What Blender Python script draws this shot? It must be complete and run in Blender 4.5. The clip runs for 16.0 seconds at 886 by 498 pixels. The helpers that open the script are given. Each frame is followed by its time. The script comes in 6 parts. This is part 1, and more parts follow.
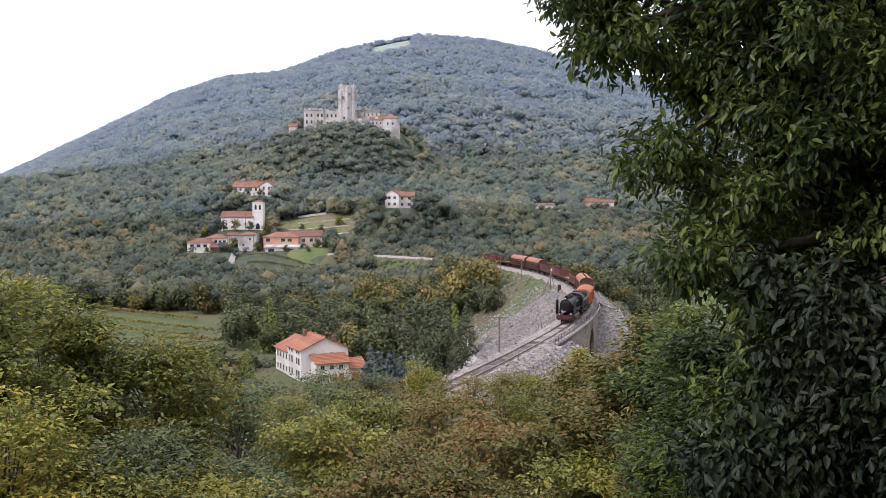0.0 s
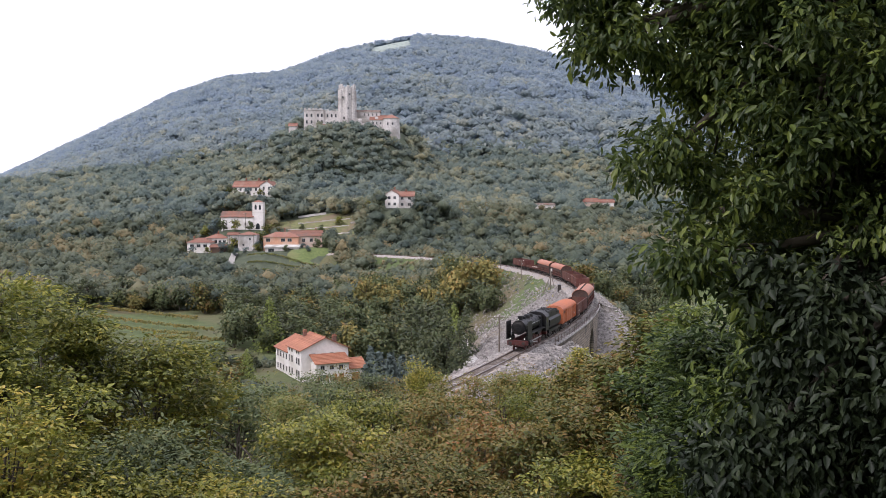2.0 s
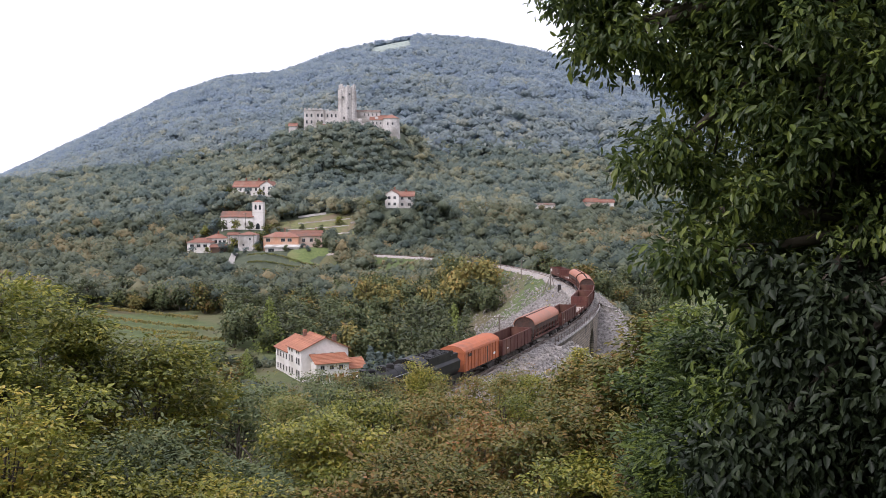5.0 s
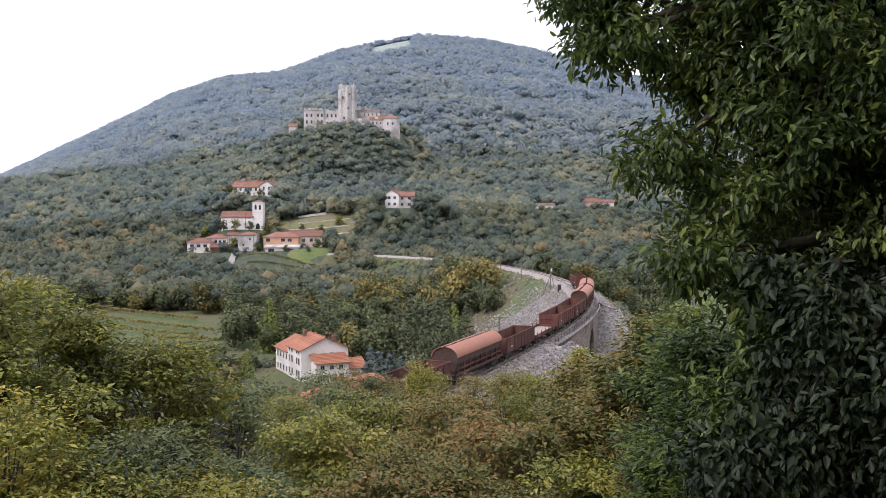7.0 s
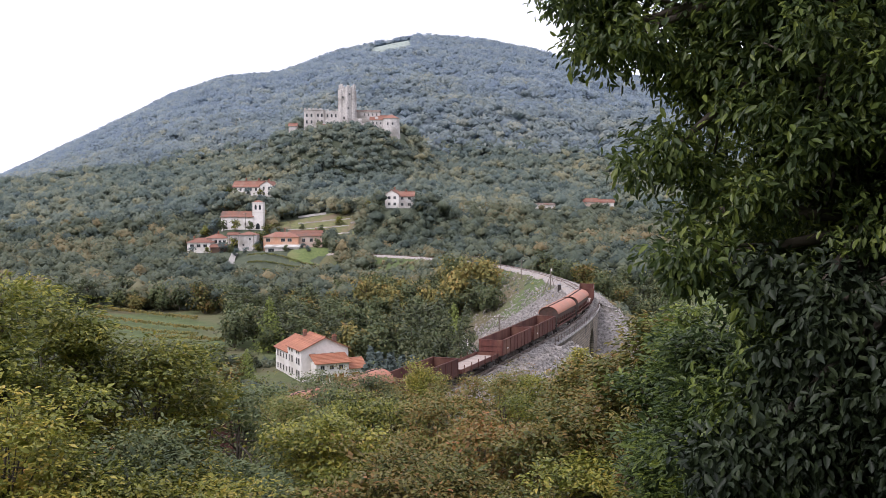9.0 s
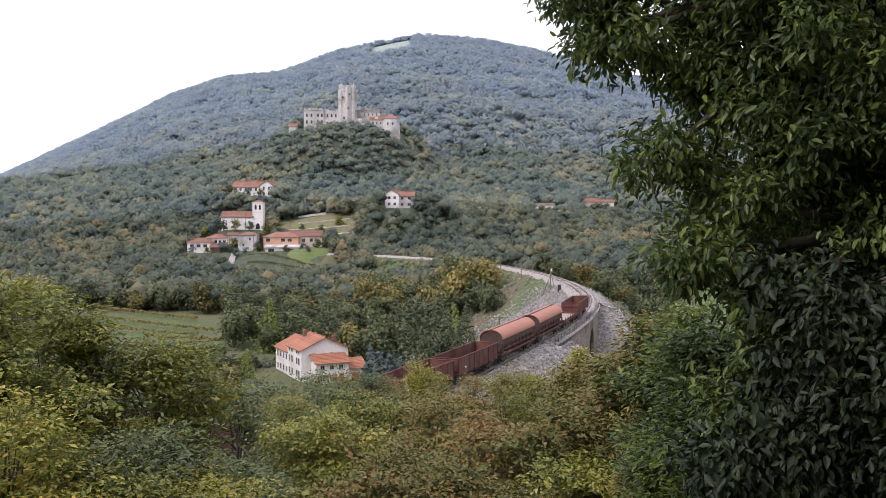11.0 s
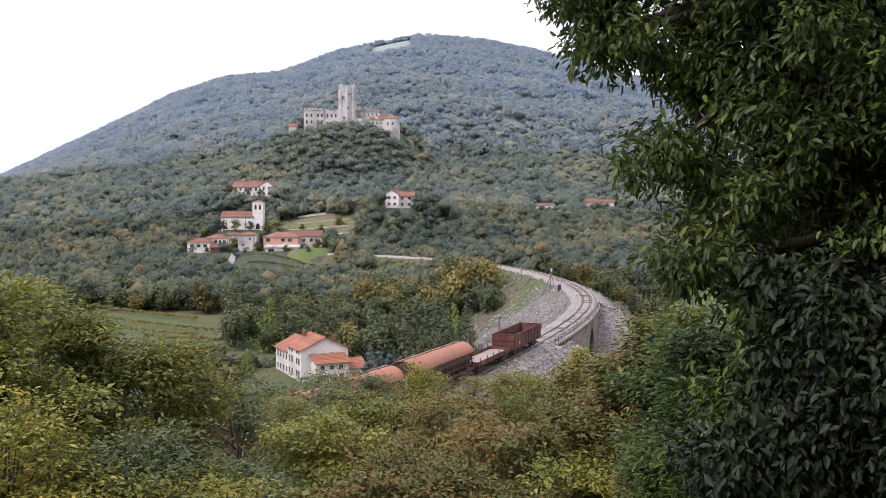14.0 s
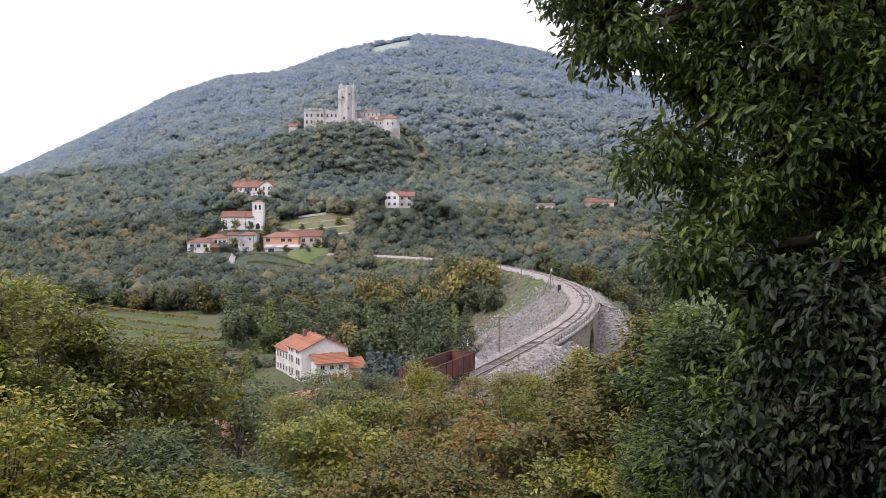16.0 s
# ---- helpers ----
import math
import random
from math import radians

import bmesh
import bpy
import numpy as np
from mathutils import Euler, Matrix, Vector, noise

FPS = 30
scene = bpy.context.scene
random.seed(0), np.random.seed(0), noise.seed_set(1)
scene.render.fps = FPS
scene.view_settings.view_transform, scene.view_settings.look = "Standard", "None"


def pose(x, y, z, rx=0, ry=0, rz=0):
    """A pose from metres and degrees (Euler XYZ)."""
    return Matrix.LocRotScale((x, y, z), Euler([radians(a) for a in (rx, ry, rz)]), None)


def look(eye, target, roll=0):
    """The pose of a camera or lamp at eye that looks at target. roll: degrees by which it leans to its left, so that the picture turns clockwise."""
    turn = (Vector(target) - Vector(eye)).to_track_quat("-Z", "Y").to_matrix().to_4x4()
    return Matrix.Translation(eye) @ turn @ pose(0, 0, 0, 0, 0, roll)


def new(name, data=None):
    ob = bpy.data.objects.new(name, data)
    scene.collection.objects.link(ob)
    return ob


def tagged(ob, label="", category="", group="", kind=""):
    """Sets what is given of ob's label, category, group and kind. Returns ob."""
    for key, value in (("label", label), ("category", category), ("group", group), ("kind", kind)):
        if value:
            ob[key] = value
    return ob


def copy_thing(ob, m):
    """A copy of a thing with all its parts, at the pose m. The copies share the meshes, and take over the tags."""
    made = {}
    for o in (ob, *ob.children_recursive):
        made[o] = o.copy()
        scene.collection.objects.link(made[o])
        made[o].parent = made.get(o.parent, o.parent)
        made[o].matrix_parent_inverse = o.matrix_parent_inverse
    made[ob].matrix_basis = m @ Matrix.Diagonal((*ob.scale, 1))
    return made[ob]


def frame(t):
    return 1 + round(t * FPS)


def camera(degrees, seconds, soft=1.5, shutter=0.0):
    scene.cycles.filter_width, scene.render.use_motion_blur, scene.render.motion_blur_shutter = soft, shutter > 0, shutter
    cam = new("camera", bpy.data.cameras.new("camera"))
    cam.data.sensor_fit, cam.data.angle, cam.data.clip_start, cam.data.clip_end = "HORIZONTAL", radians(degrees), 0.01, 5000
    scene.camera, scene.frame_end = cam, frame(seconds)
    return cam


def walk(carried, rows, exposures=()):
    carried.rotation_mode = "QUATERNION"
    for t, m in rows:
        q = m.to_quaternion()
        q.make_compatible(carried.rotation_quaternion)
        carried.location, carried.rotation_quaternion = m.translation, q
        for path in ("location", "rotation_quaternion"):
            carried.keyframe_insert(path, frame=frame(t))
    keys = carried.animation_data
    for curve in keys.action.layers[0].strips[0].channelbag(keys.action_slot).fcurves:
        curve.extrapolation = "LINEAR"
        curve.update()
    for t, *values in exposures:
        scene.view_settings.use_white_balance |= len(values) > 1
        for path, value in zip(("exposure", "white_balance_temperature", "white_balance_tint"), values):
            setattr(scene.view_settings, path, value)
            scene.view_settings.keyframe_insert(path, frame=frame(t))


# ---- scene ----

# ---------------------------------------------------------------- camera
cam = camera(50.76, 16.0, soft=0.7)
EYE = (0.0, 0.0, 18.3)                      # rail top is z = 0
walk(cam, [(0.0, pose(*EYE, 90 - 2.39, 0, 0)), (16.0, pose(*EYE, 90 - 2.39, 0, 0))], [(0.0, 0.45, 6200, 22), (16.0, 0.45, 6200, 22)])

# ---------------------------------------------------------------- world and light: bright overcast
world = bpy.data.worlds.new("overcast_sky")
scene.world = world
world.use_nodes = True
wn = world.node_tree
wn.nodes.clear()
sky = wn.nodes.new("ShaderNodeTexSky")
sky.sky_type = "NISHITA"
sky.sun_disc = False
sky.sun_elevation = radians(48)
sky.sun_rotation = radians(-135)
sky.dust_density = 4.0
veil = wn.nodes.new("ShaderNodeMixRGB")
veil.inputs[0].default_value = 0.86
veil.inputs[2].default_value = (9.6, 9.9, 10.4, 1)
bg = wn.nodes.new("ShaderNodeBackground")
bg.inputs[1].default_value = 0.115
wo = wn.nodes.new("ShaderNodeOutputWorld")
wn.links.new(sky.outputs[0], veil.inputs[1])
wn.links.new(veil.outputs[0], bg.inputs[0])
wn.links.new(bg.outputs[0], wo.inputs[0])

sun = new("sun", bpy.data.lights.new("sun", "SUN"))
sun.data.energy = 1.8
sun.data.angle = radians(25)
sun.data.color = (1.0, 0.96, 0.9)
sun.matrix_world = look((-55, 5, 85), (0, 60, 0))


# ---------------------------------------------------------------- materials
MATS = {}


def mat(name, c1, c2=None, rough=0.8, scale=1.0, bump=0.3, metal=0.0, stain=None, stain_scale=0.15,
        rand=0.0, bump_dist=0.02, spec=0.3, glow=0.0, stretch=(1, 1, 1)):
    """Procedural surface: fine grain between c1 and c2, larger stains, bump, change from object to object."""
    if name in MATS:
        return MATS[name]
    m = bpy.data.materials.new(name)
    MATS[name] = m
    m.use_nodes = True
    nt = m.node_tree
    b = nt.nodes["Principled BSDF"]
    b.inputs["Roughness"].default_value = rough
    b.inputs["Metallic"].default_value = metal
    b.inputs["Specular IOR Level"].default_value = spec
    c2 = c2 or tuple(v * 0.7 for v in c1)
    tc = nt.nodes.new("ShaderNodeTexCoord")
    mp = nt.nodes.new("ShaderNodeMapping")
    mp.inputs["Scale"].default_value = stretch
    nt.links.new(tc.outputs["Object"], mp.inputs[0])
    n1 = nt.nodes.new("ShaderNodeTexNoise")
    n1.inputs["Scale"].default_value = scale
    n1.inputs["Detail"].default_value = 6
    n1.inputs["Roughness"].default_value = 0.65
    nt.links.new(mp.outputs[0], n1.inputs["Vector"])
    r1 = nt.nodes.new("ShaderNodeValToRGB")
    r1.color_ramp.elements[0].position = 0.35
    r1.color_ramp.elements[1].position = 0.66
    r1.color_ramp.elements[0].color = (*c2, 1)
    r1.color_ramp.elements[1].color = (*c1, 1)
    nt.links.new(n1.outputs["Fac"], r1.inputs[0])
    col = r1.outputs[0]
    if stain:
        n2 = nt.nodes.new("ShaderNodeTexNoise")
        n2.inputs["Scale"].default_value = stain_scale
        n2.inputs["Detail"].default_value = 5
        nt.links.new(mp.outputs[0], n2.inputs["Vector"])
        r2 = nt.nodes.new("ShaderNodeValToRGB")
        r2.color_ramp.elements[0].position = 0.48
        r2.color_ramp.elements[1].position = 0.68
        nt.links.new(n2.outputs["Fac"], r2.inputs[0])
        mx = nt.nodes.new("ShaderNodeMixRGB")
        mx.inputs[2].default_value = (*stain, 1)
        nt.links.new(r2.outputs[0], mx.inputs[0])
        nt.links.new(col, mx.inputs[1])
        col = mx.outputs[0]
    if rand:
        oi = nt.nodes.new("ShaderNodeObjectInfo")
        mr = nt.nodes.new("ShaderNodeMapRange")
        mr.inputs["To Min"].default_value = 1 - rand
        mr.inputs["To Max"].default_value = 1 + rand
        nt.links.new(oi.outputs["Random"], mr.inputs[0])
        hs = nt.nodes.new("ShaderNodeHueSaturation")
        nt.links.new(mr.outputs[0], hs.inputs["Value"])
        nt.links.new(col, hs.inputs["Color"])
        col = hs.outputs[0]
    nt.links.new(col, b.inputs["Base Color"])
    if bump:
        bp = nt.nodes.new("ShaderNodeBump")
        bp.inputs["Strength"].default_value = bump
        bp.inputs["Distance"].default_value = bump_dist
        nt.links.new(n1.outputs["Fac"], bp.inputs["Height"])
        nt.links.new(bp.outputs[0], b.inputs["Normal"])
    if glow:
        b.inputs["Emission Color"].default_value = (1, 0.95, 0.85, 1)
        b.inputs["Emission Strength"].default_value = glow
    return m


def leaf_mat(name, cols, rough=0.5, through_light=0.3, spec=0.35, obj=0.12, by_tree=False):
    """Leaves: each leaf island (or each tree of a wood) takes its own colour from the ramp; part of the light passes through."""
    if name in MATS:
        return MATS[name]
    m = bpy.data.materials.new(name)
    MATS[name] = m
    m.use_nodes = True
    nt = m.node_tree
    b = nt.nodes["Principled BSDF"]
    b.inputs["Roughness"].default_value = rough
    b.inputs["Specular IOR Level"].default_value = spec
    g = nt.nodes.new("ShaderNodeNewGeometry")
    r = nt.nodes.new("ShaderNodeValToRGB")
    el = r.color_ramp.elements
    while len(el) < len(cols):
        el.new(0.5)
    for i, c in enumerate(cols):
        el[i].position = i / (len(cols) - 1)
        el[i].color = (*c, 1)
    tc = nt.nodes.new("ShaderNodeTexCoord")
    n = nt.nodes.new("ShaderNodeTexNoise")
    n.inputs["Scale"].default_value = 0.35
    n.inputs["Detail"].default_value = 3
    nt.links.new(tc.outputs["Object"], n.inputs["Vector"])
    mr = nt.nodes.new("ShaderNodeMath")
    mr.operation = "MULTIPLY_ADD"
    mr.inputs[1].default_value = 0.62
    nt.links.new(g.outputs["Random Per Island"], mr.inputs[0])
    if by_tree:
        mr.inputs[1].default_value = 0.22
    sc = nt.nodes.new("ShaderNodeMath")
    sc.operation = "MULTIPLY_ADD"
    sc.inputs[1].default_value = 1.1
    sc.inputs[2].default_value = -0.36
    nt.links.new(n.outputs["Fac"], sc.inputs[0])
    nt.links.new(sc.outputs[0], mr.inputs[2])
    if by_tree:
        at = nt.nodes.new("ShaderNodeAttribute")
        at.attribute_name = "tint"
        sc.inputs[1].default_value = 0.35
        sc.inputs[2].default_value = -0.28
        ad = nt.nodes.new("ShaderNodeMath")
        ad.operation = "ADD"
        nt.links.new(mr.outputs[0], ad.inputs[0])
        nt.links.new(at.outputs["Fac"], ad.inputs[1])
        nt.links.new(ad.outputs[0], r.inputs[0])
    else:
        nt.links.new(mr.outputs[0], r.inputs[0])
    oi = nt.nodes.new("ShaderNodeObjectInfo")
    om = nt.nodes.new("ShaderNodeMapRange")
    om.inputs["To Min"].default_value = 1 - obj
    om.inputs["To Max"].default_value = 1 + obj
    nt.links.new(oi.outputs["Random"], om.inputs[0])
    hs = nt.nodes.new("ShaderNodeHueSaturation")
    nt.links.new(om.outputs[0], hs.inputs["Value"])
    nt.links.new(r.outputs[0], hs.inputs["Color"])
    nt.links.new(hs.outputs[0], b.inputs["Base Color"])
    tr = nt.nodes.new("ShaderNodeBsdfTranslucent")
    nt.links.new(hs.outputs[0], tr.inputs[0])
    mx = nt.nodes.new("ShaderNodeMixShader")
    mx.inputs[0].default_value = through_light
    nt.links.new(b.outputs[0], mx.inputs[1])
    nt.links.new(tr.outputs[0], mx.inputs[2])
    nt.links.new(mx.outputs[0], nt.nodes["Material Output"].inputs[0])
    return m


M_SOIL = mat("grass_and_soil", (0.10, 0.13, 0.045), (0.055, 0.075, 0.028), 0.95, 0.6, 0.6, stain=(0.13, 0.10, 0.06), stain_scale=0.03, bump_dist=0.2)
M_MEADOW = mat("meadow_grass", (0.145, 0.18, 0.06), (0.085, 0.115, 0.04), 0.95, 0.8, 0.5, stain=(0.16, 0.15, 0.07), stain_scale=0.06, bump_dist=0.1)
M_STONE = mat("embankment_stone", (0.33, 0.305, 0.285), (0.07, 0.064, 0.058), 0.95, 1.8, 1.0, stain=(0.2, 0.17, 0.13), stain_scale=0.06, bump_dist=0.35)
M_ROCK = mat("grey_rubble", (0.40, 0.37, 0.345), (0.13, 0.12, 0.11), 0.9, 0.9, 0.5, rand=0.1, bump_dist=0.05)
M_BALLAST = mat("ballast_gravel", (0.46, 0.42, 0.385), (0.10, 0.092, 0.085), 0.95, 3.5, 0.9, stain=(0.30, 0.25, 0.2), stain_scale=0.2, bump_dist=0.06)
M_RAILDIRT = mat("rust_stained_ballast", (0.16, 0.112, 0.085), (0.06, 0.043, 0.034), 0.9, 3.0, 0.8, bump_dist=0.05)
M_RAIL = mat("rusty_rail", (0.13, 0.085, 0.06), (0.07, 0.05, 0.04), 0.55, 3, 0.2, metal=0.5)
M_RAILTOP = mat("polished_rail_head", (0.45, 0.44, 0.43), (0.3, 0.29, 0.28), 0.3, 3, 0.05, metal=1.0)
M_SLEEPER = mat("weathered_sleeper_wood", (0.13, 0.10, 0.08), (0.06, 0.048, 0.04), 0.9, 4, 0.6, rand=0.25)
M_MASONRY = mat("bridge_masonry", (0.28, 0.23, 0.175), (0.15, 0.125, 0.10), 0.9, 1.5, 0.7, stain=(0.11, 0.10, 0.085), stain_scale=0.25, bump_dist=0.05)


def masonry_courses(m):
    """Adds stone courses to a masonry material: joints darker and sunk."""
    nt = m.node_tree
    b = nt.nodes["Principled BSDF"]
    old = b.inputs["Base Color"].links[0].from_socket
    tc = nt.nodes.new("ShaderNodeTexCoord")
    sp = nt.nodes.new("ShaderNodeSeparateXYZ")
    cb = nt.nodes.new("ShaderNodeCombineXYZ")
    nt.links.new(tc.outputs["Object"], sp.inputs[0])
    nt.links.new(sp.outputs["Y"], cb.inputs["X"])
    nt.links.new(sp.outputs["Z"], cb.inputs["Y"])
    br = nt.nodes.new("ShaderNodeTexBrick")
    br.inputs["Scale"].default_value = 1.0
    br.inputs["Brick Width"].default_value = 0.9
    br.inputs["Row Height"].default_value = 0.42
    br.inputs["Mortar Size"].default_value = 0.045
    br.inputs["Color1"].default_value = (1, 1, 1, 1)
    br.inputs["Color2"].default_value = (0.62, 0.6, 0.58, 1)
    br.inputs["Mortar"].default_value = (0.3, 0.29, 0.28, 1)
    nt.links.new(cb.outputs[0], br.inputs["Vector"])
    mx = nt.nodes.new("ShaderNodeMixRGB")
    mx.blend_type = "MULTIPLY"
    mx.inputs[0].default_value = 1.0
    nt.links.new(old, mx.inputs[1])
    nt.links.new(br.outputs["Color"], mx.inputs[2])
    nt.links.new(mx.outputs[0], b.inputs["Base Color"])


masonry_courses(M_MASONRY)
M_CONCRETE = mat("pale_concrete", (0.55, 0.53, 0.49), (0.42, 0.40, 0.37), 0.85, 2, 0.3, stain=(0.3, 0.28, 0.25), stain_scale=0.4)
M_PLASTER = mat("white_plaster", (0.70, 0.67, 0.63), (0.60, 0.575, 0.54), 0.9, 1.5, 0.15, stain=(0.52, 0.49, 0.44), stain_scale=0.22)
M_PLASTER_GREY = mat("grey_plaster", (0.50, 0.48, 0.45), (0.38, 0.36, 0.34), 0.9, 1.5, 0.2, stain=(0.3, 0.28, 0.26), stain_scale=0.25)
M_PLASTER_PEACH = mat("peach_plaster", (0.52, 0.29, 0.185), (0.45, 0.25, 0.16), 0.9, 1.5, 0.15, stain=(0.5, 0.36, 0.27), stain_scale=0.25)
M_PLASTER_PINK = mat("pale_pink_plaster", (0.52, 0.39, 0.31), (0.45, 0.34, 0.27), 0.9, 1.5, 0.15, stain=(0.5, 0.42, 0.36), stain_scale=0.25)
M_OLDSTONE = mat("castle_limestone", (0.56, 0.53, 0.50), (0.37, 0.35, 0.33), 0.95, 0.9, 0.6, stain=(0.24, 0.225, 0.20), stain_scale=0.12, bump_dist=0.1)
M_TILE = mat("orange_roof_tile", (0.36, 0.155, 0.088), (0.27, 0.112, 0.066), 0.8, 3, 0.3, rand=0.14, stain=(0.25, 0.10, 0.062), stain_scale=0.3)
M_TILE_FADED = mat("faded_red_roof_tile", (0.25, 0.115, 0.078), (0.17, 0.082, 0.06), 0.85, 2, 0.3, rand=0.2, stain=(0.22, 0.135, 0.10), stain_scale=0.35)
M_TILE_OLD = mat("weathered_brown_roof_tile", (0.26, 0.125, 0.085), (0.16, 0.08, 0.06), 0.85, 3, 0.3, rand=0.14, stain=(0.15, 0.10, 0.08), stain_scale=0.3)
M_SLATE = mat("weathered_grey_brown_roof", (0.27, 0.22, 0.19), (0.17, 0.14, 0.12), 0.9, 1.5, 0.3, stain=(0.21, 0.13, 0.10), stain_scale=0.3)
# window glass; its dark colour also stands for shade inside wall openings
M_GLASS_AND_HOLE = mat("dark_glass_and_hole_shade", (0.03, 0.035, 0.04), (0.02, 0.024, 0.028), 0.12, 1, 0.0, spec=0.6)
M_WOOD = mat("brown_shutter_wood", (0.36, 0.17, 0.07), (0.24, 0.11, 0.05), 0.7, 6, 0.3)
M_DARKWOOD = mat("dark_stained_wood", (0.10, 0.06, 0.04), (0.06, 0.04, 0.03), 0.8, 5, 0.3)
M_BARK = mat("grey_brown_bark", (0.12, 0.10, 0.08), (0.05, 0.042, 0.035), 0.95, 6, 0.9, bump_dist=0.03, stretch=(1, 1, 0.3))
M_POLE = mat("weathered_pole_wood", (0.19, 0.16, 0.13), (0.11, 0.09, 0.075), 0.9, 8, 0.4, stretch=(1, 1, 0.2))
M_STEEL = mat("galvanised_steel", (0.45, 0.46, 0.47), (0.33, 0.34, 0.35), 0.5, 4, 0.1, metal=0.8)
M_BLACK = mat("sooty_black_paint", (0.010, 0.010, 0.011), (0.005, 0.005, 0.006), 0.5, 4, 0.15, stain=(0.018, 0.016, 0.014), stain_scale=0.9, spec=0.22)
M_RED = mat("red_wheel_paint", (0.085, 0.017, 0.014), (0.045, 0.012, 0.011), 0.55, 4, 0.1, stain=(0.06, 0.03, 0.025), stain_scale=1.2)
M_COAL = mat("coal", (0.02, 0.02, 0.02), (0.008, 0.008, 0.008), 0.6, 7, 1.0, bump_dist=0.1)
M_RUST = mat("rust_brown_wagon_paint", (0.105, 0.036, 0.028), (0.062, 0.023, 0.019), 0.8, 3, 0.25, rand=0.2, stain=(0.13, 0.062, 0.043), stain_scale=0.6, stretch=(1, 1, 0.4))
M_RUST_IN = mat("wagon_interior_rust", (0.085, 0.045, 0.034), (0.045, 0.028, 0.023), 0.9, 3, 0.3, stain=(0.06, 0.045, 0.04), stain_scale=0.8)
M_ORANGE = mat("orange_brown_van_paint", (0.42, 0.125, 0.05), (0.33, 0.10, 0.045), 0.7, 2.5, 0.15, stain=(0.25, 0.09, 0.05), stain_scale=0.7)
M_HROOF = mat("faded_red_hopper_roof", (0.42, 0.17, 0.10), (0.33, 0.13, 0.08), 0.6, 3, 0.1, rand=0.12, stain=(0.30, 0.15, 0.10), stain_scale=0.5)
M_UNDER = mat("wagon_underframe_grime", (0.05, 0.042, 0.038), (0.028, 0.024, 0.022), 0.85, 5, 0.3)
M_FLOORWOOD = mat("grey_plank_deck", (0.36, 0.30, 0.26), (0.25, 0.20, 0.17), 0.9, 4, 0.3, rand=0.15)
M_WHITE = mat("white_lettering_paint", (0.75, 0.74, 0.72), (0.6, 0.59, 0.57), 0.6, 4, 0.0)
M_LAMP = mat("lit_headlamp_lens", (0.9, 0.88, 0.8), None, 0.3, 1, 0.0, glow=0.5)

# dark leaf colour that stands in for shade in the backing trees
L_DARK = leaf_mat("shade_backing_leaf", [(0.020, 0.034, 0.018), (0.029, 0.05, 0.022), (0.042, 0.07, 0.024), (0.07, 0.11, 0.028)], 0.55, 0.25, 0.2)
# the last ramp tone puts lit highlights on random leaves
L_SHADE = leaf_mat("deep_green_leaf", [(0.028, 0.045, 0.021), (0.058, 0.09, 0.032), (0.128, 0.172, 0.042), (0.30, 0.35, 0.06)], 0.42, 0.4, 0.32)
# near-black ramp paints the shade on the tall tree's right side
L_BOUGH_SHADE = leaf_mat("shade_darkened_bough_leaf", [(0.009, 0.014, 0.009), (0.017, 0.026, 0.014), (0.03, 0.043, 0.02), (0.065, 0.085, 0.036)], 0.5, 0.12, 0.2)
L_OLIVE = leaf_mat("olive_green_leaf", [(0.03, 0.046, 0.012), (0.128, 0.15, 0.028), (0.262, 0.26, 0.044), (0.50, 0.37, 0.08)], 0.42, 0.34)
L_AUTUMN = leaf_mat("turning_leaf", [(0.034, 0.05, 0.015), (0.105, 0.118, 0.026), (0.195, 0.152, 0.038), (0.29, 0.118, 0.042)], 0.55, 0.2)
L_MID = leaf_mat("woodland_leaf", [(0.058, 0.082, 0.045), (0.09, 0.118, 0.053), (0.128, 0.15, 0.058), (0.195, 0.172, 0.065)], 0.6, 0.25)
L_YELLOW = leaf_mat("yellow_green_leaf", [(0.095, 0.125, 0.035), (0.145, 0.172, 0.045), (0.20, 0.19, 0.055), (0.25, 0.17, 0.058)], 0.6, 0.35)
L_FIR = leaf_mat("blue_green_needle", [(0.05, 0.072, 0.062), (0.075, 0.102, 0.09), (0.11, 0.14, 0.125)], 0.6, 0.15)
L_LIME = leaf_mat("lime_green_leaf", [(0.11, 0.145, 0.035), (0.17, 0.21, 0.048), (0.25, 0.285, 0.07)], 0.55, 0.3)
L_DEEP = leaf_mat("deep_valley_leaf", [(0.036, 0.052, 0.030), (0.06, 0.078, 0.038), (0.092, 0.108, 0.046), (0.135, 0.13, 0.055)], 0.55, 0.25)
# some distance haze is mixed into this leaf colour
L_HILL_HAZE = leaf_mat("haze_tinted_hill_leaf", [(0.13, 0.172, 0.168), (0.182, 0.23, 0.195), (0.245, 0.28, 0.215), (0.355, 0.34, 0.215)], 0.7, 0.48, 0.2, by_tree=True)
# the next two ramps carry the mountain's haze in a paler, bluer leaf colour
L_FOOT_HAZE = leaf_mat("thin_haze_leaf", [(0.205, 0.262, 0.305), (0.245, 0.302, 0.325), (0.288, 0.338, 0.33), (0.375, 0.39, 0.325)], 0.7, 0.52, 0.2, by_tree=True)
L_HAZE = leaf_mat("haze_tinted_mountain_leaf", [(0.23, 0.295, 0.365), (0.268, 0.335, 0.392), (0.305, 0.368, 0.395), (0.375, 0.415, 0.39)], 0.7, 0.55, 0.15, by_tree=True)
L_VALLEY = leaf_mat("valley_woodland_leaf", [(0.054, 0.077, 0.064), (0.086, 0.109, 0.075), (0.13, 0.144, 0.085), (0.22, 0.178, 0.09)], 0.6, 0.25, 0.25, by_tree=True)
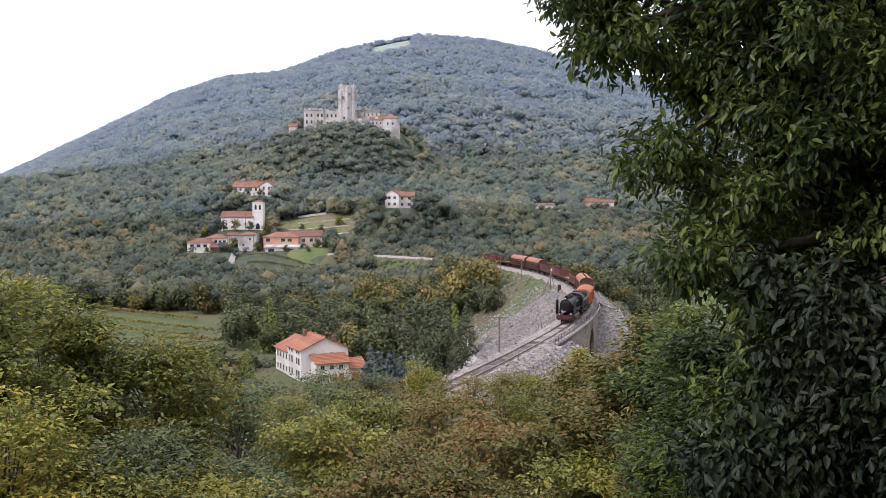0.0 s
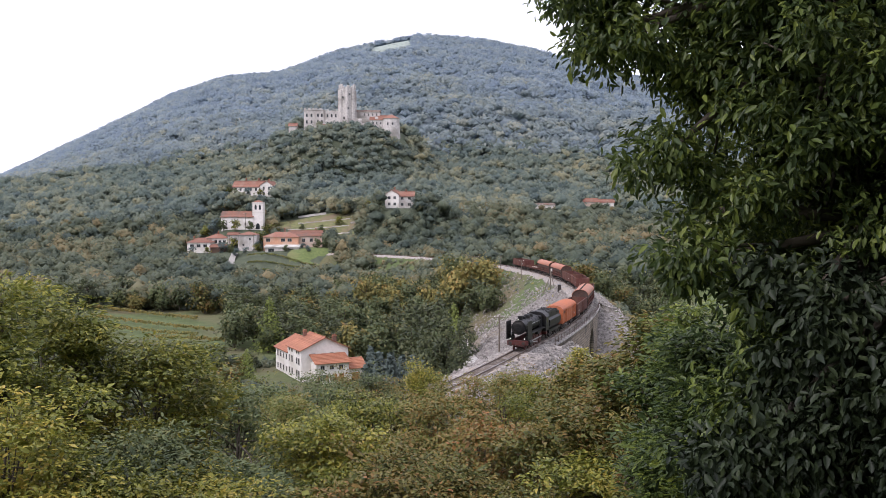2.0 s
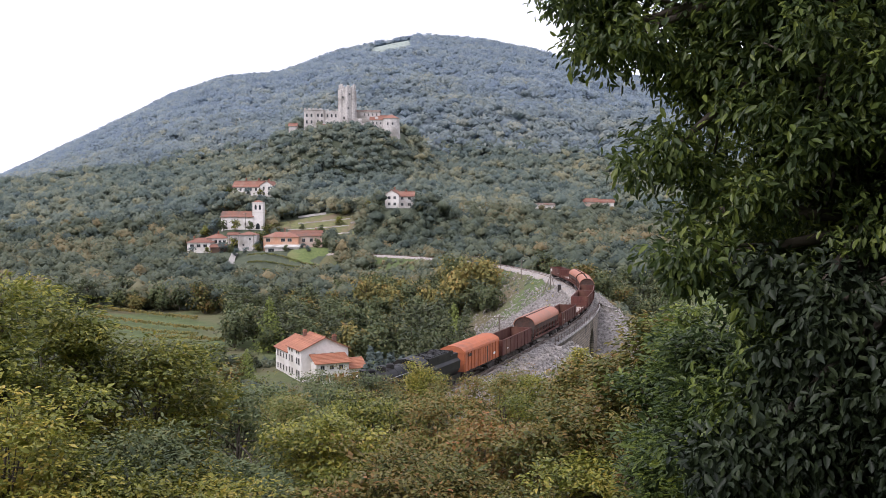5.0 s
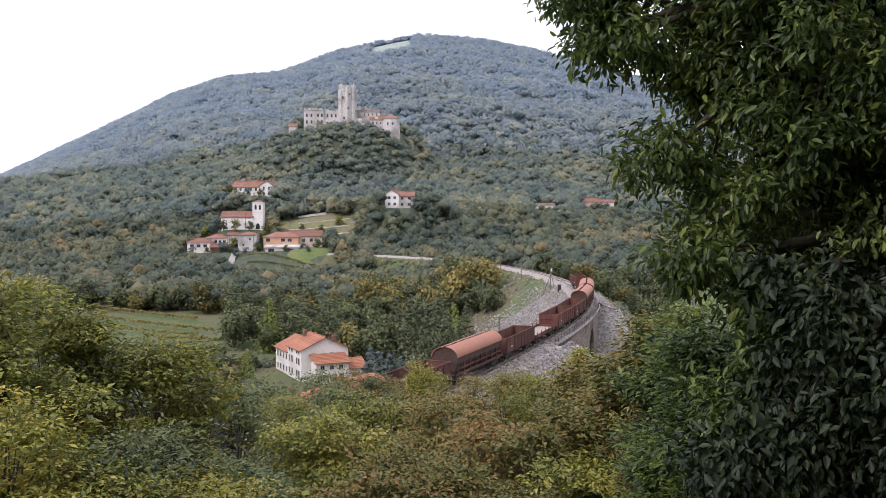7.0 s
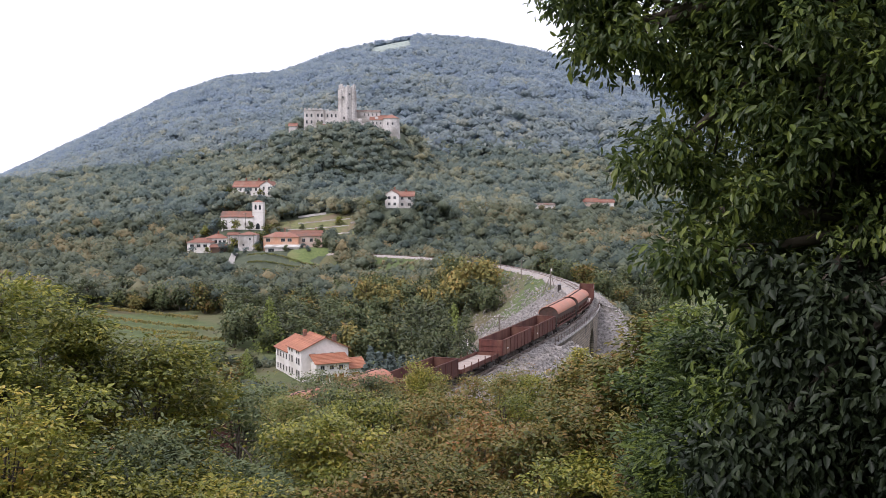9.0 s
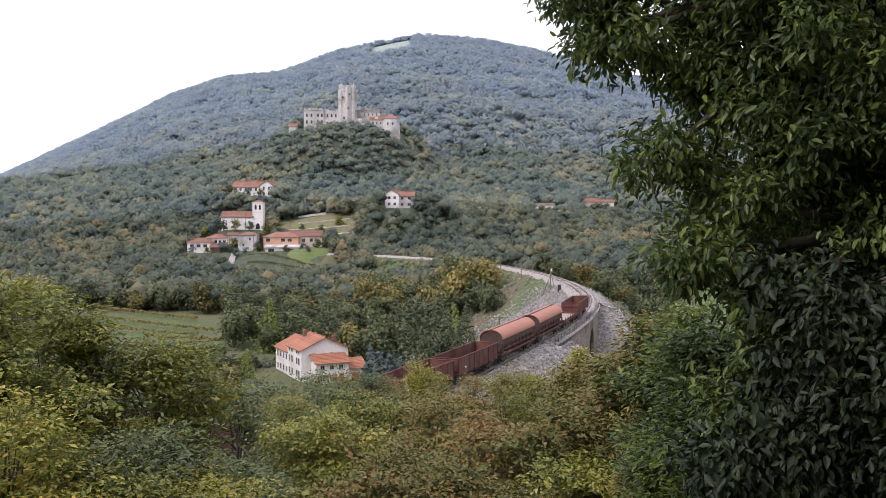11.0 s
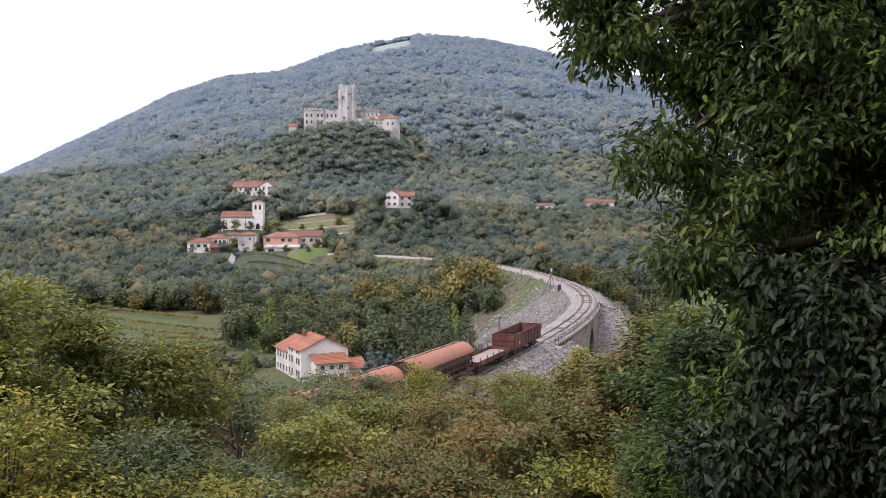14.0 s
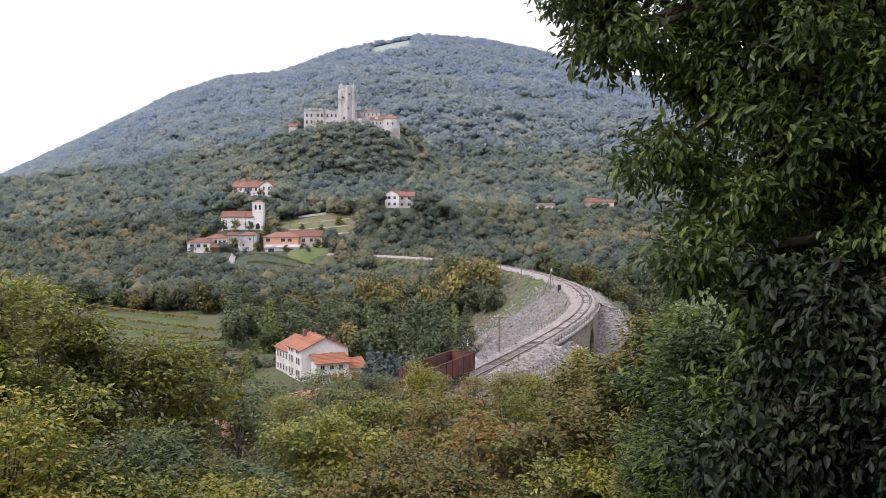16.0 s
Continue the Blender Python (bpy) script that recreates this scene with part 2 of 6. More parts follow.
L_WARM = leaf_mat("turning_woodland_leaf", [(0.12, 0.135, 0.055), (0.21, 0.205, 0.07), (0.31, 0.255, 0.08), (0.40, 0.24, 0.085)], 0.6, 0.3, 0.25)
M_FOREST = mat("leaf_littered_woodland_floor", (0.085, 0.10, 0.062), (0.05, 0.062, 0.04), 0.95, 0.3, 0.4, bump_dist=0.2)
# haze painted into the floor colour under the mountain trees
M_FLOOR_HAZE = mat("haze_tinted_woodland_floor", (0.20, 0.245, 0.265), (0.16, 0.20, 0.22), 0.95, 0.1, 0.2, bump_dist=0.2)

# ---------------------------------------------------------------- mesh helpers


def fast_mesh(name, V, F):
    """A mesh from arrays of points and of equal-sided faces."""
    me = bpy.data.meshes.new(name)
    V = np.asarray(V, np.float32)
    F = np.asarray(F, np.int32)
    k = F.shape[1]
    me.vertices.add(len(V))
    me.vertices.foreach_set("co", V.ravel())
    me.loops.add(F.size)
    me.loops.foreach_set("vertex_index", F.ravel())
    me.polygons.add(len(F))
    me.polygons.foreach_set("loop_start", np.arange(0, F.size, k, dtype=np.int32))
    me.polygons.foreach_set("loop_total", np.full(len(F), k, np.int32))
    me.update(calc_edges=True)
    return me


def soft_normals(me, N):
    """Shade small leaf tufts by the rounded crown that they belong to."""
    me.polygons.foreach_set("use_smooth", np.ones(len(me.polygons), bool))
    me.normals_split_custom_set_from_vertices(np.asarray(N, np.float32))


def mesh_ob(name, me, material, parent=None, label=""):
    ob = new(name, me)
    if material:
        me.materials.append(material)
    if parent:
        ob.parent = parent
    if label:
        ob["label"] = label
    return ob


def part(name, bm, material, parent, label="", smooth=False):
    me = bpy.data.meshes.new(name)
    if smooth:
        for f in bm.faces:
            f.smooth = True
    bm.to_mesh(me)
    bm.free()
    return mesh_ob(name, me, material, parent, label)


def empty(name, m, label, category, group="", kind=""):
    ob = new(name)
    ob.empty_display_size = 0.5
    ob.matrix_world = m
    return tagged(ob, label, category, group, kind)


def box(bm, x0, x1, y0, y1, z0, z1, bevel=0.0):
    r = bmesh.ops.create_cube(bm, size=1)
    for v in r["verts"]:
        v.co = Vector(((x0 + x1) / 2 + v.co.x * (x1 - x0), (y0 + y1) / 2 + v.co.y * (y1 - y0), (z0 + z1) / 2 + v.co.z * (z1 - z0)))
    if bevel:
        ed = list({e for v in r["verts"] for e in v.link_edges})
        bmesh.ops.bevel(bm, geom=ed, offset=bevel, segments=1, affect="EDGES")
    return bm


def boxes(*dims, bevel=0.0):
    bm = bmesh.new()
    for d in dims:
        box(bm, *d, bevel=bevel)
    return bm


def rod(bm, a, b, r0, r1=None, seg=8):
    """A tapered round bar from a to b."""
    a, b = Vector(a), Vector(b)
    r1 = r0 if r1 is None else r1
    m = Matrix.Translation((a + b) / 2) @ (b - a).to_track_quat("Z", "Y").to_matrix().to_4x4()
    bmesh.ops.create_cone(bm, cap_ends=True, segments=seg, radius1=r0, radius2=r1, depth=(b - a).length, matrix=m)
    return bm


def prism(bm, pts, axis, a, b):
    """A closed outline (2D points) pushed along an axis from a to b."""
    def at(p, t):
        return {"x": (t, p[0], p[1]), "y": (p[0], t, p[1]), "z": (p[0], p[1], t)}[axis]
    lo = [bm.verts.new(at(p, a)) for p in pts]
    hi = [bm.verts.new(at(p, b)) for p in pts]
    n = len(pts)
    bm.faces.new(lo)
    bm.faces.new(hi[::-1])
    for i in range(n):
        bm.faces.new((lo[i], hi[i], hi[(i + 1) % n], lo[(i + 1) % n]))
    bmesh.ops.recalc_face_normals(bm, faces=bm.faces[:])
    return bm


# ---------------------------------------------------------------- the line of the railway
STEP = 1.0
S0, S1 = -260, 345
KNOT_S = [-260, -60, 0, 40, 80, 110, 140, 180, 230, 300, 345]
KNOT_K = [-0.006, -0.006, -0.00259, -0.00106, -0.00315, -0.00508, -0.00366, -0.00257, -0.00464, -0.0078, -0.0078]
TS = np.arange(S0, S1 + 1) * STEP
_k = np.interp(TS, KNOT_S, KNOT_K)
_i0 = -S0
_h = np.cumsum(_k) * STEP
_h = _h - _h[_i0] + 0.4218
TX, TY = np.cumsum(np.sin(_h)), np.cumsum(np.cos(_h))
TX, TY = TX - TX[_i0] - 3.493, TY - TY[_i0] + 88.03
TH = _h


def on_track(s, n=0.0):
    """Plan point n metres to the right of the line at s, and its heading."""
    x, y, h = np.interp(s, TS, TX), np.interp(s, TS, TY), np.interp(s, TS, TH)
    return x + n * np.cos(h), y - n * np.sin(h), h


def from_track(X, Y):
    """Signed offset from the line and the distance along it, for arrays."""
    sh = X.shape
    p = np.stack([X.ravel(), Y.ravel()], 1)
    best = np.full(len(p), 1e9)
    s = np.zeros(len(p))
    off = np.zeros(len(p))
    for i in range(0, len(TS), 4):
        dx, dy = p[:, 0] - TX[i], p[:, 1] - TY[i]
        d = dx * dx + dy * dy
        w = d < best
        best[w] = d[w]
        s[w] = (TS[i] + dx * np.sin(TH[i]) + dy * np.cos(TH[i]))[w]
        off[w] = (dx * np.cos(TH[i]) - dy * np.sin(TH[i]))[w]
    far = np.sqrt(best) > np.abs(off) + 6
    off[far] = np.sqrt(best)[far]
    return off.reshape(sh), s.reshape(sh)


# ---------------------------------------------------------------- terrain
ROWS_D = [0, 15, 30, 60, 95, 135, 190, 260, 330, 420, 500, 620, 760]
COLS_U = [-0.5, -0.27, -0.1, 0.06, 0.2, 0.5]
VALLEY = [
    [16.6, 16.6, 16.6, 16.6, 16.6, 16.6],
    [11.5, 11.2, 11.0, 11.0, 12.0, 14.0],
    [7.0, 6.5, 5.0, 5.0, 6.0, 9.0],
    [-1.0, -2.5, -4.5, -4.5, -3.0, 2.0],
    [-9.0, -11.0, -13.0, -13.0, -11.0, -4.0],
    [-13.0, -15.0, -17.0, -17.0, -16.0, -8.0],
    [-15.0, -16.5, -17.0, -19.0, -19.0, -8.0],
    [-13.0, -15.0, -17.0, -15.0, -14.0, 0.0],
    [-13.0, -14.0, -14.0, -9.0, -5.0, 8.0],
    [-9.0, -6.0, -4.0, -2.0, 4.0, 20.0],
    [4.0, 16.0, 20.0, 15.0, 14.0, 28.0],
    [22.0, 40.0, 48.0, 36.0, 28.0, 40.0],
    [44.0, 60.0, 68.0, 66.0, 56.0, 50.0],
]
RIDGE_U = [-0.9, -0.474, -0.35, -0.287, -0.23, -0.17, -0.11, -0.027, 0.04, 0.10, 0.25, 0.43, 0.9]
RIDGE_Z = [0, 64, 150, 197, 224, 232, 265, 290, 284, 266, 205, 100, 0]
# level plots: x, y, z, radius, soft edge
PADS = [(-30, 199, -17.0, 14, 14), (-76, 426, -0.5, 14, 16), (-107, 428, -1.2, 12, 14), (-95, 448, 9.0, 12, 12), (-103, 508, 25.5, 16, 18),
        (-20, 463, 19.2, 12, 16), (-62, 613, 69.5, 31, 34), (57, 527, 19.0, 7, 16), (88, 530, 20.5, 8, 16), (-62, 432, 1.2, 10, 14)]


def grid_lookup(u, d):
    ci = np.clip(np.searchsorted(COLS_U, u) - 1, 0, len(COLS_U) - 2)
    ri = np.clip(np.searchsorted(ROWS_D, d) - 1, 0, len(ROWS_D) - 2)
    cu, rd, T = np.array(COLS_U), np.array(ROWS_D, float), np.array(VALLEY)
    a = np.clip((u - cu[ci]) / (cu[ci + 1] - cu[ci]), 0, 1)
    b = np.clip((d - rd[ri]) / (rd[ri + 1] - rd[ri]), 0, 1)
    a = a * a * (3 - 2 * a)
    b = b * b * (3 - 2 * b) * 0.35 + b * 0.65
    return (T[ri, ci] * (1 - a) + T[ri, ci + 1] * a) * (1 - b) + (T[ri + 1, ci] * (1 - a) + T[ri + 1, ci + 1] * a) * b


def ripple(X, Y):
    return (np.sin(X * 0.031 + Y * 0.017) + np.sin(X * 0.013 - Y * 0.041 + 2) + 0.5 * np.sin(X * 0.083 + Y * 0.06 + 1)) / 2.5


def ground(X, Y):
    X, Y = np.asarray(X, float), np.asarray(Y, float)
    D = np.maximum(Y, 1e-3)
    u = X / np.maximum(D, 20)
    z = grid_lookup(u, np.clip(Y, 0, 760))
    top = np.interp(u, RIDGE_U, RIDGE_Z)
    t = np.clip((Y - 640) / (1500 - 640), 0, 1)
    base = np.interp(u, [-0.9, -0.5, -0.1, 0.2, 0.9], [5, 20, 52, 45, 10])
    m = base + (top - base) * (t ** 0.92)
    m = np.where(Y > 1500, top * np.clip(1 - (np.maximum(Y - 1500, 0) / 900) ** 1.3, 0, 1), m)
    w = np.clip((Y - 640) / 120, 0, 1)
    z = z * (1 - w) + m * w
    z = z + ripple(X, Y) * np.clip((Y - 220) / 500, 0, 1) * 5 * np.clip((1480 - Y) / 300, 0.15, 1)
    z = np.where(Y < 0, 16.6 + np.minimum(-Y, 60) * 0.35, z)
    for px, py, pz, r, e in PADS:
        q = np.clip((np.hypot(X - px, Y - py) - r) / e, 0, 1)
        q = q * q * (3 - 2 * q)
        z = pz * (1 - q) + z * q
    off, s = from_track(X, Y)
    a = np.abs(off)
    fill = -1.0 - np.maximum(a - 3.4, 0) / 1.5
    cut = -1.0 + np.maximum(a - 4.2, 0) * 0.9
    near = (s > S0 + 2) & (s < S1 - 2)
    gorge = (off > 1.2) & (s > 53) & (s < 104)
    fill = np.where(gorge, -12.5 - np.maximum(a - 10, 0) * 0.2, fill)
    z = np.where(gorge, np.minimum(z, -12.5), z)
    z = np.where(near, np.minimum(np.maximum(z, fill - 0.25), cut), z)
    return z


def g1(x, y):
    return float(ground(np.array([x]), np.array([y]))[0])


def build_ground():
    nx, ny = 200, 250
    ty = np.linspace(0, 1, ny)
    Yr = -150 + 470 * ty + 2500 * ty ** 3.2
    tx = np.linspace(-1, 1, nx)
    X = np.empty((ny, nx))
    for j, y in enumerate(Yr):
        half = 160 + 0.75 * max(y, 0) + 400 * max(0, (y - 600) / 1000)
        X[j] = tx * half * (0.55 + 0.45 * tx ** 2)
    Y = np.repeat(Yr[:, None], nx, 1)
    Z = ground(X, Y)
    Z[Y < 100] -= 0.05
    V = np.stack([X, Y, Z], -1).reshape(-1, 3)
    i = np.arange(ny * nx).reshape(ny, nx)
    F = np.stack([i[:-1, :-1], i[:-1, 1:], i[1:, 1:], i[1:, :-1]], -1).reshape(-1, 4)
    me = fast_mesh("ground", V, F)
    me.polygons.foreach_set("use_smooth", np.ones(len(F), bool))
    ob = mesh_ob("ground", me, M_SOIL)
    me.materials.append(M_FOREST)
    me.materials.append(M_FLOOR_HAZE)
    # beyond 690 m the floor colour carries the haze
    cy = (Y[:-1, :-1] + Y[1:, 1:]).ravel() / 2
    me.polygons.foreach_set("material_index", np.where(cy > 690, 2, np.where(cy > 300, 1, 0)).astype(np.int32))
    tagged(ob, "hilly valley ground of grass and soil rising into a wooded mountain", "ground", kind="structure")
    # the land goes on to the horizon
    bm = bmesh.new()
    bmesh.ops.create_circle(bm, cap_ends=True, segments=48, radius=4500)
    far = part("far_ground", bm, M_SOIL, None)
    far.location = (0, 0, -24)
    tagged(far, "wide grassy land far beyond the mountain", "ground", kind="structure")


build_ground()


def sweep(profile, s0, s1, step=1.0, wobble=0.0, seed=1):
    """Push a cross-section (offset, height) along the railway line."""
    rng = np.random.default_rng(seed)
    ss = np.arange(s0, s1 + step / 2, step)
    V = []
    for s in ss:
        for n, z in profile:
            x, y, h = on_track(s, n)
            V.append((x + rng.normal(0, wobble), y + rng.normal(0, wobble), z + rng.normal(0, wobble)))
    k = len(profile)
    i = np.arange(len(ss) * k).reshape(len(ss), k)
    F = np.stack([i[:-1, :-1], i[:-1, 1:], i[1:, 1:], i[1:, :-1]], -1).reshape(-1, 4)
    return np.array(V), F


def slope_profile(side, drop, n=14):
    return [(side * (3.3 + drop * 1.5 * i / n), -0.75 - drop * i / n) for i in range(n + 1)]


def build_railway():
    emb = empty("railway_embankment", Matrix(), "grey rubble stone embankment carrying a curved single railway line", "embankment", kind="structure")
    left = [(-3.6, -0.95), (-3.2, -0.72), (-2.2, -0.5), (-1.7, -0.2), (1.6, -0.2)]
    wide = left + [(2.2, -0.5), (3.2, -0.72), (3.6, -0.95)]
    # round the curve the stones lie up to the tops of the sleepers
    full = [(-3.6, -0.95), (-3.2, -0.6), (-2.2, -0.36), (-1.7, -0.155), (1.6, -0.155)]
    tight = full + [(1.9, -0.35), (2.15, -0.5), (2.2, -1.4)]
    filled = full + [(2.2, -0.4), (3.2, -0.68), (3.6, -0.95)]
    for c in (-0.7525, 0.7525):
        V, F = sweep([(c - 0.27, -0.15), (c - 0.1, -0.13), (c + 0.1, -0.13), (c + 0.27, -0.15)], 50, 344, 1.0, 0.012, 7)
        mesh_ob("stained_ballast", fast_mesh("stained_ballast", V, F), M_RAILDIRT, emb, "rust-stained ballast along the rail")
    for shape, a, b in ((wide, -200, 46), (tight, 46, 104), (filled, 104, 344)):
        V, F = sweep(shape, a, b, 1.0, 0.025)
        mesh_ob("ballast_bed", fast_mesh("ballast_bed", V, F), M_BALLAST, emb, "pale crushed stone ballast")
    V, F = sweep(slope_profile(-1, 19), -20, 150, 1.0, 0.10, 2)
    mesh_ob("stone_slope", fast_mesh("stone_slope", V, F), M_STONE, emb, "grey rubble stone slope")
    V, F = sweep(slope_profile(-1, 19), 150, 343, 1.5, 0.15, 3)
    mesh_ob("grass_slope", fast_mesh("grass_slope", V, F), M_SOIL, emb, "grassy overgrown slope")
    V, F = sweep(slope_profile(1, 19), -20, 52, 1.0, 0.10, 4)
    mesh_ob("stone_slope", fast_mesh("stone_slope", V, F), M_STONE, emb, "grey rubble stone slope")
    V, F = sweep([(2.5, -0.7)] + slope_profile(1, 19), 104.4, 145, 1.0, 0.10, 5)
    mesh_ob("stone_slope", fast_mesh("stone_slope", V, F), M_STONE, emb, "grey rubble stone slope")
    track = empty("railway_track", Matrix(), "single railway track of rusty rails on dark sleepers", "railway track", kind="structure")
    for side in (-1, 1):
        c = side * 0.7525
        V, F = sweep([(c - 0.075, -0.19), (c - 0.075, -0.16), (c - 0.012, -0.14), (c - 0.036, -0.04), (c - 0.036, -0.006), (c + 0.036, -0.006), (c + 0.036, -0.04), (c + 0.012, -0.14), (c + 0.075, -0.16), (c + 0.075, -0.19)], -200, 344)
        mesh_ob("rail", fast_mesh("rail", V, F), M_RAIL, track)
        V, F = sweep([(c - 0.034, -0.006), (c - 0.030, 0.0), (c + 0.030, 0.0), (c + 0.034, -0.006)], -200, 344)
        mesh_ob("rail_head", fast_mesh("rail_head", V, F), M_RAILTOP, track, "worn bright rail head")
    bm = boxes((-1.25, 1.25, -0.125, 0.125, -0.32, -0.165), bevel=0.02)
    me = bpy.data.meshes.new("sleeper")
    bm.to_mesh(me)
    bm.free()
    me.materials.append(M_SLEEPER)
    s = -20.0
    rest = []
    while s < 344:
        x, y, h = on_track(s)
        if -5 < s < 160:
            ob = new("sleeper", me)
            ob.parent = track
            ob.matrix_world = pose(x, y, random.uniform(-0.01, 0.01), 0, 0, -math.degrees(h) + random.uniform(-1, 1))
        else:
            rest.append((x, y, h))
        s += 0.62
    co = np.array([v.co[:] for v in me.vertices])
    fl = [p.vertices[:] for p in me.polygons if len(p.vertices) == 4]
    V, F = [], []
    for x, y, h in rest:
        o = sum(len(v) for v in V[-1:]) and len(V) * len(co)
        c, sn = math.cos(-h), math.sin(-h)
        V.append(np.stack([co[:, 0] * c - co[:, 1] * sn + x, co[:, 0] * sn + co[:, 1] * c + y, co[:, 2]], 1))
        F += [[q + o for q in f] for f in fl]
    mesh_ob("far_sleepers", fast_mesh("far_sleepers", np.concatenate(V), F), M_SLEEPER, track)["kind"] = "stuff"


build_railway()

# ---------------------------------------------------------------- foliage helpers
PHI = (1 + 5 ** 0.5) / 2
ICO_V = np.array([(-1, PHI, 0), (1, PHI, 0), (-1, -PHI, 0), (1, -PHI, 0), (0, -1, PHI), (0, 1, PHI), (0, -1, -PHI), (0, 1, -PHI), (PHI, 0, -1), (PHI, 0, 1), (-PHI, 0, -1), (-PHI, 0, 1)], float)
ICO_V /= np.linalg.norm(ICO_V[0])
ICO_F = np.array([(0, 11, 5), (0, 5, 1), (0, 1, 7), (0, 7, 10), (0, 10, 11), (1, 5, 9), (5, 11, 4), (11, 10, 2), (10, 7, 6), (7, 1, 8), (3, 9, 4), (3, 4, 2), (3, 2, 6), (3, 6, 8), (3, 8, 9), (4, 9, 5), (2, 4, 11), (6, 2, 10), (8, 6, 7), (9, 8, 1)])


def unit(a):
    return a / np.maximum(np.linalg.norm(a, axis=-1, keepdims=True), 1e-6)


def sphere_dirs(rng, n):
    return unit(rng.normal(size=(n, 3)))


def leaf_blades(C, D, N, L, W):
    """Folded pointed leaves: base at C, along D, facing N, length L and width W (arrays)."""
    D = unit(D)
    B = unit(np.cross(N, D))
    N = np.cross(D, B)
    L, W = np.asarray(L)[:, None], np.asarray(W)[:, None]
    up = N * W * 0.16
    V = np.stack([C, C + D * L * 0.34 + B * W * 0.5 + up, C + D * L * 0.74 + B * W * 0.34 + up, C + D * L - N * L * 0.08,
                  C + D * L * 0.74 - B * W * 0.34 + up, C + D * L * 0.34 - B * W * 0.5 + up], 1)
    i = np.arange(len(C))[:, None] * 6
    F = np.concatenate([i + np.array([[0, 1, 2, 3]]), i + np.array([[0, 3, 4, 5]])])
    return V.reshape(-1, 3), F


def cards(C, N, size, rng):
    """Small four-sided leaf tufts."""
    T = unit(np.cross(N, sphere_dirs(rng, len(C))))
    B = np.cross(N, T)
    s = np.asarray(size)[:, None]
    V = np.stack([C - T * s, C - B * s * 0.55 + N * s * 0.1, C + T * s, C + B * s * 0.55 + N * s * 0.1], 1)
    return V.reshape(-1, 3), np.arange(len(C) * 4).reshape(-1, 4)


def crown_points(lobes, n, rng, inner=0.33, rough=0.3):
    """Points in a crown made of lobes (x, y, z, rx, ry, rz), most of them near its uneven outside."""
    lb = np.array(lobes, float)
    w = (lb[:, 3] * lb[:, 4] * lb[:, 5]) ** 0.67
    k = rng.choice(len(lb), n, p=w / w.sum())
    d = sphere_dirs(rng, n)
    q = rng.normal(size=(7, 3)) * 3.2
    bump = np.sin(d @ q.T + k[:, None] * 1.7).sum(1) / 7 ** 0.5
    r = rng.random(n) ** inner * (1 + rough * bump)
    return lb[k, :3] + d * r[:, None] * lb[k, 3:], d


def crown_mesh(name, lobes, clusters, per, spread, length, width, rng, inner=0.33, droop=0.25, rough=0.3, quad=False, flat=False):
    P, d = crown_points(lobes, clusters, rng, inner, rough)
    C = np.repeat(P, per, 0) + rng.normal(size=(clusters * per, 3)) * spread
    O = np.repeat(d, per, 0)
    n = len(C)
    D = O * 0.7 + rng.normal(size=(n, 3)) * 0.75 + np.array([0, 0, -droop])
    N = O * 0.45 + rng.normal(size=(n, 3)) * 0.45 + np.array([0, 0, 0.8])
    if flat:
        # flat sprays: leaves spread outwards from each twig's end
        D = unit(C - np.repeat(P, per, 0)) + rng.normal(size=(n, 3)) * 0.3 + np.array([0, 0, -droop])
        N = O * 0.25 + rng.normal(size=(n, 3)) * (0.5 if quad else 0.22) + np.array([0, 0, 0.9])
    sz = rng.uniform(0.65, 1.25, n)
    V, F = cards(C, unit(N), length * 0.5 * sz, rng) if quad else leaf_blades(C, D, unit(N), length * sz, width * sz)
    if flat:
        # shaded leaves deep inside, under each layer
        lb = np.array(lobes, float)
        k = rng.integers(0, len(lb), 700)
        Q = lb[k, :3] + rng.normal(size=(700, 3)) * lb[k, 3:] * 0.5 - np.stack([0 * k, -lb[k, 4] * 0.35, lb[k, 5] * 1.1], 1)
        V3, F3 = cards(Q, unit(rng.normal(size=(700, 3)) * 0.5 + np.array([0, 0, 1.0])), length * rng.uniform(0.6, 1.2, 700), rng)
        F = np.concatenate([F, F3 + len(V)])
        V = np.concatenate([V, V3])
    me = fast_mesh(name, V, F)
    if quad and not flat:
        mid = np.mean(P, 0)
        S = unit(O * 0.6 + unit(C - mid) * 0.5 + rng.normal(size=(n, 3)) * 0.2 + np.array([0, 0, 0.25]))
        soft_normals(me, np.repeat(S, 4, 0))
    return me, P


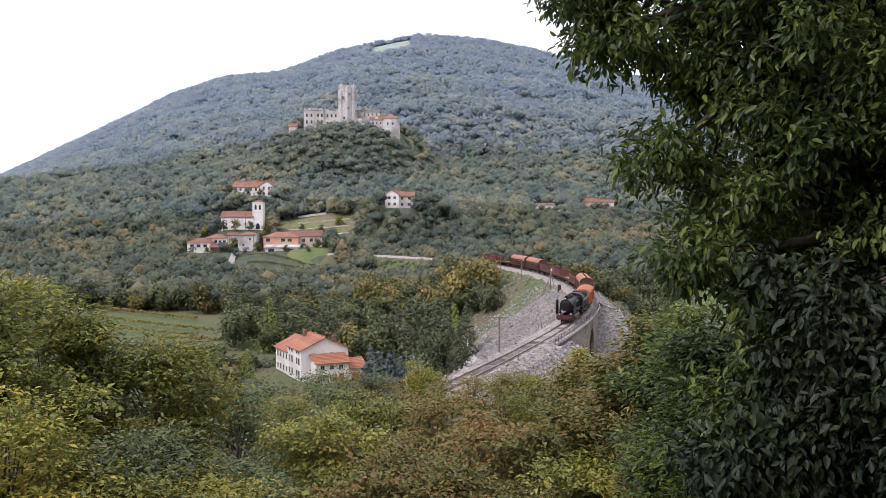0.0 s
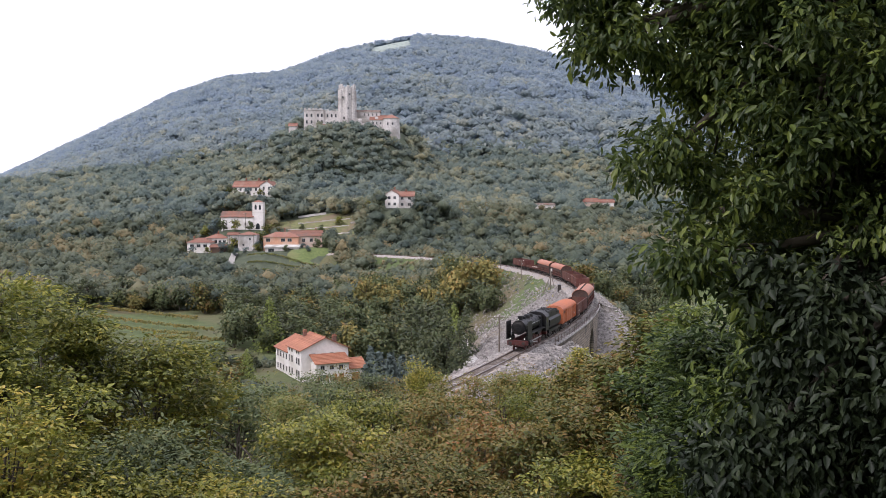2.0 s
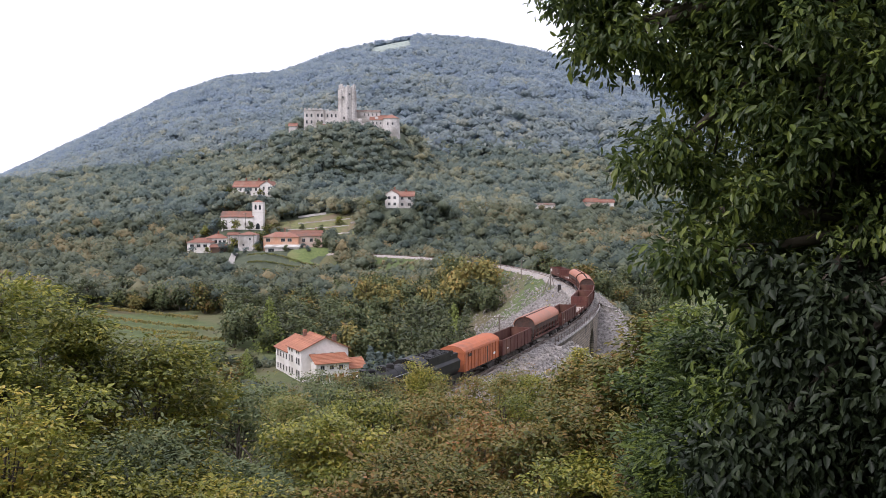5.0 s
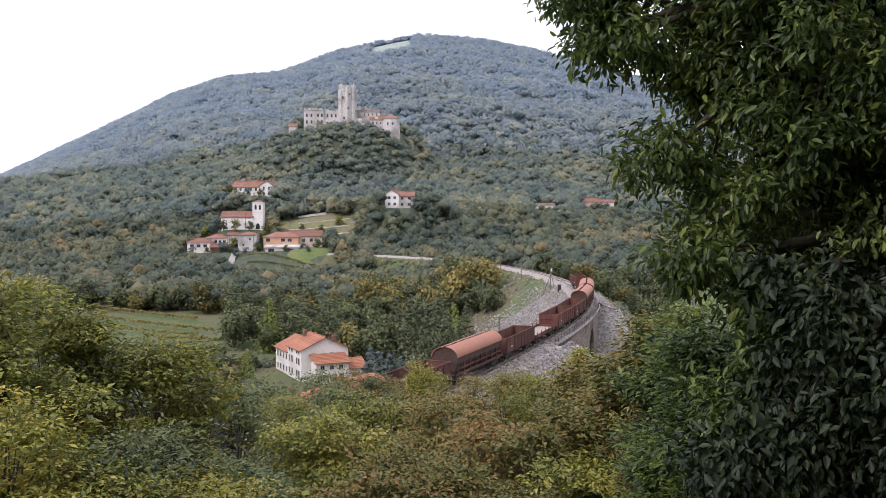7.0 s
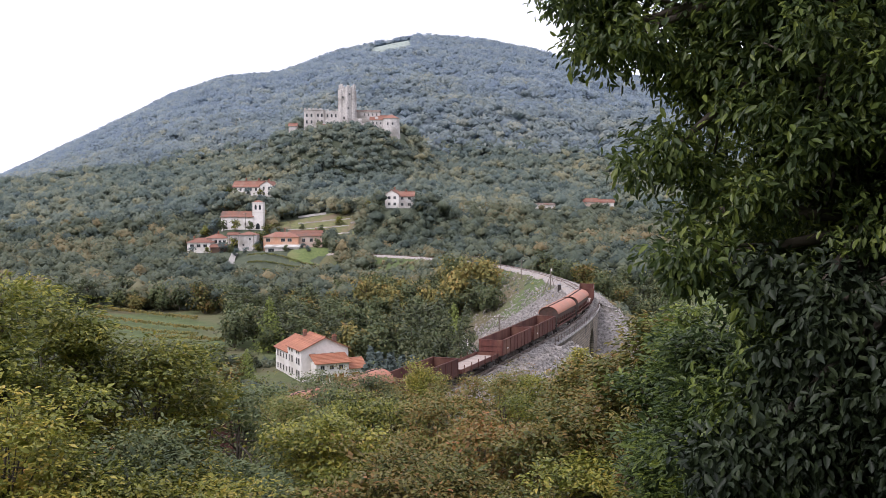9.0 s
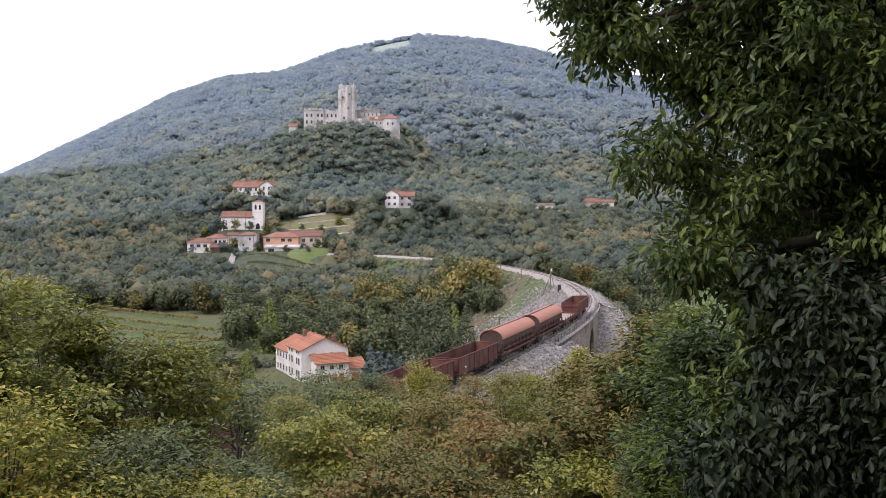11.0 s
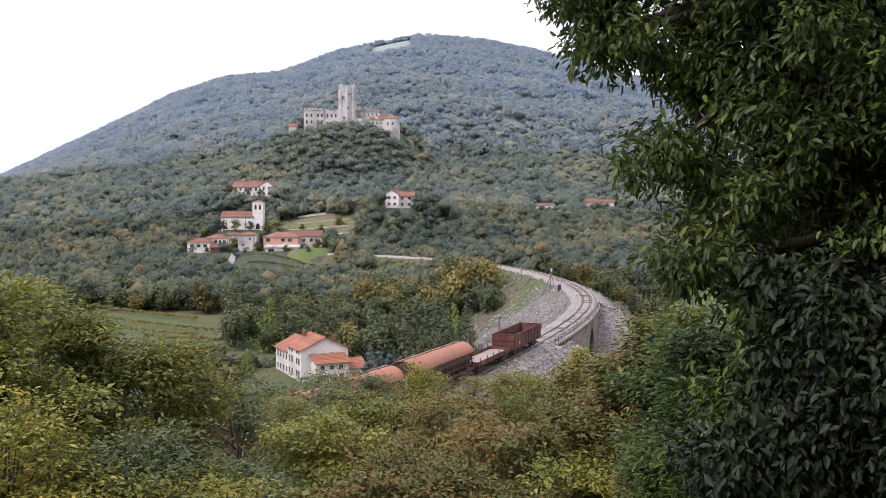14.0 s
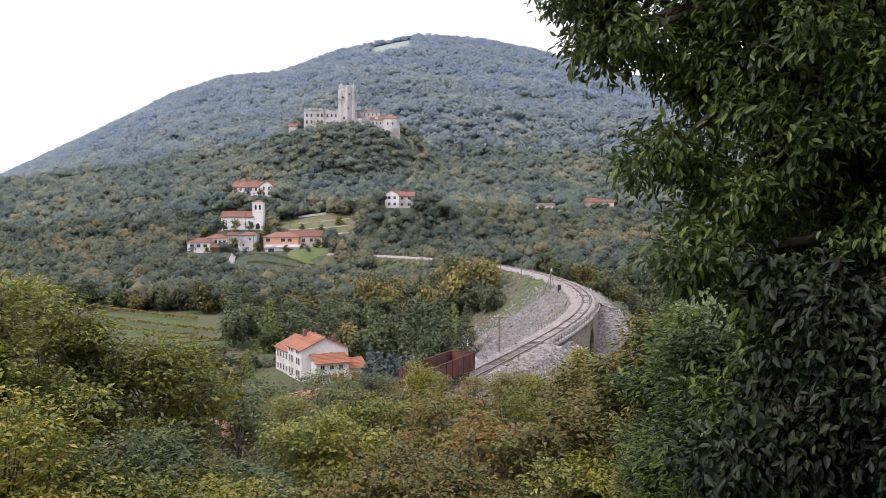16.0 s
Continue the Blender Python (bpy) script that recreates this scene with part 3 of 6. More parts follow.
def trunk_mesh(name, base, top, r, lobes, tips, rng, seg=6):
    """Tapered trunk, a limb to each lobe and thin branches to some tips."""
    bm = bmesh.new()
    base, top = np.array(base, float), np.array(top, float)
    mid = base * 0.5 + top * 0.5 + rng.normal(size=3) * 0.03 * np.linalg.norm(top - base)
    rod(bm, base, mid, r, r * 0.72, 9)
    rod(bm, mid, top, r * 0.72, r * 0.3, 8)
    starts = []
    for lb in lobes:
        a = base + (top - base) * rng.uniform(0.35, 0.85)
        b = np.array(lb[:3])
        k = a * 0.45 + b * 0.55 + np.array([0, 0, 0.12 * np.linalg.norm(b - a)])
        if np.linalg.norm(b - a) > 0.05:
            rod(bm, a, k, r * 0.42, r * 0.26, seg)
            rod(bm, k, b, r * 0.26, r * 0.12, seg)
        starts.append((k, b))
    for t in tips:
        k, b = starts[int(np.argmin([np.linalg.norm(s[1] - t) for s in starts]))]
        a = k + (b - k) * rng.uniform(0.2, 1)
        if np.linalg.norm(t - a) > 0.05:
            rod(bm, a, t, r * 0.10, r * 0.03, 4)
    me = bpy.data.meshes.new(name)
    for f in bm.faces:
        f.smooth = True
    bm.to_mesh(me)
    bm.free()
    return me


def grow(name, label, base, top, r, lobes, clusters, per, spread, length, width, material, seed, twigs=40, group="", inner=0.33, droop=0.25, rough=0.3, category="tree", quad=False, flat=False, limbs=None):
    rng = np.random.default_rng(seed)
    t = empty(name, Matrix(), label, category, group)
    me, P = crown_mesh("crown", lobes, clusters, per, spread, length, width, rng, inner, droop, rough, quad, flat)
    mesh_ob("crown", me, material, t)
    tr = trunk_mesh("trunk", base, top, r, limbs or lobes, P[:twigs], rng, 6 if twigs > 20 else 4)
    mesh_ob("trunk", tr, M_BARK, t, "grey-brown bark")
    return t


def wood(name, label, X, Y, R, Hh, n_cards, size, material, seed, core=True, category="woodland", k=3, squash=1.0):
    """Many crowns as one mass of leaf tufts round lumpy cores."""
    rng = np.random.default_rng(seed)
    n = len(X)
    Z = ground(X, Y) + Hh - R * 0.9 * squash
    C = np.stack([X, Y, Z], 1)
    m = n_cards // k
    d0 = sphere_dirs(rng, n * k)
    d0[:, 2] *= 0.7
    d0[::k] *= 0.25
    SC = np.repeat(R, k)[:, None] * rng.uniform(0.5 if k > 1 else 0.85, 0.8 if k > 1 else 1.05, (n * k, 1)) * rng.uniform(0.85, 1.15, (n * k, 3)) * np.array([1, 1, squash])
    SP = np.repeat(C, k, 0) + d0 * np.repeat(R, k)[:, None] * 0.5 * np.array([1, 1, squash])
    tint = 0.5 + 0.24 * ripple(X * 1.7 + 40, Y * 1.3) + rng.normal(size=n) * 0.2
    tint = np.where(rng.random(n) < 0.06, tint + 0.3, tint)
    d = sphere_dirs(rng, n * k * m)
    d[:, 2] = np.abs(d[:, 2]) * 1.15 - 0.3
    d[:, 1] -= 0.25
    d = unit(d)
    P = np.repeat(SP, m, 0) + d * np.repeat(SC, m, 0) * rng.uniform(0.78, 1.1, (len(d), 1))
    N = unit(d * 0.9 + rng.normal(size=d.shape) * 0.28 + np.array([0, -0.1, 0.25]))
    V, F = cards(P, N, size * rng.uniform(0.6, 1.25, len(P)), rng)
    me = fast_mesh(name, V, F)
    S = unit(d * 0.6 + (P - np.repeat(C, k * m, 0)) / np.repeat(R, k * m)[:, None] * 0.5 + rng.normal(size=d.shape) * 0.24 + np.array([0, 0, 0.2]))
    me.attributes.new("tint", "FLOAT", "POINT").data.foreach_set("value", np.repeat(tint, k * m * 4).astype(np.float32))
    soft_normals(me, np.repeat(S, 4, 0))
    ob = mesh_ob(name, me, material)
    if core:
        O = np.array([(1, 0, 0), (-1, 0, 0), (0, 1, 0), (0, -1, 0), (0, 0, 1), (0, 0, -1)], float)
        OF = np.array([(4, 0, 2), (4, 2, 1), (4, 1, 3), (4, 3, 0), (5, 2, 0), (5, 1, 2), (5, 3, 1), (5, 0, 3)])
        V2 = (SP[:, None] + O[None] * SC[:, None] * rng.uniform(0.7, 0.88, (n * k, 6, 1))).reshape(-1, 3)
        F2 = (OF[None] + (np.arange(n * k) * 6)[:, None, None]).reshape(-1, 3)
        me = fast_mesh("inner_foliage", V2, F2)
        # cores take a darker ramp tone, shade inside the crown put into colour
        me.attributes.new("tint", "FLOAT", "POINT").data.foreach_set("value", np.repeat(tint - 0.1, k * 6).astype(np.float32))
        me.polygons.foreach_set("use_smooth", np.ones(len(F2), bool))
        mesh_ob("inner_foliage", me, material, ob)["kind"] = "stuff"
    return tagged(ob, label, category, kind="stuff")


# bearing and distance ranges kept treeless: fields, and camera sightlines to buildings
OPEN = [(-0.40, -0.235, 236, 292), (-0.178, -0.09, 440, 476), (-0.235, -0.116, 374, 424), (0.19, 0.215, 505, 532), (-0.078, -0.031, 1300, 1476),
        (-0.16, -0.025, 178, 212), (-0.245, -0.19, 424, 452), (0.094, 0.126, 478, 532), (0.146, 0.205, 480, 538), (-0.065, -0.028, 453, 462), (-0.235, -0.21, 384, 424), (-0.235, -0.178, 486, 506), (-0.16, -0.10, 540, 549),
        (-0.285, -0.235, 404, 424), (-0.066, -0.028, 446, 454), (-0.16, -0.12, 472, 488), (-0.09, -0.02, 148, 180), (0.002, 0.045, 178, 262)]


def free(X, Y, pad=1.0):
    """Where trees may stand."""
    u = X / np.maximum(Y, 1)
    ok = np.ones(len(X), bool)
    for a, b, c, d in OPEN:
        ok &= ~((u > a) & (u < b) & (Y > c) & (Y < d))
    for px, py, pz, r, e in PADS:
        if r < 30:
            ok &= np.hypot(X - px, Y - py) > r * 0.95 * pad
    ok &= ~((X > -93) & (X < -24) & (Y > 585) & (Y < 613))
    off, s = from_track(X, Y)
    left = np.where(s < 110, -33, np.where(s < 165, -27, np.where(s < 215, -14, np.where(s < 268, -7, np.where(s < 309, -17, -3.5)))))
    right = np.where(s < 54, 26, np.where(s < 150, 21, 7))
    ok &= (off < left) | (off > right) | (s > S1 - 3)
    return ok


def scatter(seed, n, u0, u1, d0, d1, gap):
    """Points in a wedge, at least gap apart."""
    rng = np.random.default_rng(seed)
    Y = np.sqrt(rng.random(n * 4) * (d1 ** 2 - d0 ** 2) + d0 ** 2)
    X = rng.uniform(u0, u1, n * 4) * Y
    ok = free(X, Y)
    X, Y = X[ok], Y[ok]
    seen, keep = set(), []
    for i in range(len(X)):
        k = (int(X[i] // gap), int(Y[i] // gap))
        if k not in seen:
            seen.add(k)
            keep.append(i)
        if len(keep) >= n:
            break
    return X[keep], Y[keep], rng


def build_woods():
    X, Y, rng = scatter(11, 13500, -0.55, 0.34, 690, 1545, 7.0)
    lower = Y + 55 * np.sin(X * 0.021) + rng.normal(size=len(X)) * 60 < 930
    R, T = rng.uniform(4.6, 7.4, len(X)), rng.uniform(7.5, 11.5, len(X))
    for name, label, w, m, seed in (("mountain_woodland", "dense woodland covering the far mountain, haze in its leaf colour", ~lower, L_HAZE, 21), ("mountain_foot_woodland", "dense woodland on the lower mountain slopes, haze in its leaf colour", lower, L_FOOT_HAZE, 26)):
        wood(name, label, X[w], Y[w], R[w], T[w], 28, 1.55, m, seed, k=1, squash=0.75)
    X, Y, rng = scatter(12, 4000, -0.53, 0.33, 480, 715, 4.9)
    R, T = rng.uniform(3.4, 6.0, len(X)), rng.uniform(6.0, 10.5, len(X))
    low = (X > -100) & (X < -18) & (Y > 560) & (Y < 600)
    wood("castle_hill_woodland", "dense green woodland on the castle hill", X, Y, np.where(low, R * 0.8, R), np.where(low, T * 0.45, T), 64, 0.88, L_HILL_HAZE, 22, k=4, squash=0.85)
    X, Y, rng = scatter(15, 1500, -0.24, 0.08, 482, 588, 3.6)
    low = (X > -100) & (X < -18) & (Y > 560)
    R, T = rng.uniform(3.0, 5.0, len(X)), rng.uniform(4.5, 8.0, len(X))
    wood("castle_slope_woodland", "dense green woodland on the steep slope below the castle", X, Y, np.where(low, R * 0.95, R), np.where(low, T * 0.5, T), 52, 0.8, L_HILL_HAZE, 25, k=4, squash=0.85)
    X, Y, rng = scatter(16, 240, -0.10, 0.02, 424, 458, 3.6)
    wood("field_edge_woodland", "scrubby green woodland below the hillside house", X, Y, rng.uniform(2.2, 3.6, len(X)), rng.uniform(3.0, 5.0, len(X)), 56, 0.7, L_VALLEY, 27, k=4)
    X, Y, rng = scatter(13, 2300, -0.53, 0.36, 300, 485, 4.7)
    wood("valley_woodland", "mixed green woodland on the valley slopes", X, Y, rng.uniform(3.2, 5.8, len(X)), rng.uniform(5.0, 9.8, len(X)), 130, 0.62, L_VALLEY, 23, k=5, squash=0.9)


build_woods()


def build_scrub():
    """Low growth on the banks below the far track and over the grassy slope."""
    rng = np.random.default_rng(17)
    for label, s0, s1, n0, n1, count, r0, r1, m in (
            ("low green scrub on the bank below the far track", 262, 312, -17, -4.6, 150, 0.9, 1.7, L_VALLEY),
            ("scattered scrub on the grassy embankment slope", 176, 262, -15, -5.5, 120, 0.5, 1.3, L_VALLEY),
            ("low scrub behind the curve of the line", 108, 262, 6.0, 12.0, 130, 0.8, 1.8, L_VALLEY),
            ("scattered weeds on the stone slope", 128, 180, -9, -4.2, 70, 0.25, 0.6, L_WARM)):
        P = np.array([on_track(rng.uniform(s0, s1), rng.uniform(n0, n1))[:2] for _ in range(count)])
        R = rng.uniform(r0, r1, count)
        wood("bank_scrub", label, P[:, 0], P[:, 1], R, R * 1.1, 60, r1 * 0.22, m, int(s0), k=3, category="scrub")
    X = np.concatenate([rng.uniform(45, 66, 60), rng.uniform(71, 108, 90)])
    Y = np.concatenate([rng.uniform(482, 520, 60), rng.uniform(484, 524, 90)])
    R = rng.uniform(1.2, 2.4, len(X))
    wood("bank_scrub", "low green scrub on the slope before the small houses", X, Y, R, R * 1.1, 60, 0.5, L_VALLEY, 18, k=3, category="scrub")
    X, Y = rng.uniform(-0.245, -0.165, 170), rng.uniform(170, 216, 170)
    X = X * Y
    ok = np.hypot(X + 30, Y - 199) > 12.5
    R = rng.uniform(0.7, 1.8, ok.sum())
    wood("garden_scrub", "low green shrubs round the farmhouse garden", X[ok], Y[ok], R, R * 1.2, 75, 0.26, L_VALLEY, 19, k=3, category="scrub")


build_scrub()


def build_mid_trees():
    kinds = []
    specs = [("broadleaf_tree", "round-crowned green broadleaf tree in the valley", L_MID, 3.6, 8.0, 31), ("broadleaf_tree", "dark green broadleaf tree in the valley", L_DEEP, 3.2, 9.0, 32),
             ("yellowing_tree", "yellowing autumn tree in the valley", L_WARM, 3.2, 7.5, 33), ("olive_green_tree", "olive-green leafy tree in the valley", L_MID, 3.8, 8.5, 34),
             ("reddish_tree", "tree with turning brown and green leaves", L_AUTUMN, 3.2, 7.5, 35)]
    for name, label, m, r, h, seed in specs:
        rng = np.random.default_rng(seed)
        lobes = [(rng.normal() * r * 0.42, rng.normal() * r * 0.42, h * rng.uniform(0.22, 0.85), r * rng.uniform(0.4, 0.62), r * rng.uniform(0.4, 0.62), r * rng.uniform(0.35, 0.6)) for _ in range(13)]
        lobes.append((0, 0, h * 0.5, r * 0.72, r * 0.72, h * 0.4))
        kinds.append(grow(name, label, (0, 0, -1.0), (0, 0, h * 0.75), 0.22, lobes, 370, 3, 0.3, 0.8, 0.5, m, seed, 3, "valley trees", quad=True))
    X, Y, rng = scatter(14, 420, -0.48, 0.26, 112, 305, 4.0)
    for i in range(len(X)):
        k = kinds[rng.choice(5, p=[0.34, 0.34, 0.06, 0.18, 0.08])]
        sc = rng.uniform(0.7, 1.2)
        u, d, z = X[i] / Y[i], Y[i], g1(X[i], Y[i])
        # scaled to stay under the camera's sightlines to farmhouse, vineyard and embankment foot
        if -0.235 < u < -0.165 and d < 226:
            sc = min(sc, (18.3 - (0.195 if d < 192 else 0.152) * d - z) / 9.0)
        elif -0.19 < u < -0.075 and d < 190:
            sc = min(sc, (18.3 - 0.19 * d - z) / 9.0)
        elif -0.43 < u < -0.225 and d < 240:
            sc = min(sc, (18.3 - 0.142 * d - z) / 9.0)
        elif -0.075 <= u < 0.04 and d < 186:
            sc = min(sc, (18.3 - 0.165 * d - z) / 9.0)
        if sc < 0.22:
            continue
        copy_thing(k, pose(X[i], Y[i], g1(X[i], Y[i]), 0, 0, rng.uniform(0, 360)) @ Matrix.Diagonal((sc, sc, sc * rng.uniform(0.85, 1.15), 1)))
    # yellowing trees along the wooded bank below the far track
    for i in range(52):
        u, d = rng.uniform(-0.085, 0.05), rng.uniform(278, 320)
        x, y = u * d, d
        off, s = from_track(np.array([x]), np.array([y]))
        if off[0] > -8:
            continue
        z = g1(x, y)
        top = 18.3 - (0.066 if u < 0.006 else 0.046) * d - rng.uniform(0, 4)
        sc = (top - z) / 7.6
        if 0.5 < sc < 2.4:
            w = min(sc, 1.35)
            copy_thing(kinds[2 if i % 4 else 3], pose(x, y, z, 0, 0, rng.uniform(0, 360)) @ Matrix.Diagonal((w, w, sc, 1)))
    for k in kinds:
        for o in (*k.children_recursive, k):
            bpy.data.objects.remove(o)


build_mid_trees()


def bush(u, d, top, r, m, seed, label, leaf, clusters, per, quad):
    """A small tree on the hillside before the camera: bearing, distance, height of its top, crown radius."""
    rng = np.random.default_rng(seed)
    x, y = u * d, d
    z = g1(x, y)
    h = max(top - z, 2.0)
    lobes = []
    for i in range(22):
        a = rng.uniform(0, 6.28)
        q = rng.uniform(0.1, 0.85)
        lift = rng.uniform(0.0, 0.75) * (0.35 + q * 0.75)
        k = rng.uniform(0.26, 0.46)
        lobes.append((x + math.cos(a) * q * r, y + math.sin(a) * q * r, top - 0.08 * h - h * lift, r * k, r * k, max(r * k * 0.3, 0.035 * h)))
    lobes.append((x, y, top - h * 0.09, r * 0.3, r * 0.3, h * 0.08))
    return grow("hillside_tree", label, (x, y, z - 0.4), (x, y, top - h * 0.15), 0.007 * h + 0.012, lobes, clusters, per, np.array([1.7, 1.7, 0.35]) * leaf, leaf, leaf * 0.45, m, seed, 70, "hillside trees", droop=0.05, quad=quad, inner=0.4, flat=True)


def build_foreground():
    green, turn = "leafy olive-green young tree on the hillside", "young tree with turning rust and green leaves on the hillside"
    # kind 4: filler placed to close a bright gap in the camera's view
    dark = "dark green filler tree closing a gap beside the tall tree"
    rows = [
        # bearing, distance, top, radius, leaf kind
        (-0.475, 17, 17.1, 1.7, 0), (-0.43, 20, 16.6, 1.8, 0), (-0.395, 19, 16.4, 1.1, 0), (-0.31, 19, 15.6, 1.5, 0), (-0.265, 21, 15.1, 1.2, 0), (-0.47, 14, 15.4, 1.8, 0),
        (-0.41, 14, 14.6, 1.7, 0), (-0.34, 14, 14.2, 1.7, 0), (-0.28, 15, 13.8, 1.6, 0), (-0.35, 11, 12.9, 1.5, 2),
        (-0.22, 27, 12.6, 2.2, 2), (-0.19, 40, 10.4, 2.8, 3), (-0.16, 30, 11.6, 2.0, 3), (-0.135, 46, 9.8, 3.0, 2), (-0.105, 50, 9.2, 2.8, 1), (-0.08, 50, 9.3, 2.6, 2), (-0.05, 52, 8.3, 2.6, 1),
        (-0.03, 50, 9.9, 1.5, 0), (-0.002, 48, 9.1, 2.6, 1), (0.028, 46, 9.3, 2.6, 1), (-0.09, 33, 11.3, 2.5, 0), (-0.015, 29, 11.9, 2.3, 1), (0.04, 26, 12.1, 2.1, 1), (-0.135, 23, 12.5, 2.0, 0),
        (-0.05, 21, 12.8, 1.9, 1), (0.06, 50, 9.2, 2.6, 1), (0.09, 50, 9.8, 2.6, 1), (0.12, 48, 9.7, 2.7, 1), (0.15, 45, 11.7, 1.2, 0), (0.165, 42, 11.6, 2.4, 1), (0.19, 40, 11.7, 2.6, 1),
        (0.22, 34, 12.9, 2.4, 1), (0.13, 30, 12.0, 2.3, 1), (0.18, 28, 12.4, 2.2, 1), (0.24, 24, 13.6, 2.0, 0), (0.10, 24, 12.4, 2.0, 1), (0.01, 20, 12.6, 1.8, 1), (0.17, 20, 13.0, 1.8, 0), (0.068, 44, 10.7, 2.2, 1), (0.10, 42, 10.9, 2.2, 0), (0.135, 40, 11.4, 2.2, 1), (0.262, 13, 15.0, 0.8, 4), (0.25, 12.5, 16.5, 0.6, 4), (0.275, 12, 14.6, 0.9, 4),
        (0.137, 24, 14.1, 1.25, 1), (0.165, 21, 14.0, 1.1, 1), (0.287, 11, 16.9, 0.7, 4), (0.302, 10.5, 16.2, 0.8, 4), (0.27, 12, 15.8, 0.6, 4), (0.272, 13, 17.0, 0.55, 4), (-0.345, 16, 14.3, 1.2, 2), (-0.29, 16, 14.1, 1.2, 2), (-0.235, 17, 13.4, 1.2, 2), (-0.122, 44, 9.4, 2.4, 2), (-0.095, 44, 9.3, 2.0, 1), (0.205, 17, 15.6, 0.85, 1), (0.226, 15, 16.6, 0.6, 1)]
    for i, (u, d, top, r, k) in enumerate(rows):
        near = d < 22
        bush(u, d, top + (0.25 if near else 0.85 if u < 0.05 else 0.45), r, (L_OLIVE, L_AUTUMN, L_MID, L_YELLOW, L_SHADE)[k], 100 + i, turn if k == 1 else dark if k == 4 else green, 0.10 if d < 16 else 0.125 if near else 0.12, 310 if near else 900, 20 if near else 16, not near)


build_foreground()


def sprays(lobes, each, seed, size=0.3):
    """Breaks large crown lobes into many hanging sprays with gaps between them."""
    rng = np.random.default_rng(seed)
    out = []
    for x, y, z, a, b, c in lobes:
        n = max(4, int(each * (a * b * c) ** 0.6))
        d = sphere_dirs(rng, n)
        r = rng.uniform(0.45, 1.0, n)
        for i in range(n):
            k = size * rng.uniform(0.6, 1.2)
            out.append((x + d[i, 0] * r[i] * a * 0.85, y + d[i, 1] * r[i] * b * 0.85, z + d[i, 2] * r[i] * c * 0.85, k, k, k * rng.uniform(0.45, 0.8)))
    return out


def build_big_tree():
    """The tall dark tree whose boughs hang beside the camera."""
    lobes = [(2.6, 7.2, 20.2, 1.2, 1.3, 1.0), (1.5, 7.3, 19.75, 0.5, 0.6, 0.32), (2.9, 7.0, 18.6, 1.2, 1.4, 1.0), (1.75, 7.2, 18.75, 0.4, 0.5, 0.3),
             (2.1, 7.1, 18.3, 0.4, 0.5, 0.36), (2.35, 7.0, 17.75, 0.42, 0.6, 0.45), (2.5, 6.9, 16.3, 0.5, 0.6, 0.6), (2.25, 6.7, 17.0, 0.36, 0.5, 0.45), (2.1, 6.8, 16.4, 0.34, 0.5, 0.42),
             # the lobes at z 22 are out of view, added to shade those below
             (1.2, 7.4, 20.0, 0.3, 0.4, 0.24), (0.95, 7.4, 20.05, 0.22, 0.3, 0.16), (1.3, 7.35, 19.6, 0.2, 0.3, 0.15), (1.75, 7.3, 19.45, 0.28, 0.4, 0.2), (2.15, 7.2, 19.25, 0.55, 0.6, 0.4), (2.75, 7.3, 19.5, 0.7, 0.8, 0.55), (2.6, 6.5, 22.4, 1.6, 2.0, 0.9), (4.6, 6.5, 22.3, 1.6, 2.0, 1.2), (2.6, 6.5, 19.2, 0.6, 0.5, 0.6), (2.05, 7.0, 17.95, 0.3, 0.4, 0.3), (3.6, 8.2, 19.0, 1.3, 0.9, 2.4), (2.6, 6.9, 17.2, 0.5, 0.7, 0.65), (3.6, 6.2, 19.6, 0.9, 1.0, 0.9)]
    grow("broadleaf_tree", "large dark green leafy tree with drooping boughs beside the viewpoint", (4.6, 6.6, g1(4.6, 6.6) - 0.3), (4.2, 6.7, 22.0), 0.2,
         sprays(lobes, 40, 5, 0.27), 7800, 14, 0.062, 0.085, 0.034, L_SHADE, 77, 200, droop=0.75, inner=0.5, rough=0.25, limbs=lobes)

    # the tall tree's shaded side, built apart with shade in its leaf colour
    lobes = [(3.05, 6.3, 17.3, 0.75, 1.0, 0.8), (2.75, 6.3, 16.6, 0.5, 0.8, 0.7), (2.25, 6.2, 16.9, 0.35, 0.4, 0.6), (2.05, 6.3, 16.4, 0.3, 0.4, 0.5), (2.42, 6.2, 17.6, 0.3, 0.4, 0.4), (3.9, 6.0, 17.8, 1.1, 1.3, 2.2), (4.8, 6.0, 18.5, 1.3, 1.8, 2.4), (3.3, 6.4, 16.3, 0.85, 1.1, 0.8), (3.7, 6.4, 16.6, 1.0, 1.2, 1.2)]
    grow("ivy_clad_tree", "shaded side of the tall tree beside the viewpoint, shade in its leaf colour", (4.9, 5.4, g1(4.9, 5.4) - 0.3), (4.5, 5.8, 20.5), 0.2,
         sprays(lobes, 36, 6, 0.3), 4400, 14, 0.07, 0.09, 0.042, L_BOUGH_SHADE, 79, 60, droop=0.9, inner=0.5, rough=0.25, limbs=lobes)
    # a second tree added close behind it, its dark leaves backing the gaps
    lobes = [(4.6, 10.5, 21.2, 1.9, 1.2, 1.6), (6.4, 10.5, 19.6, 2.0, 1.4, 2.6), (4.5, 10.2, 18.6, 1.3, 1.0, 1.5), (4.6, 9.6, 16.6, 1.2, 1.0, 1.4), (6.0, 10.0, 23.0, 2.6, 1.6, 1.4), (4.0, 9.5, 17.6, 1.1, 0.8, 1.2), (3.7, 9.5, 15.9, 0.8, 0.8, 0.9), (5.2, 9.8, 15.2, 1.4, 1.0, 1.4)]
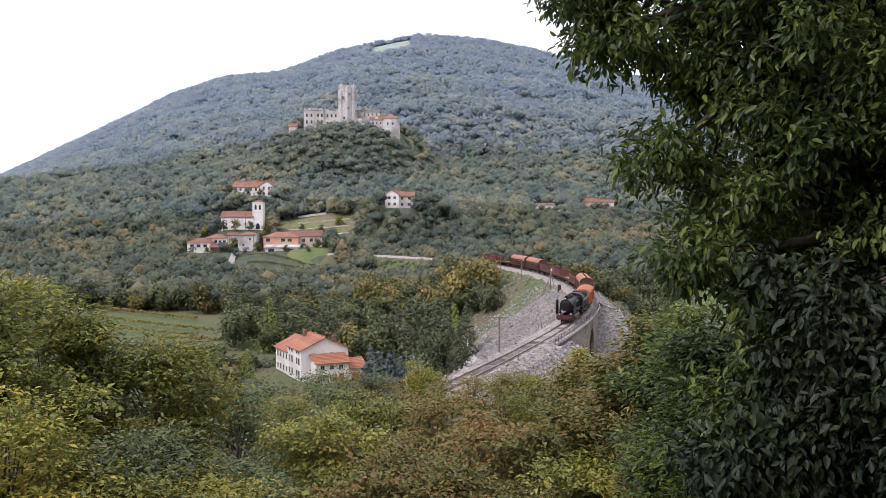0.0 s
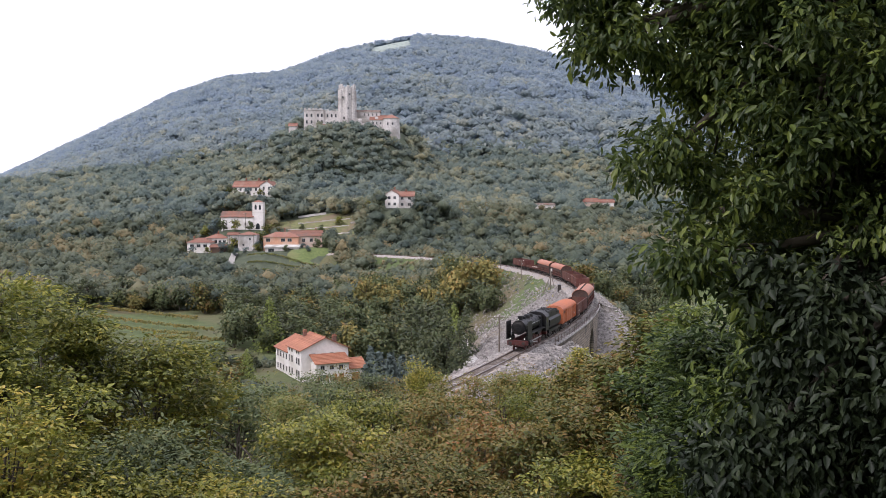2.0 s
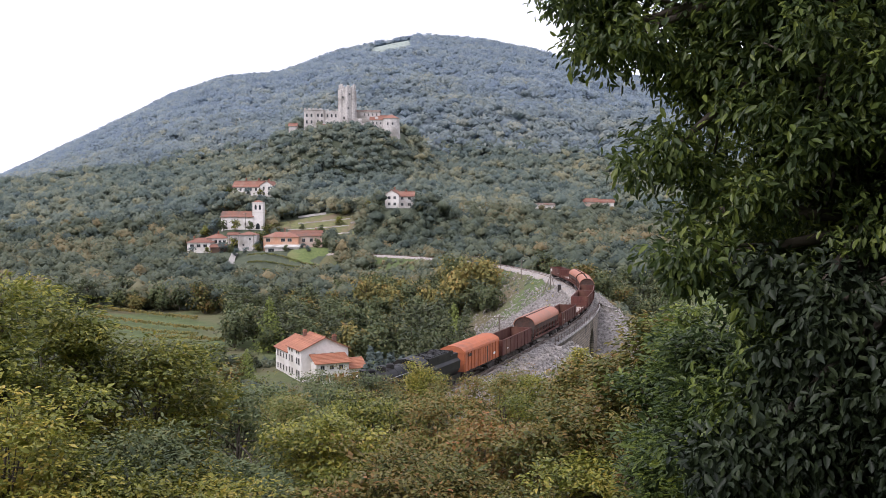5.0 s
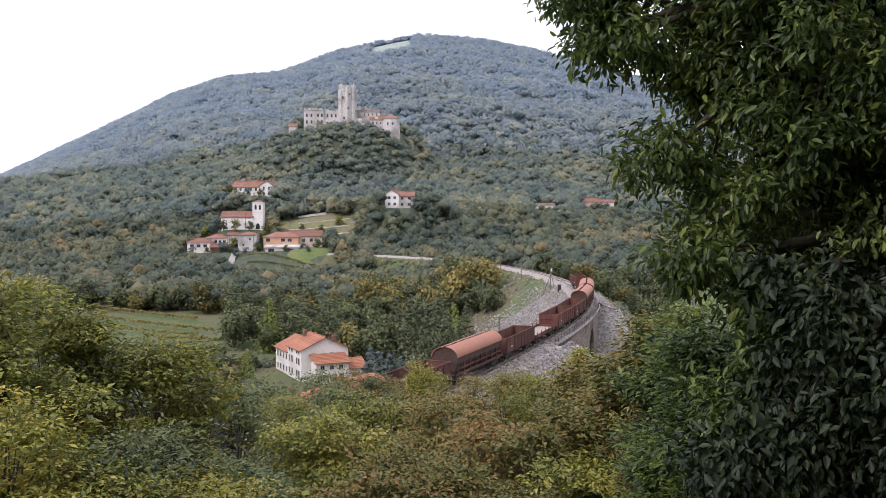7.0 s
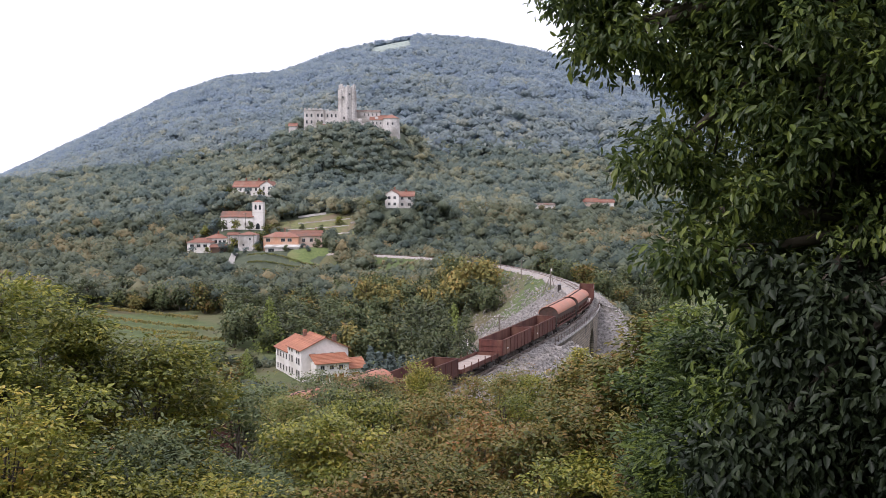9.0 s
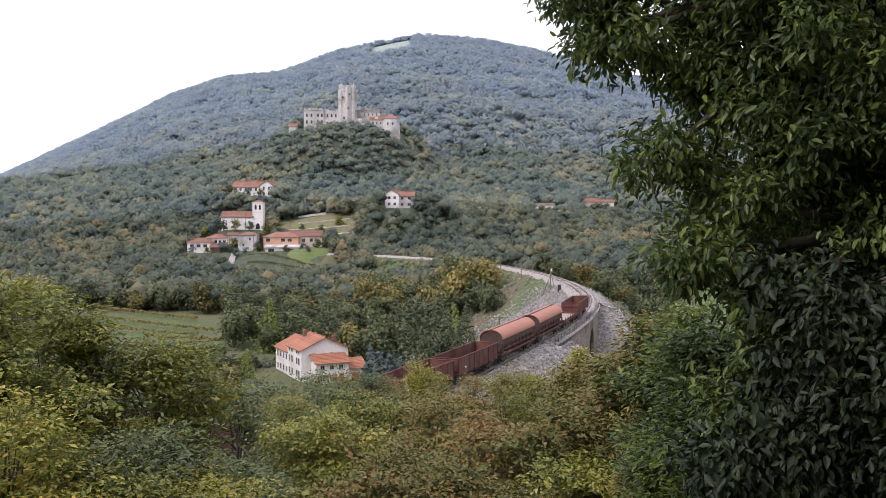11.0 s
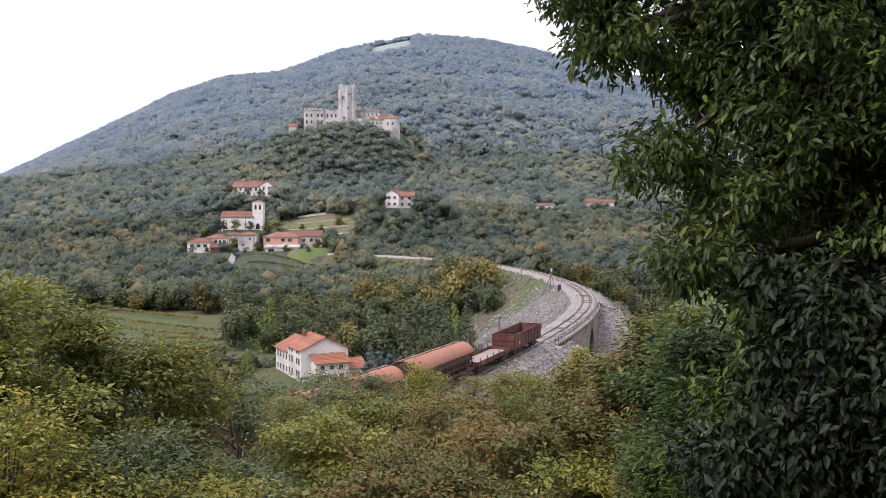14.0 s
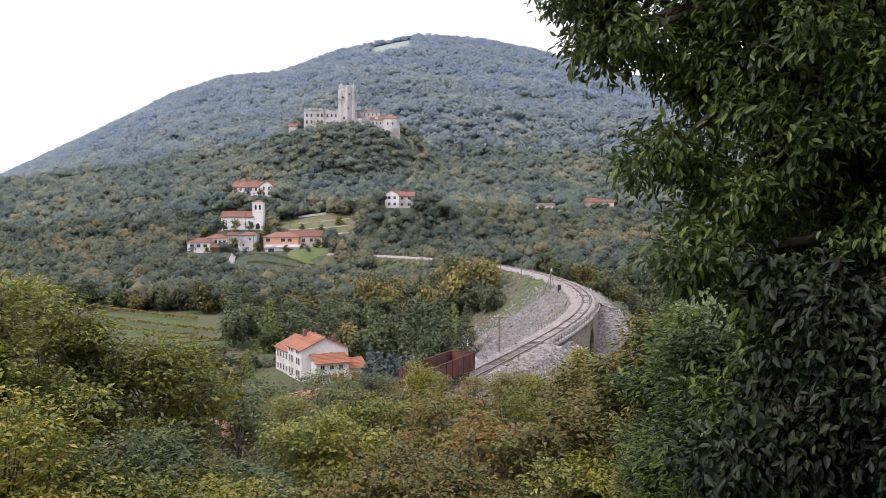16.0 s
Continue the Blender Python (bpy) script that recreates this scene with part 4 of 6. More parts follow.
    grow("broadleaf_tree", "added dark-leaved tree backing the gaps in the drooping boughs", (6.2, 10.4, g1(6.2, 10.4) - 0.3), (5.8, 10.4, 22.0), 0.2,
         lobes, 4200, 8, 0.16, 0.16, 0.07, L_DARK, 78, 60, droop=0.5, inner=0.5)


build_big_tree()


def build_woods_behind():
    """Unseen wood added behind and right of the viewpoint to darken the boughs."""
    rng = np.random.default_rng(91)
    X = np.concatenate([rng.uniform(-22, 26, 70), rng.uniform(7, 24, 40)])
    Y = np.concatenate([rng.uniform(-34, -6, 70), rng.uniform(-6, 11, 40)])
    ok = (Y < -6) | (X > 7.5)
    X, Y = np.concatenate([X[ok], rng.uniform(5.2, 8.0, 14)]), np.concatenate([Y[ok], rng.uniform(-4, 3.2, 14)])
    wood("hillside_wood", "unseen dense wood added round the viewpoint to block sky light", X, Y, rng.uniform(2.4, 3.6, len(X)), rng.uniform(6, 11, len(X)), 120, 0.42, L_DARK, 92)


build_woods_behind()

# ---------------------------------------------------------------- train


def wheel_mesh(r):
    bm = bmesh.new()
    m = Matrix.Rotation(math.pi / 2, 4, "Y")
    for x in (-0.75, 0.75):
        bmesh.ops.create_cone(bm, cap_ends=True, segments=18, radius1=r, radius2=r, depth=0.13, matrix=Matrix.Translation((x, 0, 0)) @ m)
        bmesh.ops.create_cone(bm, cap_ends=True, segments=18, radius1=r * 0.3, radius2=r * 0.3, depth=0.2, matrix=Matrix.Translation((x, 0, 0)) @ m)
    bmesh.ops.create_cone(bm, cap_ends=True, segments=8, radius1=0.08, radius2=0.08, depth=1.5, matrix=m)
    return bm


def bogie(parent, y, r=0.46, base=1.8):
    bm = bmesh.new()
    for x in (-1.02, 1.02):
        prism(bm, [(y - 1.35, 0.62), (y - 0.9, 0.42), (y + 0.9, 0.42), (y + 1.35, 0.62), (y + 1.35, 0.72), (y + 0.5, 0.8), (y - 0.5, 0.8), (y - 1.35, 0.72)], "x", x - 0.06, x + 0.06)
        for q in (-1, 1):
            box(bm, x - 0.13, x + 0.13, y + q * base / 2 - 0.16, y + q * base / 2 + 0.16, 0.34, 0.62)
    box(bm, -1.0, 1.0, y - 0.2, y + 0.2, 0.55, 0.9)
    b = part("bogie", bm, M_UNDER, parent)
    for q in (-1, 1):
        w = part("wheelset", wheel_mesh(r), M_UNDER, b)
        w.location = (0, y + q * base / 2, r)
    return b


def buffers(parent, y0, y1):
    for y, q in ((y0, -1), (y1, 1)):
        for x in (-0.875, 0.875):
            bm = bmesh.new()
            rod(bm, (x, y - q * 0.6, 1.05), (x, y - q * 0.1, 1.05), 0.11, 0.10, 10)
            rod(bm, (x, y - q * 0.1, 1.05), (x, y, 1.05), 0.22, 0.22, 14)
            part("buffer", bm, M_UNDER, parent)


def underframe(parent, hl):
    bm = bmesh.new()
    for x in (-1.15, 1.15):
        box(bm, x - 0.06, x + 0.06, -hl, hl, 0.95, 1.2)
    for i in range(7):
        y = -hl + 0.1 + i * (2 * hl - 0.2) / 6
        box(bm, -1.3, 1.3, y - 0.08, y + 0.08, 0.98, 1.2)
    box(bm, -0.25, 0.25, -hl, hl, 0.85, 1.15)
    part("underframe", bm, M_UNDER, parent)


def gondola():
    t = empty("open_wagon", Matrix(), "rust-brown high-sided open goods wagon", "railway wagon", "goods wagons")
    hl, w, z0, z1 = 6.4, 1.42, 1.15, 2.88
    underframe(t, hl)
    part("floor", boxes((-w, w, -hl, hl, 1.2, 1.27)), M_RUST_IN, t)
    for q in (-1, 1):
        bm = boxes((q * w - 0.04, q * w + 0.04, -hl, hl, z0, z1))
        box(bm, q * w - 0.08, q * w + 0.08, -hl, hl, z1, z1 + 0.09, 0.02)
        side = part("side_wall", bm, M_RUST, t)
        for i in range(9):
            y = -hl + 0.15 + i * (2 * hl - 0.3) / 8
            part("rib", boxes((q * (w + 0.065) - 0.025, q * (w + 0.065) + 0.025, y - 0.05, y + 0.05, z0 - 0.1, z1 - 0.02)), M_RUST, side)
        bm = boxes((-w, w, q * hl - 0.04, q * hl + 0.04, z0, z1))
        box(bm, -w - 0.05, w + 0.05, q * hl - 0.08, q * hl + 0.08, z1, z1 + 0.09, 0.02)
        for zz in (1.6, 2.2):
            box(bm, -w, w, q * (hl + 0.07) - 0.04, q * (hl + 0.07) + 0.04, zz, zz + 0.1)
        part("end_wall", bm, M_RUST, t)
        part("lettering_panel", boxes((q * (w + 0.05) - 0.006, q * (w + 0.05) + 0.006, 4.0, 4.4, 1.7, 1.85)), M_WHITE, t, "small pale lettering panel")
    bogie(t, -4.5), bogie(t, 4.5)
    buffers(t, -6.95, 6.95)
    return t


def hopper():
    t = empty("covered_hopper_wagon", Matrix(), "rust-red covered hopper wagon with arched lid roof", "railway wagon", "goods wagons")
    hl, w = 8.0, 1.45
    underframe(t, hl)
    bm = bmesh.new()
    prism(bm, [(-1.38, 2.35), (-0.75, 1.25), (0.75, 1.25), (1.38, 2.35), (1.38, 3.1), (-1.38, 3.1)], "y", -hl + 1.0, hl - 1.0)
    part("hopper_body", bm, M_RUST_IN, t)
    for q in (-1, 1):
        arc = [(q * (0.07 + 1.43 * math.sin(k * math.pi / 18)), 3.05 + 1.07 * math.cos(k * math.pi / 18)) for k in range(10)]
        pts = arc + [(a - q * 0.06, b - 0.05) for a, b in arc[::-1]]
        part("roof_lid", prism(bmesh.new(), pts, "y", -hl + 0.75, hl - 0.75), M_HROOF, t, "faded red curved roof lid")
        part("sole_bar", boxes((q * 1.4 - 0.05, q * 1.4 + 0.05, -hl + 0.3, hl - 0.3, 1.15, 1.38)), M_RUST, t)
        part("side_rail", boxes((q * 1.4 - 0.04, q * 1.4 + 0.04, -hl + 1, hl - 1, 1.78, 1.9)), M_RUST, t)
        for i in range(9):
            y = -hl + 1.05 + i * (2 * hl - 2.1) / 8
            part("side_post", boxes((q * 1.4 - 0.06, q * 1.4 + 0.06, y - 0.07, y + 0.07, 1.3, 2.45)), M_RUST, t)
        end = prism(bmesh.new(), [(-1.42, 2.4), (1.42, 2.4), (1.42, 3.1), (1.3, 3.42), (1.0, 3.74), (0.55, 3.98), (0, 4.05), (-0.55, 3.98), (-1.0, 3.74), (-1.3, 3.42), (-1.42, 3.1)], "y", q * (hl - 0.95) - 0.05, q * (hl - 0.95) + 0.05)
        part("end_wall", end, M_RUST_IN, t)
        bm = bmesh.new()
        for x in (-1.3, -0.45, 0.45, 1.3):
            rod(bm, (x, q * (hl - 0.15), 1.2), (x, q * (hl - 0.85), 2.6), 0.05, 0.05, 6)
        rod(bm, (-1.35, q * (hl - 0.15), 2.2), (1.35, q * (hl - 0.15), 2.2), 0.03, 0.03, 6)
        rod(bm, (-1.35, q * (hl - 0.15), 1.2), (-1.35, q * (hl - 0.15), 2.2), 0.03, 0.03, 6)
        rod(bm, (1.35, q * (hl - 0.15), 1.2), (1.35, q * (hl - 0.15), 2.2), 0.03, 0.03, 6)
        part("end_frame", bm, M_UNDER, t)
        part("end_platform", boxes((-1.4, 1.4, q * (hl - 0.55) - 0.5, q * (hl - 0.55) + 0.5, 1.2, 1.27)), M_UNDER, t)
    bm = boxes((-0.06, 0.06, -hl + 0.75, hl - 0.75, 4.04, 4.13))
    for i in range(24):
        y = -hl + 0.9 + i * (2 * hl - 1.8) / 23
        box(bm, -0.16, 0.16, y - 0.06, y + 0.06, 4.06, 4.16)
    part("roof_ridge", bm, M_UNDER, t, "dark hinged roof ridge")
    bogie(t, -5.6), bogie(t, 5.6)
    buffers(t, -8.52, 8.52)
    return t


def flat_wagon():
    t = empty("flat_wagon", Matrix(), "low-sided flat wagon with upright stakes and plank deck", "railway wagon", "goods wagons")
    hl, w = 6.05, 1.38
    underframe(t, hl)
    for i in range(30):
        y = -hl + (i + 0.5) * 2 * hl / 30
        part("deck_plank", boxes((-w, w, y - 0.2, y + 0.2, 1.2, 1.27)), M_FLOORWOOD, t)
    for q in (-1, 1):
        part("side_board", boxes((q * w - 0.03, q * w + 0.03, -hl, hl, 1.15, 1.62)), M_RUST, t)
        part("end_board", boxes((-w, w, q * hl - 0.03, q * hl + 0.03, 1.15, 1.6)), M_RUST, t)
        for i in range(6):
            y = -hl + 0.6 + i * (2 * hl - 1.2) / 5
            part("stake", boxes((q * (w + 0.07) - 0.04, q * (w + 0.07) + 0.04, y - 0.05, y + 0.05, 1.0, 2.0)), M_RUST, t)
    bogie(t, -4.2), bogie(t, 4.2)
    buffers(t, -6.62, 6.62)
    return t


def van():
    t = empty("covered_van", Matrix(), "orange-brown covered goods van with arched roof and sliding doors", "railway wagon", "goods wagons")
    hl, w = 5.6, 1.4
    underframe(t, hl)
    part("body", boxes((-w, w, -hl, hl, 1.2, 3.25), bevel=0.03), M_ORANGE, t)
    arc = [(-1.5, 3.2), (-1.42, 3.42), (-1.1, 3.68), (-0.6, 3.88), (0, 3.96), (0.6, 3.88), (1.1, 3.68), (1.42, 3.42), (1.5, 3.2)]
    part("roof", prism(bmesh.new(), arc, "y", -hl - 0.1, hl + 0.1), M_ORANGE, t)
    for q in (-1, 1):
        d = part("sliding_door", boxes((q * (w + 0.06) - 0.03, q * (w + 0.06) + 0.03, -1.3, 1.3, 1.22, 3.1), bevel=0.01), M_ORANGE, t)
        # no real gap: a dark strip carries its shade
        part("door_gap", boxes((q * (w + 0.012) - 0.012, q * (w + 0.012) + 0.012, -1.75, -1.3, 1.25, 3.05)), M_UNDER, t, "dark strip for the shade in the gap beside the sliding door")
        for y in (-0.8, 0, 0.8):
            part("door_rib", boxes((q * (w + 0.11) - 0.02, q * (w + 0.11) + 0.02, y - 0.04, y + 0.04, 1.25, 3.05)), M_ORANGE, d)
        for i in range(12):
            y = -hl + 0.1 + i * (2 * hl - 0.2) / 11
            if abs(y) > 1.8:
                part("rib", boxes((q * (w + 0.04) - 0.04, q * (w + 0.04) + 0.04, y - 0.05, y + 0.05, 1.2, 3.2)), M_ORANGE, t)
        part("vent", boxes((q * (w + 0.03) - 0.03, q * (w + 0.03) + 0.03, 3.6, 4.6, 2.7, 3.0)), M_UNDER, t, "dark louvred vent")
        for x in (-1.35, -0.45, 0.45, 1.35):
            part("end_post", boxes((x - 0.05, x + 0.05, q * (hl + 0.04) - 0.04, q * (hl + 0.04) + 0.04, 1.2, 3.2)), M_ORANGE, t)
        part("lettering_panel", boxes((q * (w + 0.02) - 0.006, q * (w + 0.02) + 0.006, -4.4, -3.6, 1.8, 2.05)), M_WHITE, t, "small pale lettering panel")
    bogie(t, -3.7), bogie(t, 3.7)
    buffers(t, -6.2, 6.2)
    return t


def locomotive():
    rods = []
    t = empty("steam_locomotive", Matrix(), "black steam locomotive with smoke deflectors and red buffer beam", "locomotive")
    part("frame", boxes((-0.55, -0.45, -6.2, 6.2, 0.75, 1.6), (0.45, 0.55, -6.2, 6.2, 0.75, 1.6), (-1.2, 1.2, -6.3, -5.6, 0.9, 1.3)), M_RED, t, "dull red frame plates")
    part("buffer_beam", boxes((-1.4, 1.4, 6.2, 6.42, 0.72, 1.38), bevel=0.02), M_RED, t, "red buffer beam")
    bm = bmesh.new()
    rod(bm, (0, -3.2, 3.0), (0, 5.7, 3.0), 0.88, 0.88, 28)
    rod(bm, (0, 3.7, 3.0), (0, 5.95, 3.0), 0.94, 0.94, 28)
    for y in (-2.2, -0.8, 0.6, 2.0, 3.4):
        rod(bm, (0, y - 0.04, 3.0), (0, y + 0.04, 3.0), 0.9, 0.9, 28)
    part("boiler", bm, M_BLACK, t, smooth=False)
    bm = bmesh.new()
    rod(bm, (0, 5.95, 3.0), (0, 6.06, 3.0), 0.8, 0.74, 24)
    rod(bm, (0, 6.06, 3.0), (0, 6.14, 3.0), 0.7, 0.5, 24)
    rod(bm, (-0.3, 6.16, 3.0), (0.3, 6.16, 3.0), 0.03, 0.03, 6)
    part("smokebox_door", bm, M_BLACK, t)
    bm = bmesh.new()
    rod(bm, (0, 5.0, 3.8), (0, 5.0, 4.38), 0.34, 0.3, 18)
    rod(bm, (0, 5.0, 4.36), (0, 5.0, 4.44), 0.36, 0.36, 18)
    part("chimney", bm, M_BLACK, t)
    for y, r, z in ((3.2, 0.38, 4.15), (1.2, 0.48, 4.2), (-0.7, 0.42, 4.15)):
        bm = bmesh.new()
        rod(bm, (0, y, 3.7), (0, y, z), r, r * 0.92, 18)
        rod(bm, (0, y, z), (0, y, z + 0.12), r * 0.92, r * 0.5, 18)
        part("dome", bm, M_BLACK, t)
    part("firebox", boxes((-0.95, 0.95, -4.6, -3.0, 1.4, 3.75), bevel=0.2), M_BLACK, t)
    bm = boxes((-1.45, -1.38, -6.3, -4.3, 1.6, 3.5), (1.38, 1.45, -6.3, -4.3, 1.6, 3.5), (-1.45, 1.45, -4.36, -4.28, 1.6, 3.6), (-1.4, 1.4, -6.3, -4.3, 1.5, 1.6))
    cab = part("cab", bm, M_BLACK, t)
    arc = [(-1.52, 3.45), (-1.3, 3.8), (-0.8, 4.1), (0, 4.22), (0.8, 4.1), (1.3, 3.8), (1.52, 3.45)]
    part("cab_roof", prism(bmesh.new(), arc, "y", -6.5, -4.1), M_BLACK, cab)
    for q in (-1, 1):
        part("cab_window", boxes((q * 1.46 - 0.01, q * 1.46 + 0.01, -5.7, -4.7, 2.6, 3.3)), M_GLASS_AND_HOLE, cab)
        part("running_board", boxes((q * 1.1 - 0.36, q * 1.1 + 0.36, -4.3, 5.6, 2.05, 2.12)), M_BLACK, t)
        bm = boxes((q * 1.42 - 0.015, q * 1.42 + 0.015, 4.2, 6.75, 1.5, 3.85), bevel=0.005)
        rod(bm, (q * 1.42, 5.2, 3.3), (q * 0.85, 5.2, 3.3), 0.03, 0.03, 6)
        rod(bm, (q * 1.42, 6.1, 2.4), (q * 0.8, 5.9, 2.6), 0.03, 0.03, 6)
        part("smoke_deflector", bm, M_BLACK, t)
        bm = bmesh.new()
        rod(bm, (q * 1.12, 4.3, 0.95), (q * 1.12, 5.6, 0.95), 0.42, 0.42, 18)
        rod(bm, (q * 1.05, 4.4, 1.6), (q * 1.05, 5.5, 1.6), 0.25, 0.25, 14)
        part("cylinder", bm, M_BLACK, t)
        bm = boxes((q * 0.98 - 0.03, q * 0.98 + 0.03, -3.4, 3.4, 0.64, 0.76))
        rods.append(part("coupling_rod", bm, M_STEEL, t, "bright steel coupling rod"))
        part("connecting_rod", rod(bmesh.new(), (q * 1.08, 3.9, 0.9), (q * 1.08, -0.4, 0.55), 0.06, 0.06, 6), M_STEEL, t)
        part("handrail", rod(bmesh.new(), (q * 0.98, -3.0, 3.2), (q * 0.98, 5.4, 3.2), 0.025, 0.025, 6), M_STEEL, t)
        part("steam_pipe", rod(bmesh.new(), (q * 0.8, 4.9, 2.9), (q * 1.1, 4.9, 1.7), 0.13, 0.13, 10), M_BLACK, t)
        part("air_tank", rod(bmesh.new(), (q * 1.1, -1.6, 1.75), (q * 1.1, 0.2, 1.75), 0.22, 0.22, 14), M_BLACK, t)
        bm = rod(bmesh.new(), (q * 0.95, 6.3, 1.62), (q * 0.95, 6.5, 1.62), 0.13, 0.15, 14)
        lamp = part("headlamp", bm, M_BLACK, t)
        part("lens", rod(bmesh.new(), (q * 0.95, 6.5, 1.62), (q * 0.95, 6.53, 1.62), 0.08, 0.07, 14), M_LAMP, lamp, "lit white lens")
        part("front_step", boxes((q * 0.8 - 0.3, q * 0.8 + 0.3, 5.6, 6.3, 1.36, 1.42)), M_BLACK, t)
    bm = rod(bmesh.new(), (0, 5.85, 4.05), (0, 6.1, 4.05), 0.13, 0.16, 14)
    lamp = part("headlamp", bm, M_BLACK, t)
    part("lens", rod(bmesh.new(), (0, 6.1, 4.05), (0, 6.13, 4.05), 0.08, 0.07, 14), M_LAMP, lamp, "lit white lens")
    wheels = []
    for y, r in ((5.3, 0.425), (3.3, 0.7), (1.65, 0.7), (0.0, 0.7), (-1.65, 0.7), (-3.3, 0.7)):
        w = part("driving_wheelset" if r > 0.5 else "leading_wheelset", wheel_mesh(r), M_RED, t, "dull red wheels")
        w.location = (0, y, r)
        wheels.append((w, y * 0.89, r))
    buffers(t, -6.4, 6.9)
    return t, wheels, rods


def tender():
    t = empty("locomotive_tender", Matrix(), "black tub-shaped coal tender behind the locomotive", "tender")
    hl = 4.6
    part("frame", boxes((-1.3, 1.3, -hl, hl, 0.95, 1.3)), M_BLACK, t)
    pts = [(-1.35, 1.9), (-1.1, 1.45), (-0.7, 1.3), (0.7, 1.3), (1.1, 1.45), (1.35, 1.9), (1.42, 2.7), (1.1, 2.95), (1.1, 3.45), (-1.1, 3.45), (-1.1, 2.95), (-1.42, 2.7)]
    part("tank", prism(bmesh.new(), pts, "y", -hl + 0.2, hl - 0.3), M_BLACK, t)
    bm = bmesh.new()
    rng = random.Random(5)
    for i in range(120):
        m = pose(rng.uniform(-0.95, 0.95), rng.uniform(-2.6, 4.0), 3.45 + rng.uniform(0, 0.3), rng.uniform(0, 90), rng.uniform(0, 90), 0)
        bmesh.ops.create_cube(bm, size=rng.uniform(0.2, 0.5), matrix=m)
    part("coal_load", bm, M_COAL, t, "heaped black coal")
    bm = boxes((-1.15, -1.1, -2.8, hl - 0.2, 3.4, 3.85), (1.1, 1.15, -2.8, hl - 0.2, 3.4, 3.85), (-1.15, 1.15, -2.8, -2.75, 3.4, 3.85))
    part("coal_boards", bm, M_BLACK, t)
    part("rear_ladder", boxes((-0.9, -0.85, -hl - 0.02, -hl + 0.05, 1.0, 3.3), (-0.5, -0.45, -hl - 0.02, -hl + 0.05, 1.0, 3.3)), M_BLACK, t)
    bogie(t, -2.6, 0.5, 1.9), bogie(t, 2.6, 0.5, 1.9)
    buffers(t, -4.98, 4.9)
    return t


LOCO, LOCO_WHEELS, LOCO_RODS = locomotive()
TENDER = tender()
for whole, k in ((LOCO, 0.89), (TENDER, 0.85)):
    for o in whole.children_recursive:
        if "wheelset" in o.name:
            o.location.y *= k
        else:
            o.data.transform(Matrix.Diagonal((1, k, 1, 1)))
VAN = van()
G1 = gondola()
H1 = hopper()
F1 = flat_wagon()
far_off = pose(0, 0, 0)
TRAIN = [(LOCO, 12.0, 2.9), (TENDER, 8.4, 2.2), (VAN, 12.65, 3.7), (G1, 13.93, 4.5), (H1, 17.07, 5.6), (copy_thing(G1, far_off), 13.93, 4.5), (F1, 13.29, 4.2),
         (copy_thing(G1, far_off), 13.93, 4.5), (copy_thing(G1, far_off), 13.93, 4.5), (copy_thing(H1, far_off), 17.07, 5.6), (copy_thing(H1, far_off), 17.07, 5.6),
         (copy_thing(F1, far_off), 13.29, 4.2), (copy_thing(G1, far_off), 13.93, 4.5)]


def train_front(t):
    """Where the locomotive's buffers are along the line at t seconds."""
    return 65.2 - 15.263 * t + 0.0493 * t * t + 0.00017 * t ** 3


def motions():
    times = [i * 0.4 for i in range(41)]
    back = 0.0
    for thing, length, half in TRAIN:
        rows = []
        for t in times:
            c = train_front(t) + back + length / 2
            ax, ay, _ = on_track(c - half)
            bx, by, _ = on_track(c + half)
            yaw = math.degrees(math.atan2(-(ax - bx), ay - by))
            rows.append((t, pose((ax + bx) / 2, (ay + by) / 2, 0, 0, 0, yaw)))
        walk(thing, rows)
        back += length
    # wheels roll: one row for each thirtieth of a second keeps each turn small
    fine = [i / 30 for i in range(481)]
    turn = [train_front(t) - train_front(0) for t in fine]
    for w, y, r in LOCO_WHEELS:
        walk(w, [(t, pose(0, y, r, math.degrees(d / r), 0, 0)) for t, d in zip(fine, turn)])
    for thing, length, half in TRAIN[1:]:
        for w in thing.children_recursive:
            if w.name.startswith("wheelset"):
                y, r = w.location.y, w.location.z
                walk(w, [(t, pose(0, y, r, math.degrees(d / r), 0, 0)) for t, d in zip(fine, turn)])
    for rodpart in LOCO_RODS:
        walk(rodpart, [(t, pose(0, -0.3 * math.sin(d / 0.7), 0.3 * math.cos(d / 0.7))) for t, d in zip(fine, turn)])

# ---------------------------------------------------------------- buildings


def gable_roof(parent, material, w, l, z, rise, over=0.45, course=0.38, thick=0.12):
    """Two slopes of tile courses on a thin deck; ridge along y, eaves at x = 0 and x = w."""
    half = w / 2
    slope = rise / half
    lo = z - over * slope
    deck = prism(bmesh.new(), [(-over, lo - thick), (half, z + rise - thick), (w + over, lo - thick), (w + over, lo - 0.02), (half, z + rise - 0.02), (-over, lo - 0.02)], "y", -over, l + over)
    roof = part("roof", deck, material, parent)
    n = max(3, int((half + over) / course))
    for q in (-1, 1):
        for i in range(n):
            a = -over + (half + over) * i / n
            b = -over + (half + over) * (i + 1) / n + 0.04
            za, zb = z + a * slope, z + b * slope
            pts = [(a, za - 0.02), (a, za + 0.06), (b, zb + 0.015), (b, zb - 0.02)]
            if q > 0:
                pts = [(w - p, h) for p, h in pts]
            part("tile_course", prism(bmesh.new(), pts, "y", -over - 0.03, l + over + 0.03), material, roof)
    return roof


